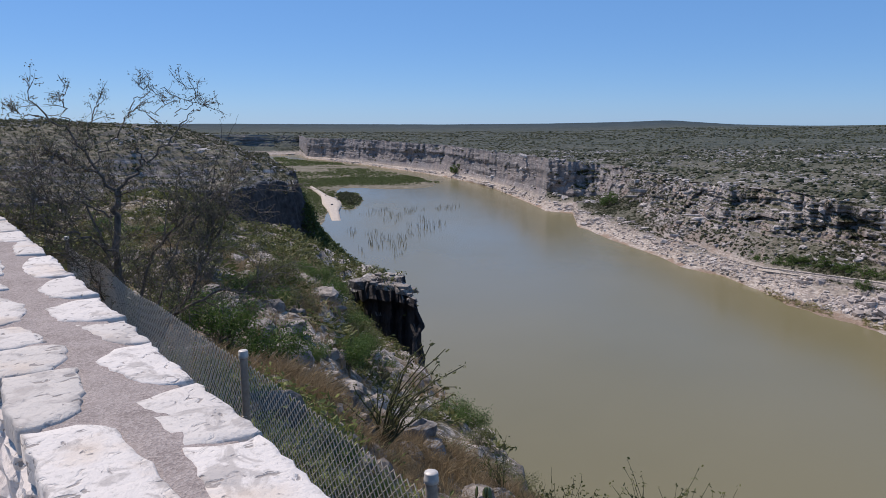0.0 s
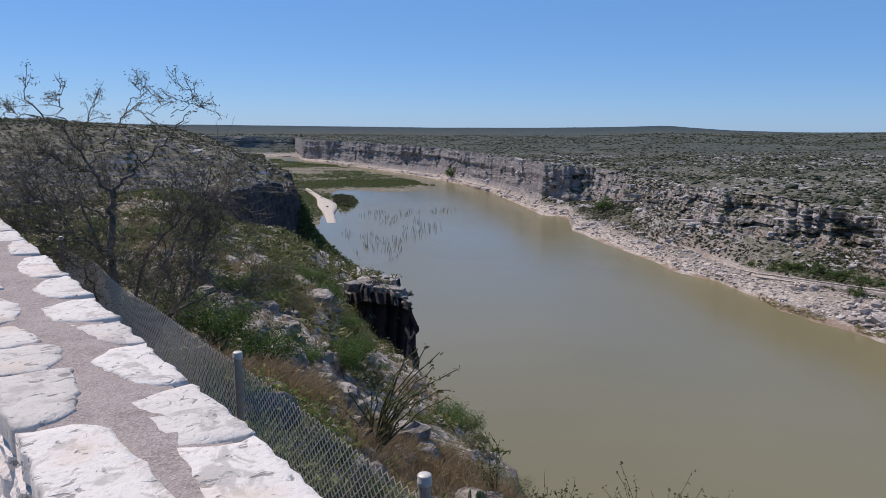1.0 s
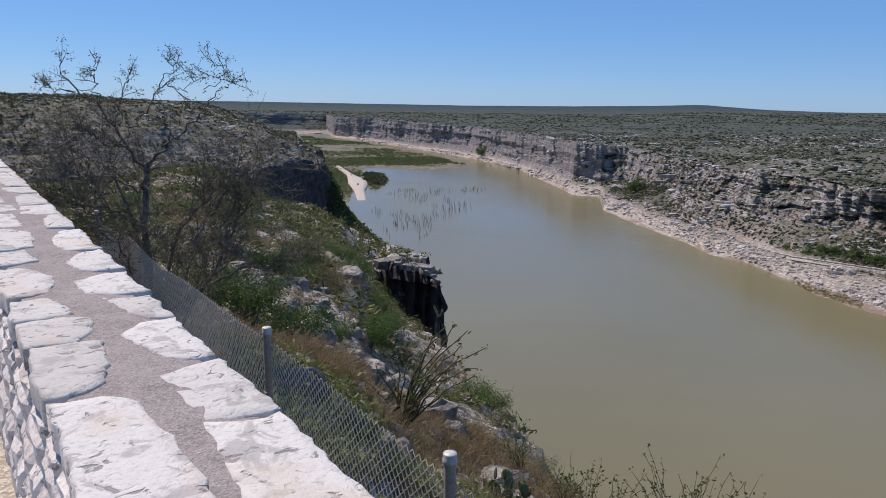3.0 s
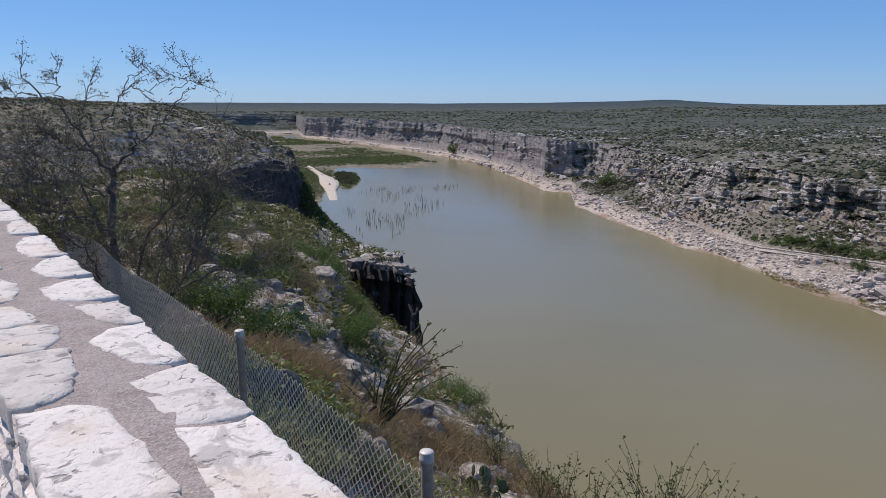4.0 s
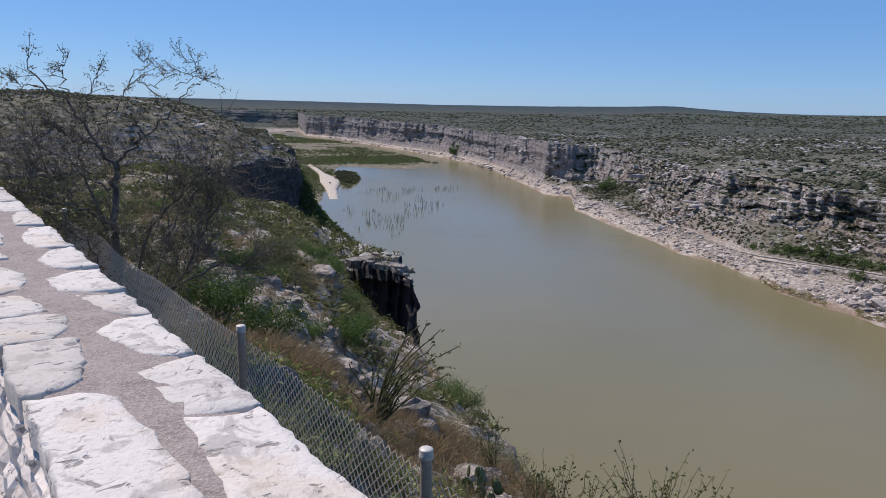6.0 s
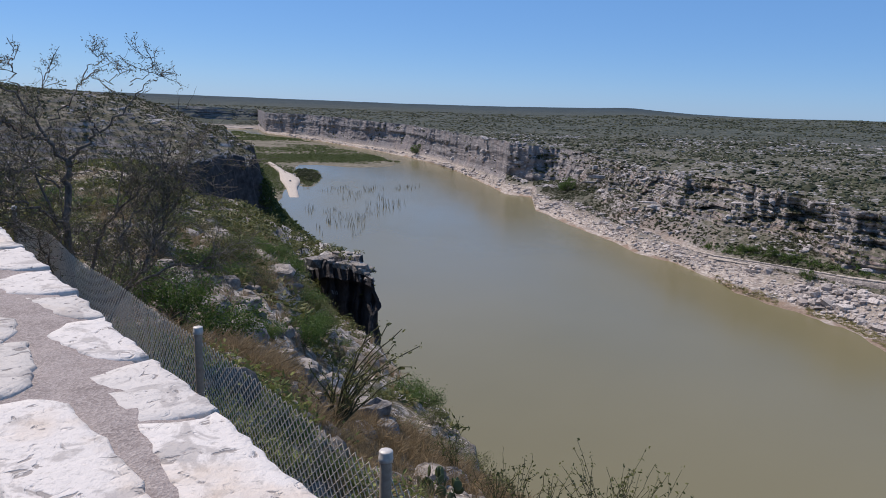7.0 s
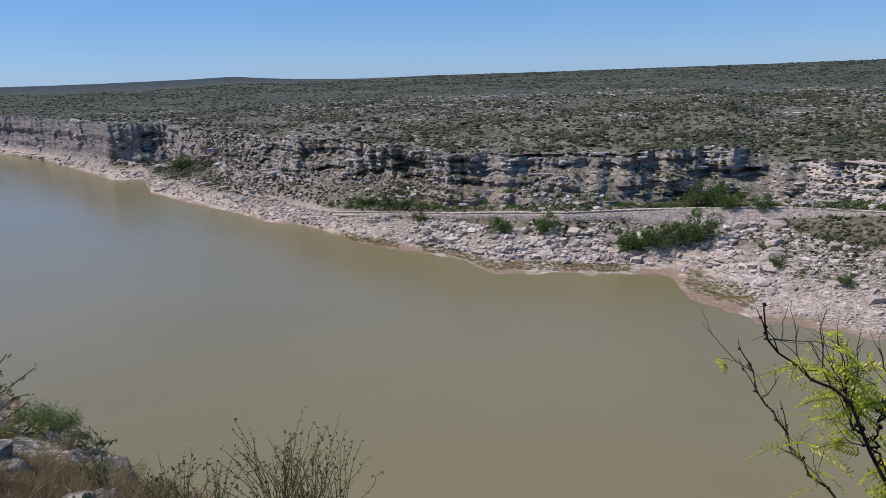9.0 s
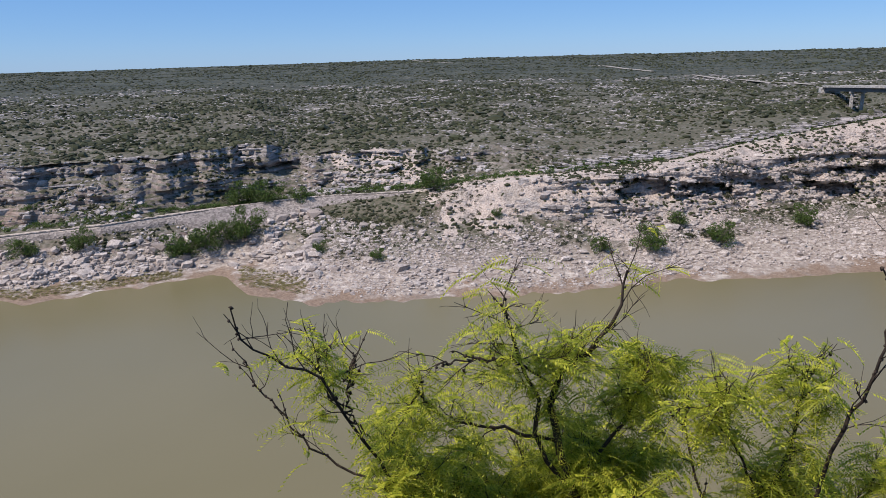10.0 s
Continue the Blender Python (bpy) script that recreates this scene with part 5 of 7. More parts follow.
def shrub_template(name, label, material, seed, size, leaves, leaf, at, group):
    """A rounded bush: a fan of woody stems and a loose crown of leaves."""
    rng = np.random.default_rng(seed)
    t = thing(name, label, "shrub", group, at)
    stems = []
    tips = []
    for _ in range(26):
        a, out = rng.uniform(0, 6.28), rng.uniform(0.2, 0.9)
        tip = np.array([math.cos(a) * out, math.sin(a) * out, rng.uniform(0.5, 1.0)]) * size
        mid = tip * [0.45, 0.45, 0.6] + rng.normal(0, 0.05 * size, 3)
        stems.append((curved([[0, 0, -0.05], mid, tip], 6), 0.014 * size, 0.004 * size))
        tips += [tip, tip * 0.8 + mid * 0.2, mid * 0.3 + tip * 0.7]
    part("brushwood", tubes(stems, 4), MAT_BARK, t)
    tips = np.array(tips)
    c = tips[rng.integers(0, len(tips), leaves)] + rng.normal(0, 0.15 * size, (leaves, 3))
    c[:, 2] = np.maximum(c[:, 2], 0.04 * size)
    a, b = rng.normal(size=(2, leaves, 3))
    a[:, 2] += 0.5
    a *= leaf / np.linalg.norm(a, axis=1, keepdims=True)
    b *= leaf * 0.45 / np.linalg.norm(b, axis=1, keepdims=True)
    v = np.stack([c - a, c - b, c + a, c + b], 1).reshape(-1, 3)
    part("foliage", array_mesh("leaves", v, np.arange(4 * leaves).reshape(-1, 4)), material, t)
    return t


def build_shrubs():
    rng = random.Random(9)
    kinds = [("bush", "rounded bright-green desert bush on the rocky slope", MAT_BUSH, 0.55, 3600, 0.021),
             ("bush", "open olive-green creosote bush on the slope", MAT_OLIVE, 0.6, 2200, 0.020),
             ("bush", "grey-green thorny bush among limestone rocks", MAT_DRYLEAF, 0.5, 1800, 0.018)]
    masters = []
    spots = {0: [(-17.2, 12.6, 1.55), (-14.2, 12.0, 1.35), (-10.2, 14.5, 0.8), (0.8, 24.3, 1.6), (-20.0, 13.9, 1.3), (2.1, 22.4, 1.35), (-4.7, 29.5, 1.2), (-7.4, 27.5, 1.5), (-9.2, 6.9, 0.5), (-6.2, 7.1, 0.45), (-3.6, 7.6, 0.5), (-12.4, 21.5, 0.9)],
             1: [(-22.5, 12.5, 1.3), (-7.3, 25.2, 1.7), (3.0, 19.0, 0.9), (4.9, 16.6, 0.8), (-15.4, 15.6, 0.7), (-2.4, 17.8, 0.8), (20.5, 10.6, 0.8), (-13.5, 22.0, 1.6), (6.5, 15.5, 0.9), (1.2, 15.4, 0.75), (-11.0, 6.4, 0.5), (-7.6, 6.6, 0.55), (-25.5, 11.0, 1.4), (-18.6, 18.0, 1.7), (8.6, 14.0, 0.8), (-1.0, 20.0, 0.8)],
             2: [(-8.8, 17.2, 0.7), (2.2, 13.2, 0.9), (4.6, 14.6, 0.75), (-22.0, 16.0, 1.4), (-0.6, 14.6, 0.8), (-10.5, 19.5, 0.8), (10.5, 12.6, 0.7), (-26.0, 14.0, 1.5), (-4.2, 15.6, 0.7), (7.4, 13.4, 0.8), (-5.0, 21.5, 1.0), (-28.5, 11.0, 1.3)]}
    for k, (name, label, mat, size, leaves, leaf) in enumerate(kinds):
        az, r, sc = spots[k][0]
        x, y = by_angle(az, r)
        m = shrub_template(name, label, mat, 100 + k, size, leaves, leaf, (x, y, land_z(x, y) - 0.04), "hillside bushes")
        m.scale = (sc, sc, sc)
        masters.append(m)
        more = [(rng.uniform(-27, -5), rng.uniform(17, 62), rng.uniform(0.9, 1.7)) for _ in range(15)]
        for az, r, sc in spots[k][1:] + more:
            x, y = by_angle(az, r)
            if r > float(np.interp(az, EDGE[0], EDGE[1])) - 1:
                continue
            c = copy_thing(m, pose(x, y, land_z(x, y) - 0.05, 0, 0, rng.uniform(0, 360)))
            c.scale = (sc, sc, sc * rng.uniform(0.8, 1.05))


build_shrubs()


def build_boulders():
    """Single rocks on the near slope: degrees round, metres out, width, depth, height, turn, dark or pale."""
    rows = [(-12.1, 13.6, 0.42, 0.36, 0.36, 20, 1), (-14.8, 14.7, 0.40, 0.34, 0.22, -15, 1), (-12.1, 16.2, 0.36, 0.30, 0.20, 30, 0), (-8.0, 14.0, 0.45, 0.35, 0.30, 0, 0), (-7.0, 14.4, 0.36, 0.4, 0.26, 50, 0),
            (-2.3, 13.9, 0.55, 0.45, 0.42, 10, 1), (-1.0, 13.4, 0.36, 0.3, 0.28, 70, 1), (-14.2, 9.3, 0.26, 0.22, 0.15, -30, 1), (-10.0, 24.5, 0.75, 0.6, 0.3, 0, 0), (-9.3, 27.5, 0.6, 0.5, 0.4, 25, 0),
            (-16.5, 18.0, 0.5, 0.4, 0.25, 0, 1), (2.9, 11.2, 0.34, 0.3, 0.2, 40, 0), (4.5, 12.6, 0.4, 0.3, 0.22, 10, 0), (-18.5, 21.0, 0.6, 0.5, 0.3, 0, 1), (-5.6, 17.0, 0.42, 0.36, 0.2, 60, 0)]
    for i, (az, r, w, d, h, turn, dark) in enumerate(rows):
        x, y = by_angle(az, r)
        base, f = ico(3, 900 + i, 0.0)
        q = np.sign(base) * np.abs(base) ** 0.62
        q = np.round(q * 2.4 + 0.35 * fbm(q[:, :1] * 2 + i, q[:, 1:2] * 2, q[:, 2:] * 2, 3, 930 + i), 0) / 2.4 * 0.35 + q * 0.65
        q = q * (1 + 0.20 * fbm(q[:, :1] * 1.3 + i, q[:, 1:2] * 1.3, q[:, 2:] * 1.3, 4, 910 + i))
        q[:, 2] = np.maximum(q[:, 2], -0.5)
        me = array_mesh("boulder", q * [w * 0.85, d * 0.85, h * 0.85], f)
        me.materials.append(MAT_DARKROCK if dark else MAT_HILLROCK)
        ob = new("boulder", me)
        ob.matrix_basis = pose(x, y, land_z(x, y) + 0.25 * h, 6 * math.sin(i), 8 * math.cos(2 * i), turn)
        tagged(ob, "dark lichen-stained limestone boulder on the slope" if dark else "pale broken limestone boulder on the slope", "boulder", "hillside boulders")


build_boulders()

# ---- thorny stalk plants and a prickly pear ----
def stalk_plant(name, label, base, tips, seed, leafy, thick=0.017):
    """A spray of long, crooked, unbranched canes from one root."""
    rng = np.random.default_rng(seed)
    t = thing(name, label, "desert shrub", "stalk plants", base)
    leaf_v = []
    for tip in tips:
        tip = np.asarray(tip, float)
        n = 9
        line_pts = curved([[0, 0, -0.05], tip * [0.30, 0.30, 0.45] + rng.normal(0, 0.03, 3), tip * [0.65, 0.65, 0.78] + rng.normal(0, 0.04, 3), tip], n)
        line_pts[1:] += rng.normal(0, 0.014, (n - 1, 3))
        part("cane", tubes([(line_pts, thick, thick * 0.45)], 5), MAT_STALK, t)
        for q in line_pts[3:]:
            for _ in range(leafy):
                c = q + rng.normal(0, 0.025, 3)
                a, b = rng.normal(size=(2, 3)) * 0.013
                leaf_v += [c - a, c - b, c + a, c + b]
    if leaf_v:
        part("foliage", array_mesh("leaves", np.array(leaf_v), np.arange(len(leaf_v)).reshape(-1, 4)), MAT_OLIVE, t)
    return t


def build_stalks():
    x, y = by_angle(-5.42, 10.4)
    tips = [(1.02, 0.25, 1.57), (1.29, 0.25, 1.33), (1.16, -0.04, 1.11), (0.83, -0.27, 1.78), (0.70, -0.50, 1.88), (1.11, -0.17, 1.00), (0.90, -0.15, 1.48), (0.62, -0.51, 1.73), (0.50, -0.52, 1.60), (0.28, 0.42, 1.18), (0.81, 0.10, 1.03), (-0.49, -0.43, 1.02), (-0.33, -0.20, 1.13), (-0.50, 0.32, 0.46), (-0.24, 0.27, 0.86), (-0.06, 0.24, 1.06), (0.15, -0.20, 1.13), (0.65, -0.07, 1.27), (0.73, 0.12, 0.84), (0.54, -0.50, 1.17), (0.35, -0.02, 0.89), (0.24, -0.31, 0.82), (-0.24, 0.26, 0.40), (0.42, -0.51, 0.82), (0.60, 0.12, 0.56), (0.02, 0.27, 0.49), (-0.04, -0.38, 0.94), (0.91, 0.34, 1.12)]
    stalk_plant("stalk_shrub", "tall grey-green thorny canes fanning from a dark root", (x, y, land_z(x, y)), tips, 31, 6, 0.017)
    rng = np.random.default_rng(32)
    spots = [(18.2, 10.4, 40, 1.8), (20.8, 10.7, 34, 1.85), (13.0, 10.8, 12, 1.5), (23.0, 10.5, 14, 1.7), (5.0, 13.0, 12, 1.2), (8.6, 11.8, 14, 1.25), (10.5, 11.2, 12, 1.2), (-28, 10.5, 8, 1.0)]
    for az, r, n, h in spots:
        x, y = by_angle(az, r)
        tips = []
        for _ in range(n):
            a, o = rng.uniform(0, 6.28), rng.uniform(0.1, 0.62)
            tips.append((math.cos(a) * o * h, math.sin(a) * o * h, h * rng.uniform(0.75, 1.1)))
        stalk_plant("stalk_shrub", "spray of thin brown-green thorny canes at the cliff edge", (x, y, land_z(x, y) - 0.03), tips, int(az * 10) + 900, 3, 0.008)


build_stalks()


def build_cactus():
    x, y = by_angle(3.6, 9.6)
    t = thing("prickly_pear", "low prickly pear cactus with flat green pads", "cactus", "", (x, y, land_z(x, y)))
    rng = random.Random(12)
    bm = bmesh.new()
    bmesh.ops.create_uvsphere(bm, u_segments=12, v_segments=8, radius=1.0)
    for v in bm.verts:
        v.co.x *= 0.075 * (1 + 0.12 * v.co.z)
        v.co.y *= 0.014
        v.co.z = 0.095 * (v.co.z + 1)
    for f in bm.faces:
        f.smooth = True
    me = finish(bm, "pad")
    me.materials.append(MAT_CACTUS)
    for i in range(34):
        a, o, lift = rng.uniform(0, 360), rng.uniform(0.0, 0.42), rng.choice((0, 0, 0.13, 0.25))
        p = part("pad", me, None, t)
        p.matrix_basis = pose(math.cos(i * 2.4) * o, math.sin(i * 2.4) * o, lift - 0.01, rng.uniform(-25, 25), rng.uniform(-25, 25), a)
        k = rng.uniform(0.8, 1.25)
        p.scale = (k, k, k)


build_cactus()

# ---- trees at the overlook ----
class Limbs:
    """Gathers limbs and the twigs and leaves that grow from them."""

    def __init__(self, seed):
        self.rng = np.random.default_rng(seed)
        self.limbs, self.twigs, self.tips = [], [], []

    def limb(self, points, r0, r1, n=18, shake=0.012):
        p = curved(points, n)
        p[1:-1] += self.rng.normal(0, shake, (n - 2, 3))
        self.limbs.append((p, r0, r1))
        return p

    def sprout(self, line_pts, count, length, r0, depth, spread_, up=0.15, from_=0.25):
        rng = self.rng
        n = len(line_pts)
        for _ in range(count):
            i = int(rng.uniform(from_, 1.0) * (n - 1))
            i = min(max(i, 1), n - 2)
            t = line_pts[i + 1] - line_pts[i - 1]
            t = t / (np.linalg.norm(t) + 1e-9)
            d = t + rng.normal(0, spread_, 3) + [0, 0, up]
            d /= np.linalg.norm(d)
            ln = length * rng.uniform(0.5, 1.2)
            k = max(4, int(ln / 0.06))
            pts, p = [line_pts[i]], line_pts[i].copy()
            for _s in range(k):
                d = d + rng.normal(0, 0.20, 3) + [0, 0, up * 0.1]
                d /= np.linalg.norm(d)
                p = p + d * ln / k
                pts.append(p.copy())
            pts = np.array(pts)
            self.twigs.append((pts, r0, r0 * 0.45))
            self.tips += list(pts[1:])
            if depth:
                self.sprout(pts, max(2, int(count * 0.45)), length * 0.5, r0 * 0.6, depth - 1, spread_, up, 0.2)


def build_bare_tree():
    """A thorny acacia with several stems, nearly leafless, beyond the fence."""
    x, y = -3.66, 8.22
    base = np.array([x, y, land_z(x, y) - 0.05])
    tree = thing("thorn_tree", "nearly leafless thorny tree with tangled grey twigs beyond the fence", "tree", "", base)
    g = Limbs(51)
    main = []

    def grow(points, r0, r1):
        main.append(g.limb([np.array(p) - base for p in points], r0 * 0.72, r1 * 0.7, 22, 0.018))

    grow([(-3.64, 8.24, -1.9), (-3.72, 8.19, -0.71), (-3.74, 8.20, 0.09), (-3.71, 8.21, 0.68), (-3.69, 8.22, 0.83)], 0.065, 0.045)
    grow([(-3.69, 8.22, 0.85), (-3.57, 8.24, 0.96), (-3.45, 8.23, 1.09), (-3.41, 8.23, 1.16), (-3.31, 8.24, 1.18), (-3.18, 8.27, 1.32), (-3.04, 8.27, 1.44), (-2.91, 8.27, 1.59), (-2.83, 8.26, 1.71)], 0.030, 0.006)
    grow([(-2.83, 8.26, 1.71), (-2.73, 8.27, 1.74), (-2.64, 8.28, 1.83)], 0.007, 0.004)
    grow([(-3.01, 8.26, 1.67), (-2.90, 8.26, 1.76), (-2.80, 8.27, 1.81), (-2.75, 8.26, 1.92), (-2.78, 8.25, 1.96), (-2.86, 8.23, 2.00)], 0.007, 0.004)
    grow([(-3.41, 8.23, 1.16), (-3.44, 8.25, 1.28), (-3.47, 8.26, 1.36)], 0.012, 0.006)
    grow([(-3.94, 8.21, 1.13), (-3.80, 8.28, 1.35), (-3.63, 8.33, 1.55), (-3.54, 8.34, 1.70), (-3.45, 8.35, 1.75), (-3.35, 8.36, 1.72), (-3.32, 8.38, 1.63)], 0.015, 0.005)
    grow([(-3.54, 8.34, 1.70), (-3.47, 8.37, 1.86), (-3.40, 8.40, 1.88), (-3.39, 8.38, 1.98), (-3.41, 8.34, 2.07)], 0.008, 0.004)
    grow([(-3.39, 8.35, 1.73), (-3.25, 8.40, 1.71), (-3.18, 8.41, 1.83), (-3.19, 8.38, 1.93), (-3.14, 8.40, 2.00)], 0.007, 0.004)
    grow([(-3.69, 8.22, 0.85), (-3.80, 8.17, 0.92), (-3.87, 8.15, 1.04), (-3.92, 8.17, 1.14), (-3.99, 8.08, 1.33), (-4.07, 7.92, 1.53), (-4.19, 7.75, 1.66), (-4.26, 7.65, 1.84), (-4.26, 7.60, 1.98)], 0.034, 0.005)
    grow([(-3.88, 8.13, 1.06), (-3.87, 7.80, 1.11), (-3.88, 7.51, 1.20), (-3.91, 7.33, 1.31), (-3.92, 7.21, 1.33)], 0.020, 0.007)
    grow([(-3.89, 7.68, 1.16), (-3.88, 7.34, 1.28), (-3.94, 7.09, 1.17), (-4.01, 6.82, 1.12), (-4.10, 6.64, 1.08)], 0.018, 0.006)
    grow([(-3.96, 8.09, 1.28), (-3.92, 8.16, 1.54), (-3.88, 8.24, 1.77), (-3.84, 8.26, 1.90)], 0.013, 0.004)
    grow([(-4.04, 7.94, 1.50), (-4.06, 7.93, 1.71), (-4.07, 7.92, 1.89), (-4.04, 7.94, 1.98)], 0.012, 0.004)
    grow([(-4.19, 7.75, 1.66), (-4.28, 7.58, 1.67), (-4.35, 7.43, 1.72)], 0.010, 0.004)
    grow([(-3.05, 7.83, 0.04), (-2.90, 7.95, 0.34), (-2.75, 8.05, 0.55), (-2.59, 8.11, 0.75), (-2.37, 8.17, 0.86), (-2.15, 8.23, 1.00)], 0.016, 0.005)
    grow([(-3.57, 7.83, 0.19), (-3.65, 7.35, 0.44), (-3.78, 7.06, 0.54), (-3.93, 6.75, 0.61)], 0.024, 0.010)
    grow([(-3.67, 8.00, 0.57), (-3.71, 7.77, 0.67), (-3.81, 7.50, 0.81), (-3.94, 7.31, 0.82), (-4.10, 7.11, 0.93)], 0.016, 0.006)
    grow([(-3.62, 8.16, -1.75), (-3.56, 8.06, -0.94), (-3.35, 8.09, -0.01), (-3.08, 8.14, 0.37), (-2.79, 8.20, 0.69), (-2.53, 8.23, 1.01)], 0.034, 0.006)
    grow([(-3.60, 8.10, -1.75), (-3.45, 7.89, -0.89), (-2.88, 8.00, -0.32), (-2.72, 7.96, 0.02), (-2.50, 7.92, 0.35), (-2.35, 7.87, 0.61)], 0.032, 0.006)
    grow([(-3.50, 8.05, -1.75), (-3.10, 7.60, -0.80), (-2.83, 7.49, -0.44), (-2.59, 7.50, -0.26), (-2.29, 7.52, -0.16), (-2.04, 7.51, -0.16), (-1.85, 7.48, 0.00)], 0.036, 0.007)
    grow([(-2.89, 7.47, -0.44), (-2.71, 7.61, -0.22), (-2.64, 7.72, 0.07), (-2.62, 7.80, 0.30), (-2.47, 7.93, 0.47)], 0.020, 0.006)
    grow([(-3.62, 8.10, -1.75), (-3.56, 8.06, -0.94), (-3.76, 7.82, -0.28), (-3.82, 7.64, 0.07), (-3.94, 7.43, 0.23)], 0.026, 0.007)
    grow([(-3.70, 8.30, -1.75), (-3.76, 8.40, -1.05), (-3.95, 8.43, -0.09), (-4.12, 8.46, 0.51), (-4.35, 8.46, 0.84), (-4.68, 8.39, 1.03)], 0.032, 0.007)
    grow([(-3.64, 8.26, -1.75), (-3.66, 8.34, -1.03), (-3.36, 8.58, -0.32), (-3.31, 8.70, 0.01), (-3.38, 8.78, 0.48), (-3.27, 8.93, 0.88)], 0.028, 0.006)
    part("trunk", tubes(g.limbs[:1], 9), MAT_BARK, tree)
    for l in g.limbs[1:]:
        part("limb", tubes([l], 6), MAT_BARK, tree)
    for i, p in enumerate(main):
        high = 1 <= i <= 13
        g.sprout(p, 7 if high else 25, 0.22 if high else 0.62, 0.0046, 1, 0.7, 0.06 if high else 0.12, 0.45 if high else 0.15)
        if 8 <= i <= 10:
            g.sprout(p[:14], 12, 0.5, 0.0042, 1, 0.8, -0.05, 0.1)
    part("twig_mass", tubes(g.twigs, 3), MAT_BARK, tree, "fine tangled grey twigs")
    tips = np.array(g.tips)
    rng = g.rng
    # leaves sit in small bunches on some of the twigs
    keep = tips[rng.random(len(tips)) < np.where(tips[:, 2] > 3.0, 0.36, 0.24)]
    k = 4
    c = np.repeat(keep, k, axis=0) + rng.normal(0, 0.022, (len(keep) * k, 3))
    a, b = rng.normal(size=(2, len(c), 3))
    a *= 0.014 / np.linalg.norm(a, axis=1, keepdims=True)
    b *= 0.006 / np.linalg.norm(b, axis=1, keepdims=True)
    v = np.stack([c - a, c - b, c + a, c + b], 1).reshape(-1, 3)
    part("foliage", array_mesh("leaves", v, np.arange(len(v)).reshape(-1, 4)), MAT_DRYLEAF, tree, "sparse small olive leaves")


build_bare_tree()


def frond(seed, pairs=13, length=0.115):
    """One feathery leaf: a thin rib with pairs of narrow leaflets, drooping along +x."""
    rng = np.random.default_rng(seed)
    v = []
    for i in range(pairs):
        u = (i + 1) / pairs
        x, z = length * u, -0.75 * length * u * u
        ln = 0.023 * (1 - 0.35 * abs(u - 0.4))
        for side in (-1, 1):
            d = np.array([0.45, side * 1.0, -0.25 + rng.uniform(-0.12, 0.12)])
            d *= ln / np.linalg.norm(d)
            w = np.array([0.0034, 0, 0.0010])
            o = np.array([x, 0, z])
            v += [o - w * 0.5, o + d * 0.5 - w, o + d, o + d * 0.5 + w]
    o, m, e = np.array([0, 0, 0]), np.array([length * 0.55, 0, -0.23 * length]), np.array([length, 0, -0.75 * length])
    w = np.array([0, 0.0008, 0])
    v += [o - w, o + w, m + w, m - w, m - w, m + w, e + w, e - w]
    return np.array(v), np.arange(len(v)).reshape(-1, 4)


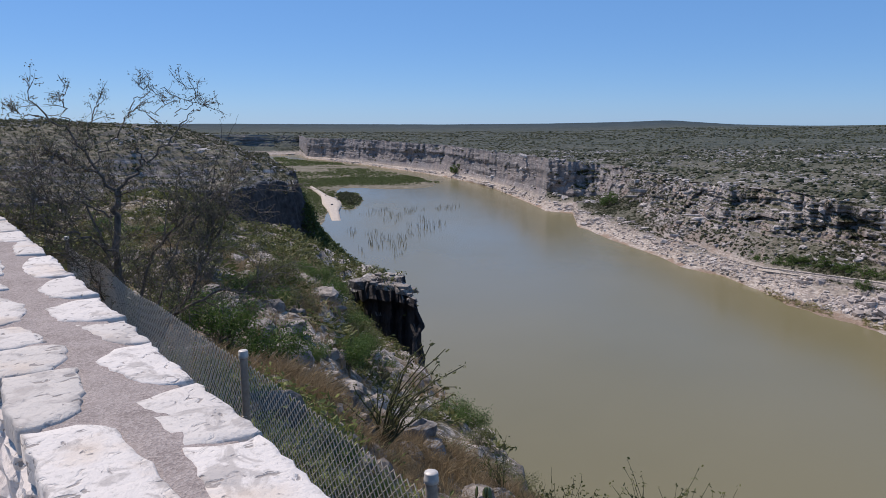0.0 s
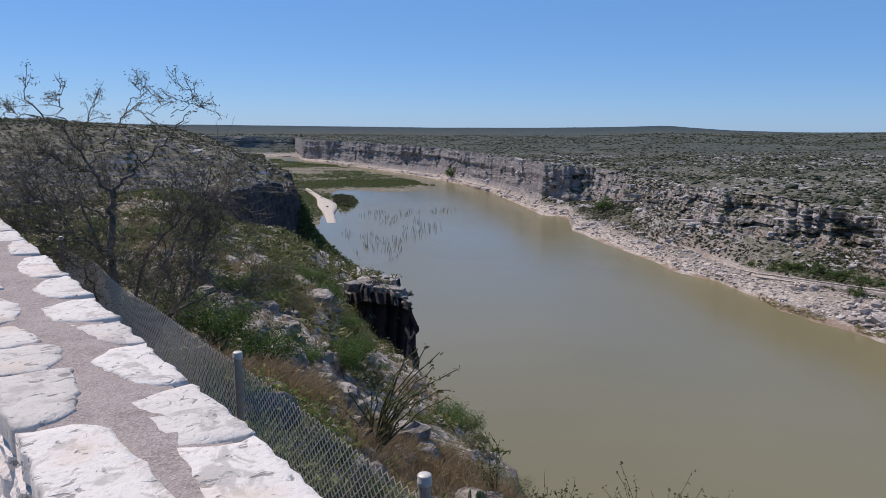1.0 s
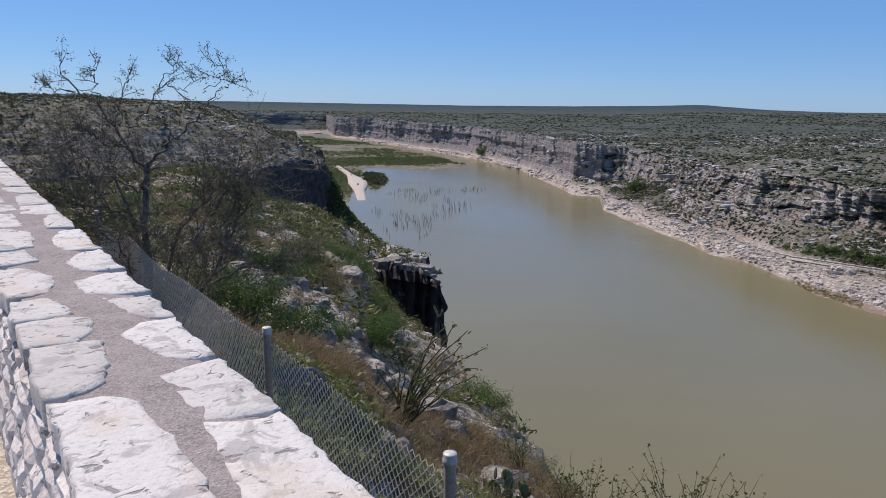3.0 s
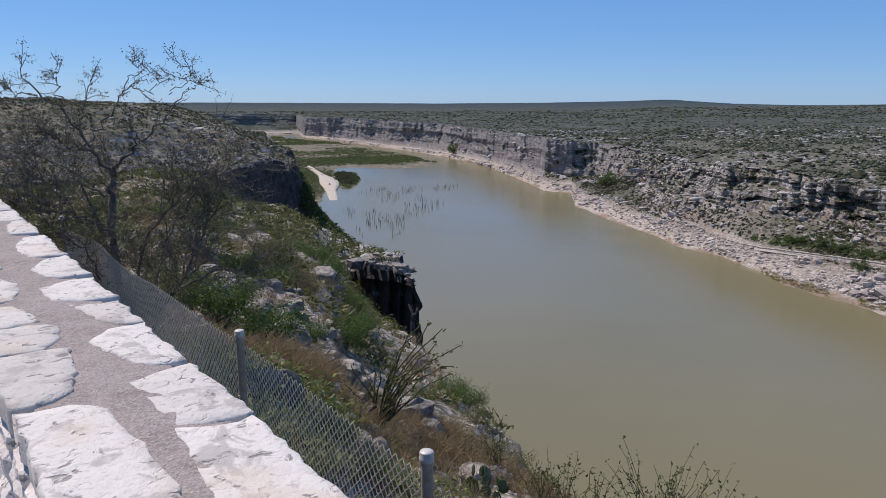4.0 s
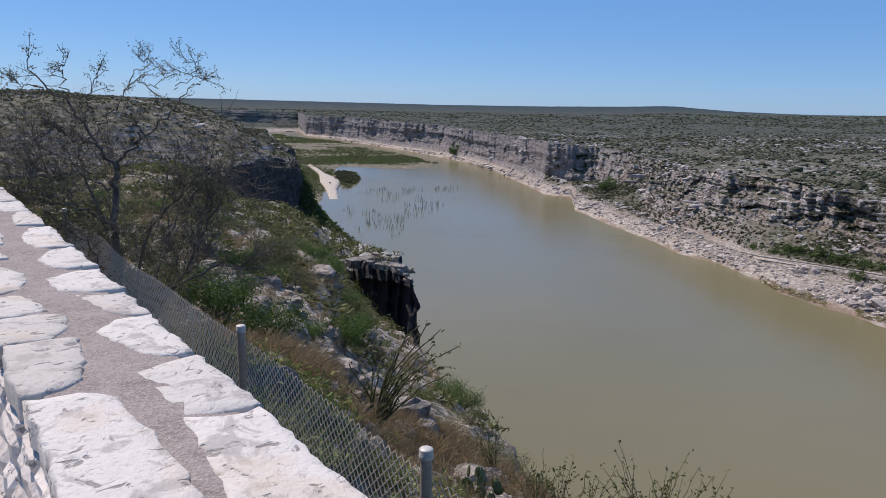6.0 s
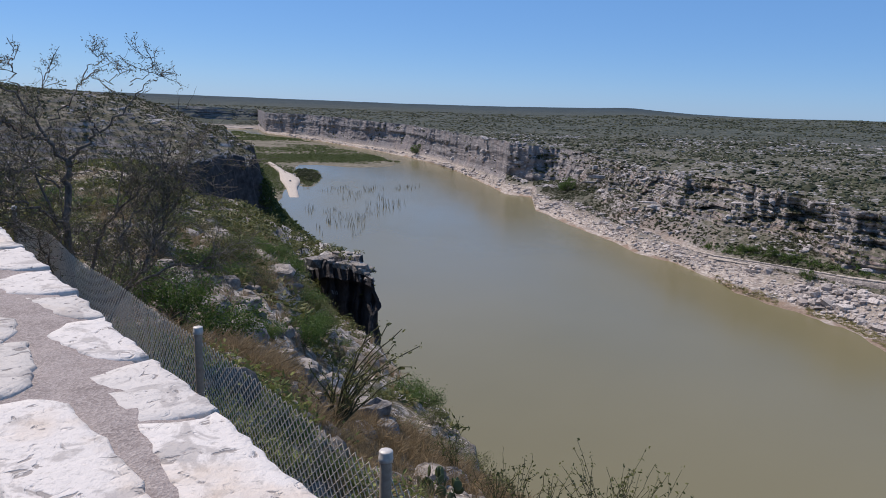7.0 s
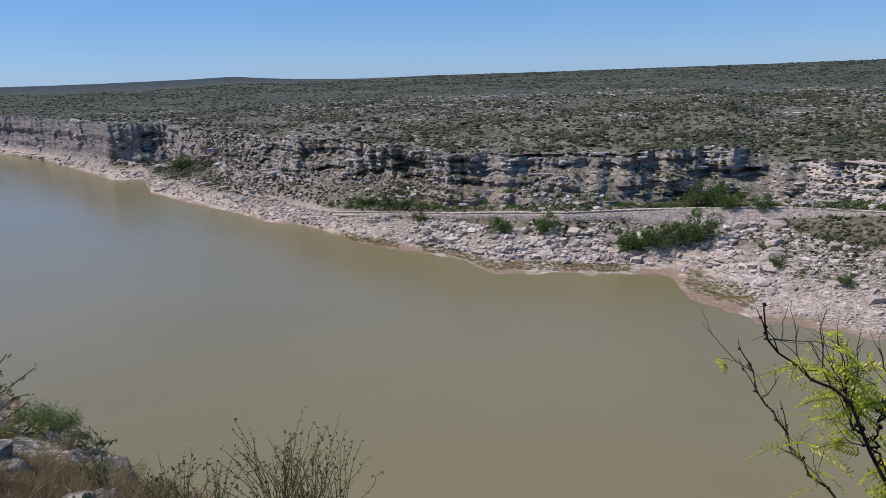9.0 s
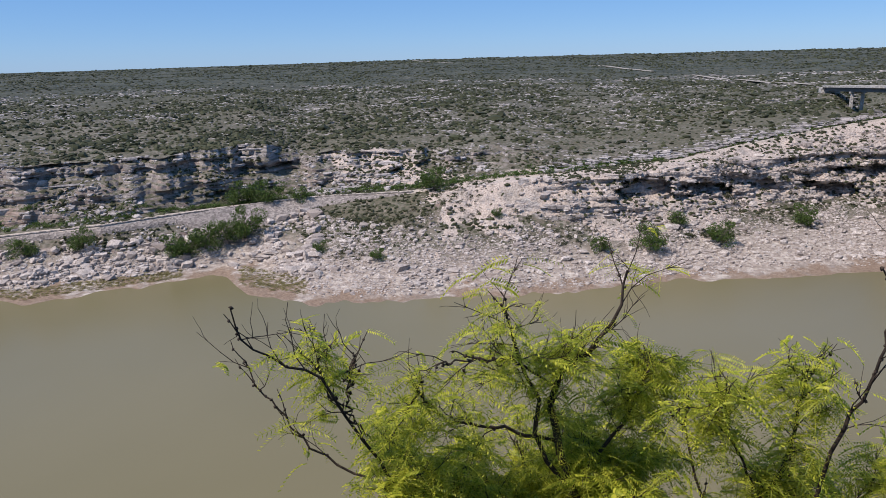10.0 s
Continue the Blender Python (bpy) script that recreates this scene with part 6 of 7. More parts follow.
def build_mesquite():
    """A leafy mesquite that stands just below the terrace; its crown comes into view at the end of the turn."""
    x, y = 2.72, 0.22
    base = np.array([x, y, land_z(x, y) - 0.05])
    tree = thing("mesquite_tree", "young mesquite with feathery yellow-green leaves and dark crooked branches", "tree", "", base)
    g = Limbs(61)
    main = []

    def grow(points, r0, r1, fronds):
        main.append((g.limb([np.array(p) - base for p in points], r0 * 0.62, r1 * 0.75, 20, 0.006), fronds))

    grow([(2.74, 0.22, float(base[2])), (2.70, 0.20, -1.0), (2.68, 0.21, -0.26), (2.66, 0.23, 0.04), (2.63, 0.30, 0.29), (2.61, 0.32, 0.50), (2.61, 0.25, 0.62), (2.61, 0.16, 0.70), (2.61, 0.09, 0.85), (2.60, 0.07, 0.98)], 0.040, 0.004, 1.0)
    grow([(2.67, 0.23, 0.03), (2.60, 0.35, 0.25), (2.56, 0.37, 0.50), (2.51, 0.41, 0.64), (2.46, 0.43, 0.79), (2.41, 0.45, 0.88)], 0.018, 0.004, 1.0)
    grow([(2.68, 0.24, -0.5), (2.55, 0.51, -0.20), (2.42, 0.74, -0.02), (2.32, 0.85, 0.19), (2.23, 0.93, 0.43), (2.14, 0.99, 0.65), (2.03, 1.07, 0.74), (1.94, 1.12, 0.84), (1.88, 1.13, 0.97)], 0.015, 0.003, 0.12)
    grow([(2.45, 0.80, -0.05), (2.46, 1.00, 0.08), (2.39, 1.21, 0.20), (2.35, 1.32, 0.37), (2.33, 1.40, 0.46), (2.32, 1.46, 0.57)], 0.009, 0.003, 0.20)
    grow([(2.24, 0.94, 0.45), (2.22, 0.95, 0.56), (2.21, 0.91, 0.73)], 0.006, 0.0025, 0.05)
    grow([(2.30, 0.92, 0.37), (2.23, 1.02, 0.54), (2.19, 1.04, 0.69)], 0.006, 0.0025, 0.8)
    grow([(2.66, 0.31, 0.27), (2.56, 0.47, 0.34), (2.45, 0.65, 0.40), (2.37, 0.71, 0.50), (2.30, 0.73, 0.60)], 0.012, 0.003, 0.8)
    grow([(2.59, 0.31, 0.53), (2.47, 0.44, 0.66), (2.38, 0.56, 0.68), (2.29, 0.64, 0.69)], 0.009, 0.003, 0.35)
    grow([(2.67, 0.25, 0.06), (2.76, 0.11, 0.30), (2.83, 0.04, 0.44), (2.90, 0.01, 0.58)], 0.014, 0.004, 1.0)
    grow([(2.69, 0.20, -0.6), (2.73, -0.14, -0.20), (2.75, -0.40, 0.13), (2.76, -0.49, 0.32), (2.78, -0.51, 0.53), (2.80, -0.54, 0.63)], 0.018, 0.004, 1.0)
    grow([(2.76, -0.40, 0.13), (2.69, -0.31, 0.37), (2.61, -0.26, 0.57)], 0.009, 0.003, 0.9)
    grow([(2.72, -0.10, -0.5), (2.70, -0.52, 0.01), (2.67, -0.61, 0.44), (2.64, -0.67, 0.63), (2.61, -0.69, 0.79), (2.59, -0.70, 0.94), (2.58, -0.66, 1.06)], 0.014, 0.003, 0.25)
    grow([(2.72, -0.05, -0.4), (2.81, -0.24, -0.12), (2.86, -0.15, 0.25), (2.91, -0.14, 0.44)], 0.012, 0.003, 0.6)
    fill = np.random.default_rng(64)
    for i in range(25):
        ang = fill.uniform(-1.25, 1.0)
        tip = np.array([2.72 + fill.uniform(-0.45, 0.5) - 0.25 * max(ang, 0), 0.22 + 0.95 * ang * fill.uniform(0.6, 1.0), fill.uniform(-0.15, 0.32)])
        low = np.array([2.70, 0.21, fill.uniform(-0.9, -0.3)])
        grow([low, low * 0.45 + tip * 0.55 + [0, 0, -0.08], tip], 0.009, 0.003, 1.0)
    part("trunk", tubes(g.limbs[:1], 9), MAT_DARKBARK, tree)
    for l in g.limbs[1:]:
        part("branch", tubes([l], 6), MAT_DARKBARK, tree)
    rng = g.rng
    spots, spikes = [], []
    for p, amount in main:
        g.tips = []
        g.sprout(p, int(3 + 11 * amount), 0.22, 0.0025, 1, 0.75, 0.02, 0.35)
        tips = np.array(g.tips)
        bare = 1 - 0.8 * smooth(tips[:, 2] + base[2], 0.55, 0.85)
        spots.append(tips[rng.random(len(tips)) < 0.85 * amount * bare])
        # bare spikes
        g.tips = []
        g.sprout(p, 3, 0.15, 0.0032, 0, 0.40, 0.35, 0.5)
        spikes.append(np.array(g.tips))
        low = p[int(len(p) * 0.45):]
        spots.append(low[rng.random(len(low)) < amount * 0.6])
    # knobs where leaves have dropped
    knobs = []
    for p, amount in main:
        for q in p[6:]:
            if rng.random() < 0.9:
                knobs.append(q + rng.normal(0, 0.004, 3))
    knobs += [q + rng.normal(0, 0.003, 3) for q in np.concatenate(spikes)[::2]]
    kv, kf = stamped(*ico(1, 5, 0.3), np.array(knobs), rng.uniform(0.004, 0.0075, len(knobs)), rng.uniform(0, 6, len(knobs)), None, 8, 0.0, 0.3)
    tagged(part("leaf_scar_mass", array_mesh("leaf_scars", kv, kf, True), MAT_DARKBARK, tree, "dark knobs along the bare twigs"), kind="stuff")
    part("twig_mass", tubes(g.twigs, 3), MAT_DARKBARK, tree)
    at = np.concatenate(spots)
    at = at[rng.random(len(at)) < 0.62]
    at = np.repeat(at, 2, axis=0) + rng.normal(0, 0.014, (len(at) * 2, 3))
    start = 0
    verts, faces = [], []
    which = rng.integers(0, 4, len(at))
    for i in range(4):
        m = which == i
        n = int(m.sum())
        v, f = stamped(*frond(70 + i, 11 + i // 2), at[m], rng.uniform(0.6, 1.1, n), rng.uniform(0, 6.28, n), np.stack([np.ones(n), np.ones(n), rng.uniform(0.4, 1.5, n)], -1), 90 + i, 0.55)
        verts.append(v)
        faces.append(f + start)
        start += len(v)
    part("foliage", array_mesh("leaves", np.concatenate(verts), np.concatenate(faces)), MAT_FROND, tree, "feathery yellow-green mesquite leaves")


build_mesquite()

# ---- the far bank: old road, embankment, trees ----
def far_grid_at(az):
    """The far bank's section at an azimuth: metres out and up, row by row."""
    g = FAR
    col_az = np.degrees(np.arctan2(g[RIM_ROW, :, 0], g[RIM_ROW, :, 1]))
    i = int(np.argmin(np.abs(col_az - az)))
    return np.hypot(g[:, i, 0], g[:, i, 1]), g[:, i, 2]


def far_z(az, r):
    rr, zz = far_grid_at(az)
    o = np.argsort(rr, kind="stable")
    return float(np.interp(r, rr[o], zz[o]))


def far_at_angle(az, el, first=0):
    """Where a ray from the overlook, el degrees up, meets the far plateau."""
    rr, zz = far_grid_at(az)
    e = np.degrees(np.arctan2(zz - EYE_Z, rr))[RIM_ROW:]
    k = int(np.argmax(e >= el)) if (e >= el).any() else int(np.argmax(e))
    r = float(rr[RIM_ROW + k])
    x, y = by_angle(az, r)
    return Vector((x, y, float(zz[RIM_ROW + k])))


def ribbon(name, rows, material, label, category, lift=0.35):
    """A strip of ground from rows of points across it."""
    v = np.array([[(p[0], p[1], p[2] + lift) for p in row] for row in rows])
    n, m = v.shape[:2]
    ob = new(name, array_mesh(name, v.reshape(-1, 3), grid_faces(n, m), True))
    ob.data.materials.append(material)
    return tagged(ob, label, category, kind="structure")


def build_old_road():
    rows, banks = [], []
    for az in np.arange(19.5, 101, 0.25):
        r, z = (float(q) for q in at_az(ROAD, az))
        z += 0.25
        w = float(1 - 0.45 * smooth(az, 64, 70))
        low = float(-0.3 * smooth(az, 64, 70))
        rows.append([(*by_angle(az, r + d * w), z + h + low) for d, h in ((3.6, -0.9), (2.4, 0.05), (0, 0.1), (-2.2, 0.05), (-2.6, 0.0), (-3.4, -1.5))])
        if 21 < az < 65.6:
            rb, zb = (float(q) for q in at_az(BLUFF_TOP, az))
            tail = float(np.interp(az, [21, 40, 47.5, 50.5, 54, 58, 62, 65.4], [0.15, 0.18, 0.25, 1.0, 1.0, 0.62, 0.3, 0.03]))
            banks.append([(*by_angle(az, r - 2.5 + (rb - 1.5 - r + 2.5) * k * tail), z - 0.1 + (zb - 0.6 - z) * k * tail + 0.2 * float(vnoise(az * 3, k * 4, 0, 3)) - 0.55 * (1 - tail) - (1.5 if k == 1.0 else 0)) for k in (0, 0.15, 0.35, 0.6, 0.85, 1.0)])
    ribbon("road", rows, MAT_TRACK, "old pale gravel road cut along the far bank", "road", 0.15)
    ribbon("road_embankment", banks, MAT_EMBANK, "grey stone-pitched embankment below the old road", "embankment", 0.55)
    # a low kerb of stones along the outer side of the road
    kerb = []
    for az in np.arange(19.5, 66, 0.25):
        r, z = (float(q) for q in at_az(ROAD, az))
        kerb.append((*by_angle(az, r - 2.4), z + 0.55 + 0.12 * math.sin(az * 9)))
    t = thing("road_kerb", "low stone kerb along the old road", "kerb", kind="structure")
    part("kerb_stones", tubes([(kerb, 0.42, 0.42)], 4), MAT_EMBANK, t)


build_old_road()


def tree_template(name, label, seed, at, group, leaves=2600, leaf=0.12, material=None, size=1.0):
    """A broad low tree: short trunk, limbs, and an uneven crown of leaf clumps."""
    rng = np.random.default_rng(seed)
    t = thing(name, label, "tree", group, at)
    part("trunk", tubes([(curved([[0, 0, -0.4], [0.1, 0.05, 0.8], [0.0, 0.1, 1.7]], 7), 0.22, 0.13)], 7), MAT_BARK, t)
    lobes = []
    for i in range(11):
        a, o = i * 2.4 + rng.uniform(-.3, .3), rng.uniform(0.5, 2.2)
        c = np.array([math.cos(a) * o, math.sin(a) * o, rng.uniform(1.1, 3.4) - 0.35 * o])
        lobes.append((c, rng.uniform(0.7, 1.25)))
        part("limb", tubes([(curved([[0, 0, 1.0], c * [0.5, 0.5, 0.7], c], 6), 0.09, 0.03)], 5), MAT_BARK, t)
    pick = rng.integers(0, len(lobes), leaves)
    cen = np.array([l[0] for l in lobes])[pick]
    rad = np.array([l[1] for l in lobes])[pick][:, None]
    d = rng.normal(size=(leaves, 3))
    d /= np.linalg.norm(d, axis=1, keepdims=True)
    c = cen + d * rad * rng.uniform(0.55, 1.05, (leaves, 1)) * [1, 1, 0.75]
    c[:, 2] = np.maximum(c[:, 2], 0.15)
    a, b = rng.normal(size=(2, leaves, 3))
    a *= leaf / np.linalg.norm(a, axis=1, keepdims=True)
    b *= leaf * 0.7 / np.linalg.norm(b, axis=1, keepdims=True)
    v = np.stack([c - a, c - b, c + a, c + b], 1).reshape(-1, 3)
    part("crown", array_mesh("crown", v, np.arange(4 * leaves).reshape(-1, 4)), material or MAT_BUSH, t)
    return t


def build_far_trees():
    rng = random.Random(21)
    # az, el of the crown's middle, metres out, scale
    spots = [(37.2, -11.8, 350, 1.4), (30.8, -11.2, 372, 0.85), (40.9, -11.75, 341, 1.4), (47.0, -12.9, 325, 1.5), (49.5, -12.5, 330, 1.75), (52.4, -11.9, 335, 1.9), (48.3, -12.9, 326, 1.4), (51.0, -12.3, 331, 1.5),
             (54.4, -9.5, 384, 1.7), (52.2, -9.5, 380, 1.5), (53.3, -9.5, 383, 1.4), (56.9, -9.8, 378, 1.2), (12.9, -5.85, 622, 1.9), (58.2, -14.0, 300, 0.8), (62.7, -14.7, 296, 0.8), (80.7, -14.2, 305, 1.0),
             (84.4, -13.6, 318, 1.6), (89.7, -13.0, 345, 1.5), (67.5, -9.1, 366, 1.6), (1.0, -3.6, 1172, 2.4), (27.0, -9.6, 419, 0.7), (28.2, -9.6, 413, 0.8), (26.2, -9.6, 424, 0.65), (29.5, -9.9, 405, 0.7), (95.0, -11.2, 390, 1.4), (72.5, -11.6, 325, 0.7), (86.5, -12.0, 345, 1.0)]
    first = None
    for az, el, r, k in spots:
        k *= 1.8
        # the stretch of bank where the crown's middle stands at that angle
        tries = [(abs(far_z(az, q) + 1.8 * k - EYE_Z - q * math.tan(radians(el))), q) for q in np.linspace(r - 30, r + 30, 31)]
        r = min(tries)[1]
        x, y = by_angle(az, r)
        z = far_z(az, r) - 0.2
        if first is None:
            first = tree_template("tree", "round dark-green tree on the rocky far bank", 210, (x, y, z), "trees on the far bank")
            first.scale = (k, k, k)
        else:
            c = copy_thing(first, pose(x, y, z, 0, 0, rng.uniform(0, 360)))
            c.scale = (k * rng.uniform(0.9, 1.15), k, k * rng.uniform(1.0, 1.25))


build_far_trees()


def build_roadside_brush():
    rng = np.random.default_rng(88)
    p = []
    for az in np.concatenate([rng.uniform(23, 62, 420), rng.uniform(62, 101, 620)]):
        r, z = at_az(ROAD, az)
        rr = float(r) + 4.5 + abs(rng.normal(0, 4))
        p.append((*by_angle(az, rr), max(far_z(az, rr), float(z)) - 0.1))
    s = rng.uniform(1.0, 2.5, len(p))
    stuff("roadside_brush", spread(np.array(p), s, [leaf_clump(50, 300 + q, 0.24) for q in range(4)], 89, (0.7, 1.1)), MAT_BUSH, "dark green brush between the old road and the cliff", "brush")


build_roadside_brush()


# ---- highway and bridge ----
def build_highway():
    for path, w in (([(66.0, -0.02), (67.2, -0.12), (69.2, -0.30)], 5), ([(79.3, -0.66), (81, -0.82), (82.5, -1.02), (84.2, -1.22)], 5), ([(86.6, -1.58), (88.5, -1.8), (91.3, -2.08), (93.3, -2.2), (95.1, -2.33)], 4)):
        az = np.linspace(path[0][0], path[-1][0], 40)
        el = np.interp(az, [q[0] for q in path], [q[1] for q in path])
        mids = [far_at_angle(a, e) for a, e in zip(az, el)]
        ker = np.ones(9) / 9
        co = np.array(mids)
        co = np.stack([np.convolve(np.pad(co[:, i], 4, mode='edge'), ker, 'valid') for i in range(3)], 1)
        t = np.gradient(co, axis=0)
        side = np.stack([t[:, 1], -t[:, 0], 0 * t[:, 0]], 1)
        side /= np.linalg.norm(side, axis=1, keepdims=True) + 1e-9
        rows = [[c - q * w, c - q * w * 0.5 + [0, 0, 0.3], c + q * w * 0.5 + [0, 0, 0.3], c + q * w] for c, q in zip(co, side)]
        ribbon("highway", rows, MAT_HIGHWAY, "pale two-lane highway across the far plateau", "road", 0.3)


build_highway()


def box_mesh(bm, a, b, width, top, bottom):
    """A bar from a to b (level points), width across, between two heights at each end."""
    d = Vector((b[0] - a[0], b[1] - a[1], 0)).normalized()
    q = Vector((-d.y, d.x, 0)) * width / 2
    vs = []
    for p, (t, l) in ((a, (top[0], bottom[0])), (b, (top[1], bottom[1]))):
        for s in (-1, 1):
            for z in (l, t):
                vs.append(bm.verts.new((p[0] + s * q.x, p[1] + s * q.y, z)))
    for f in ((0, 1, 3, 2), (4, 6, 7, 5), (0, 4, 5, 1), (2, 3, 7, 6), (1, 5, 7, 3), (0, 2, 6, 4)):
        bm.faces.new([vs[i] for i in f])


def build_bridge():
    bridge = thing("highway_bridge", "steel girder highway bridge with pale concrete deck and slim piers", "bridge")
    ax, ay = by_angle(95.9, 640)
    bx, by = by_angle(113, 330)
    za, zb = EYE_Z + 640 * math.tan(radians(-2.36)), -13.0

    def along(u):
        return (ax + (bx - ax) * u, ay + (by - ay) * u), za + (zb - za) * u

    def bar(name, u0, u1, width, top, bottom, material, label="", shift=0.0):
        (p, z0), (q, z1) = along(u0), along(u1)
        d = Vector((q[0] - p[0], q[1] - p[1])).normalized()
        off = (-d.y * shift, d.x * shift)
        bm = bmesh.new()
        box_mesh(bm, (p[0] + off[0], p[1] + off[1]), (q[0] + off[0], q[1] + off[1]), width, (z0 + top, z1 + top), (z0 + bottom, z1 + bottom))
        bmesh.ops.recalc_face_normals(bm, faces=bm.faces)
        bmesh.ops.bevel(bm, geom=bm.edges[:], offset=0.06, segments=1, affect='EDGES')
        return part(name, bm, material, bridge, label)

    bar("deck", 0, 1, 12.5, 0.0, -0.55, MAT_CONCRETE, "pale concrete deck")
    for s in (-6.1, 6.1):
        bar("parapet", 0, 1, 0.35, 0.95, 0.003, MAT_CONCRETE, "", s)
    for s in (-4.2, 0.0, 4.2):
        bar("girder", 0.005, 1, 0.5, -0.553, -3.2, MAT_GIRDER, "dark painted steel girder", s)
    for u in (0.17, 0.46, 0.72):
        (p, z) = along(u)
        az = math.degrees(math.atan2(p[0], p[1]))
        ground = far_z(az, math.hypot(*p)) if u < 0.4 else WATER_Z
        for s in (-3.4, 3.4):
            d = Vector((bx - ax, by - ay)).normalized()
            c = (p[0] - d.y * s, p[1] + d.x * s)
            bm = bmesh.new()
            box_mesh(bm, (c[0] - d.x, c[1] - d.y), (c[0] + d.x, c[1] + d.y), 1.9, (z - 4.4, z - 4.4), (ground - 3, ground - 3))
            bmesh.ops.recalc_face_normals(bm, faces=bm.faces)
            bmesh.ops.bevel(bm, geom=bm.edges[:], offset=0.15, segments=2, affect='EDGES')
            part("pier", bm, MAT_CONCRETE, bridge)
        bar("pier_cap", u - 0.003, u + 0.003, 10.5, -3.203, -4.4, MAT_CONCRETE)
    bm = bmesh.new()
    (p, z) = along(0)
    d = Vector((bx - ax, by - ay)).normalized()
    box_mesh(bm, (p[0] - d.x * 7, p[1] - d.y * 7), p, 13.5, (z - 0.56, z - 0.56), (z - 14, z - 14))
    part("abutment", bm, MAT_CONCRETE, bridge)


build_bridge()


# ---- the upper river: silt flats, marsh, island, boat ramp, drowned stems ----
def build_flats():
    az = np.arange(-13.0, 0.4, 0.06)
    r = np.geomspace(560, 1900, 160)
    a, rr = np.meshgrid(az, r)
    x, y = rr * np.sin(np.radians(a)), rr * np.cos(np.radians(a))
    near = np.interp(a, [-13, -9.6, -9.1, -8.3, -8, -5.5, -2, -0.8, 0.4], [560, 600, 700, 940, 1010, 985, 965, 985, 1150])
    far = np.interp(a, [-13, -8, -4, -1.2, 0.4], [1850, 1560, 1270, 1080, 1060])
    edge = np.minimum(rr - near, far - rr) / 60 + 0.9 * fbm(x / 90, y / 90, 0, 4, 401)
    isle = 1 - np.hypot((a + 7.4) / 0.95, (rr - 815) / 78) + 0.35 * fbm(x / 25, y / 25, 0, 3, 402)
    h = np.clip(edge, -1, 1) * 0.45
    h = np.maximum(h, np.clip(isle, -1, 1) * 3.2)
    g = np.stack([x, y, WATER_Z + 0.05 + h], -1)
    ob = new("silt_flats", array_mesh("silt_flats", g.reshape(-1, 3), grid_faces(*g.shape[:2])[:, ::-1], True))
    ob.data.materials.append(MAT_MUD)
    tagged(ob, "tan silt flats at the head of the reach", "mudflat", kind="structure")

    def wet(mid, nrm):
        green = np.clip(1.2 * patches(mid, 120, 31) + 0.75, 0, 1.5)
        front = np.where(out_of(mid) < 1140, 1.2, 0.35)
        return np.where(mid[..., 2] > WATER_Z + 0.12, 1.0, 0) * green * front
    p, _ = scatter(g, 13000, wet, 31)
    rng = np.random.default_rng(31)
    low = p[:, 2] < WATER_Z + 0.62
    s = np.where(low, rng.uniform(1.2, 3.0, len(p)), rng.uniform(1.5, 3.0, len(p)))
    stuff("marsh_grass", spread(p, s, [leaf_clump(26, 500 + q, 0.36) for q in range(4)], 32, (0.35, 0.7)), MAT_MARSH, "green marsh grass on the silt flats", "marsh grass")
    p, _ = scatter(g, 420, lambda m, n: np.where(m[..., 2] > WATER_Z + 0.8, 1.0, 0), 33)
    stuff("island_brush", spread(p, rng.uniform(1.6, 3.6, len(p)), [leaf_clump(40, 520 + q, 0.3) for q in range(4)], 34, (0.6, 1.0)), MAT_SCRUB, "dark brush on a low island", "brush")


build_flats()


def build_shore_moss():
    rng = np.random.default_rng(66)
    p = []
    for lo, hi, k in ((24.5, 29, 240), (31, 47.5, 800), (51.8, 57, 420)):
        for az in rng.uniform(lo, hi, k):
            r0, r1 = float(at_az(SHORE, az)[0]), float(at_az(BLUFF_FOOT, az)[0])
            r = r0 + (r1 - r0) * rng.uniform(0.25, 0.9)
            p.append((*by_angle(az, r), far_z(az, r)))
    p = np.array(p)
    stuff("shore_moss", spread(p, rng.uniform(0.7, 1.7, len(p)), [leaf_clump(24, 700 + q, 0.4) for q in range(3)], 67, (0.05, 0.13)), MAT_MOSS, "yellow-green weed on the damp shore", "weed")


build_shore_moss()


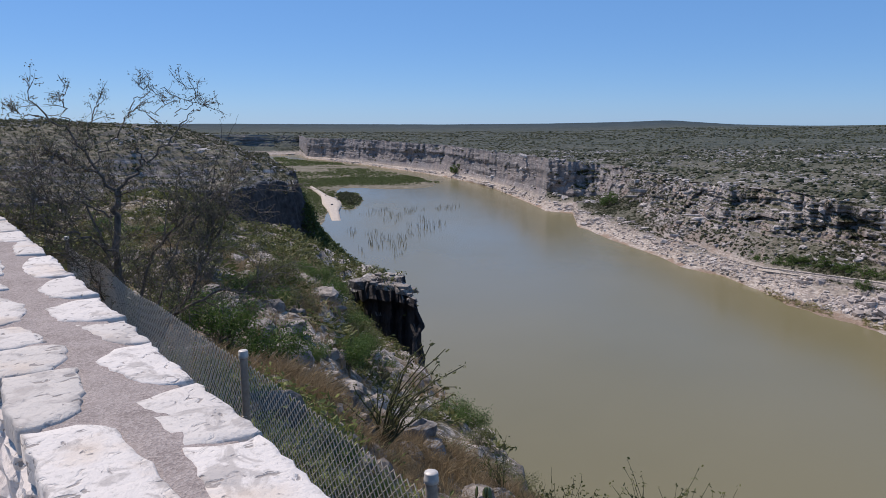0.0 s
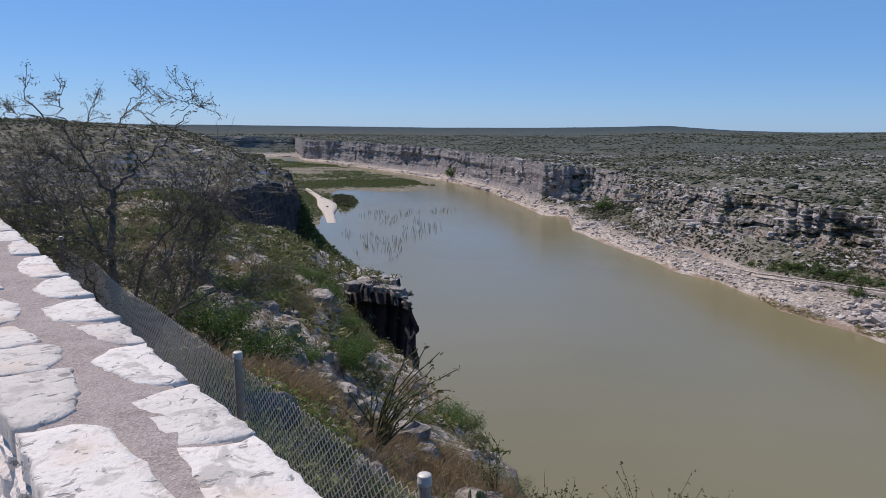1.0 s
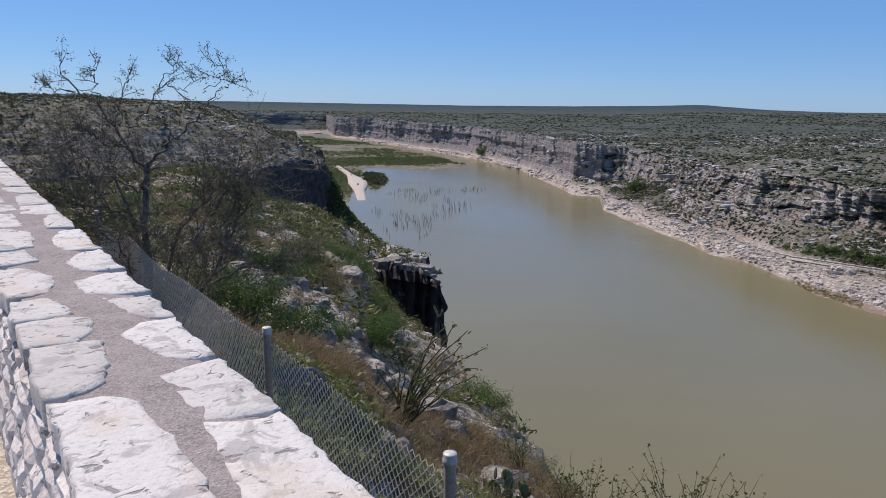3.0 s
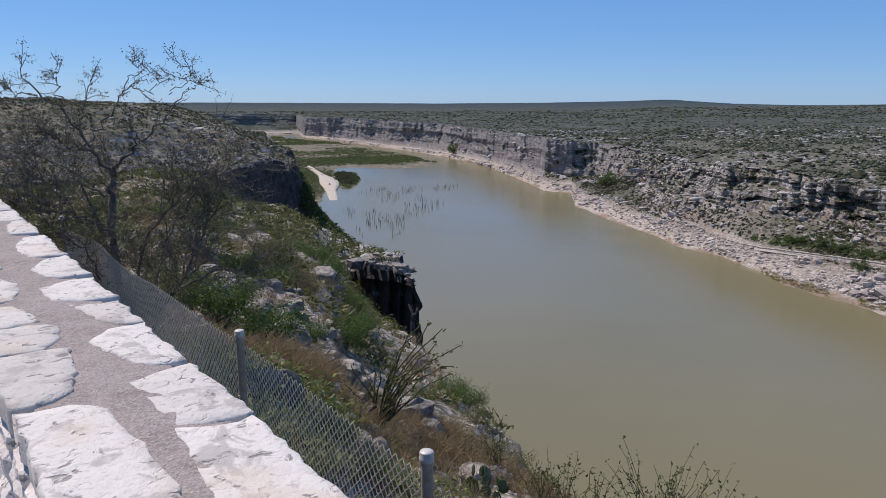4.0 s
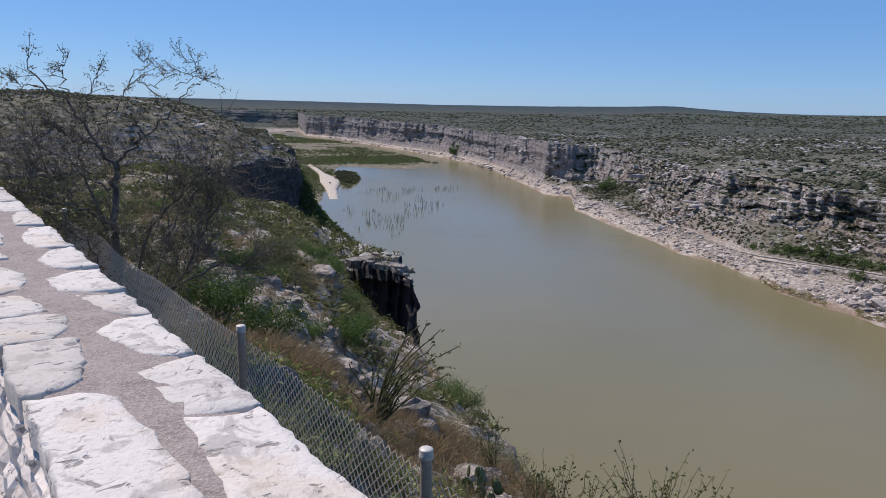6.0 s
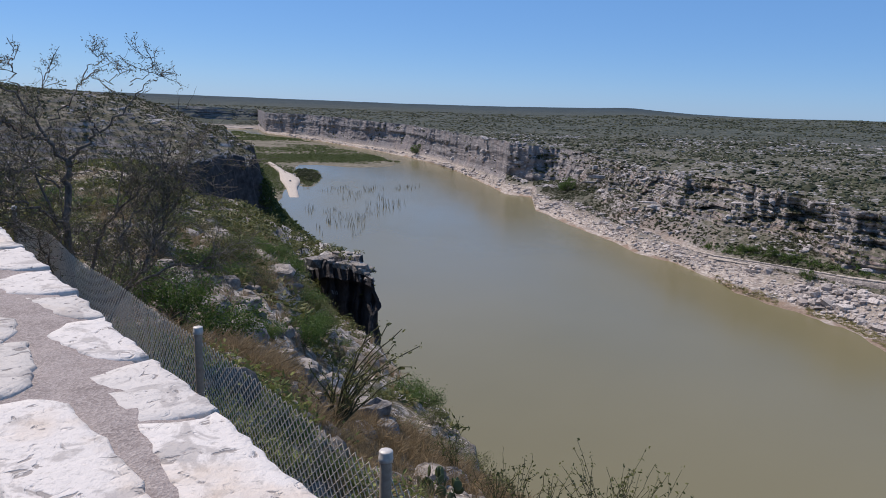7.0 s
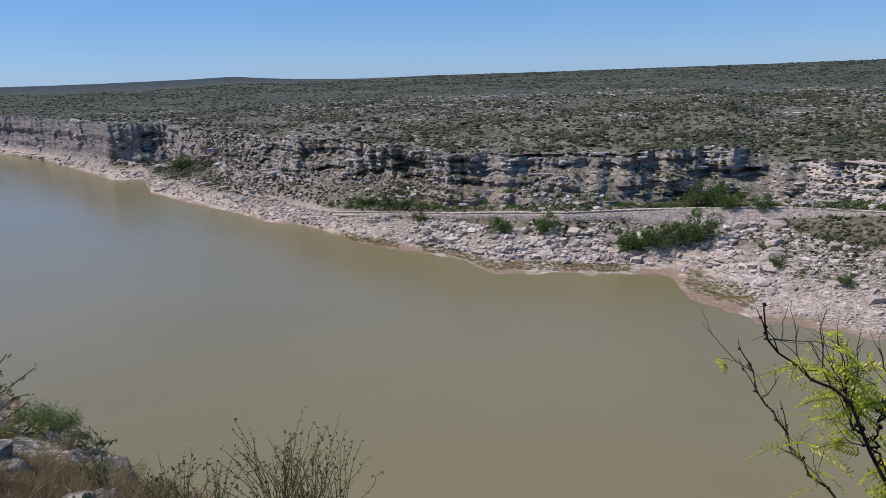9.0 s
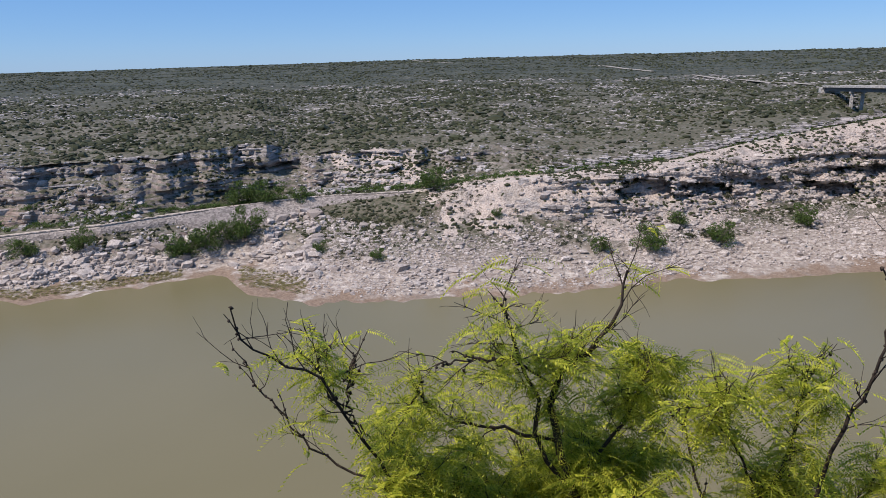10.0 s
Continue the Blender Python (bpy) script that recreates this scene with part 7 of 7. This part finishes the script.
def build_ramp():
    rows = []
    for u in np.linspace(0, 1, 30):
        az = np.interp(u, [0, 0.3, 0.5, 0.62, 0.75, 1], [-8.42, -8.62, -8.72, -8.85, -9.35, -10.3])
        r = np.interp(u, [0, 0.35, 0.7, 1], [640, 720, 830, 960])
        w = np.interp(u, [0, 0.3, 0.5, 0.62, 0.75, 1], [0.70, 0.74, 1.45, 1.25, 0.40, 0.22])
        z = np.interp(u, [0, 0.1, 1], [WATER_Z - 0.3, WATER_Z + 1.0, WATER_Z + 3.5])
        rows.append([(*by_angle(az + k * w, r), z + (-2.5 if abs(k) > 0.5 else 0.0)) for k in (-0.56, -0.5, -0.2, 0.2, 0.5, 0.56)])
    ribbon("boat_ramp", rows, MAT_TRACK, "pale concrete boat ramp running down to the river", "boat ramp", 0.1)
    x, y = by_angle(-8.74, 752)
    car = thing("car", "dark car parked on the pale boat ramp", "car", "", (x, y, WATER_Z + 1.45))
    car.rotation_euler = (0, 0, radians(20))

    def block(name, sx, sy, z0, z1, top, material, parent, shift=0.0):
        bm = bmesh.new()
        lo = [bm.verts.new((sx * a, shift + sy * b, z0)) for a, b in ((-.5, -.5), (.5, -.5), (.5, .5), (-.5, .5))]
        hi = [bm.verts.new((sx * a * top, shift + sy * b * top, z1)) for a, b in ((-.5, -.5), (.5, -.5), (.5, .5), (-.5, .5))]
        bm.faces.new(lo[::-1])
        bm.faces.new(hi)
        for i in range(4):
            bm.faces.new((lo[i], lo[(i + 1) % 4], hi[(i + 1) % 4], hi[i]))
        bmesh.ops.bevel(bm, geom=bm.edges[:], offset=0.09, segments=2, affect='EDGES')
        return part(name, bm, material, parent)

    block("body", 1.85, 4.6, 0.35, 1.0, 0.96, MAT_CARPAINT, car)
    block("cabin", 1.65, 2.6, 1.0, 1.62, 0.8, MAT_GLASS, car, -0.25)
    for sx in (-0.85, 0.85):
        for sy in (-1.4, 1.4):
            bm = bmesh.new()
            bmesh.ops.create_cone(bm, cap_ends=True, segments=16, radius1=0.34, radius2=0.34, depth=0.24, matrix=pose(sx, sy, 0.34, 0, 90, 0))
            part("wheel", bm, MAT_RUBBER, car)


build_ramp()


def build_stems():
    rng = np.random.default_rng(41)
    paths = []
    while len(paths) < 420:
        az, r = rng.uniform(-8.6, 1.5), rng.uniform(455, 760)
        if az > np.interp(r, [455, 520, 600, 760], [-3.4, -2.6, 0.8, 1.5]) or az < np.interp(r, [455, 520, 640, 760], [-6.2, -7.4, -8.2, -7.6]):
            continue
        if vnoise(az * 1.1, r / 40, 0, 9) < (0.15 if r > 560 else -0.15):
            continue
        x, y = by_angle(az, r)
        h = rng.uniform(1.2, 4.0)
        dx, dy = rng.normal(0, 0.3, 2)
        paths.append(([[x, y, WATER_Z - 0.3], [x + dx * 0.4, y + dy * 0.4, WATER_Z + h * 0.5], [x + dx, y + dy, WATER_Z + h]], 0.14, 0.05))
    ob = new("drowned_stems", tubes(paths, 3))
    ob.data.materials.append(MAT_REED)
    tagged(ob, "bare drowned brush stems standing in the shallows", "reeds", kind="stuff")


build_stems()
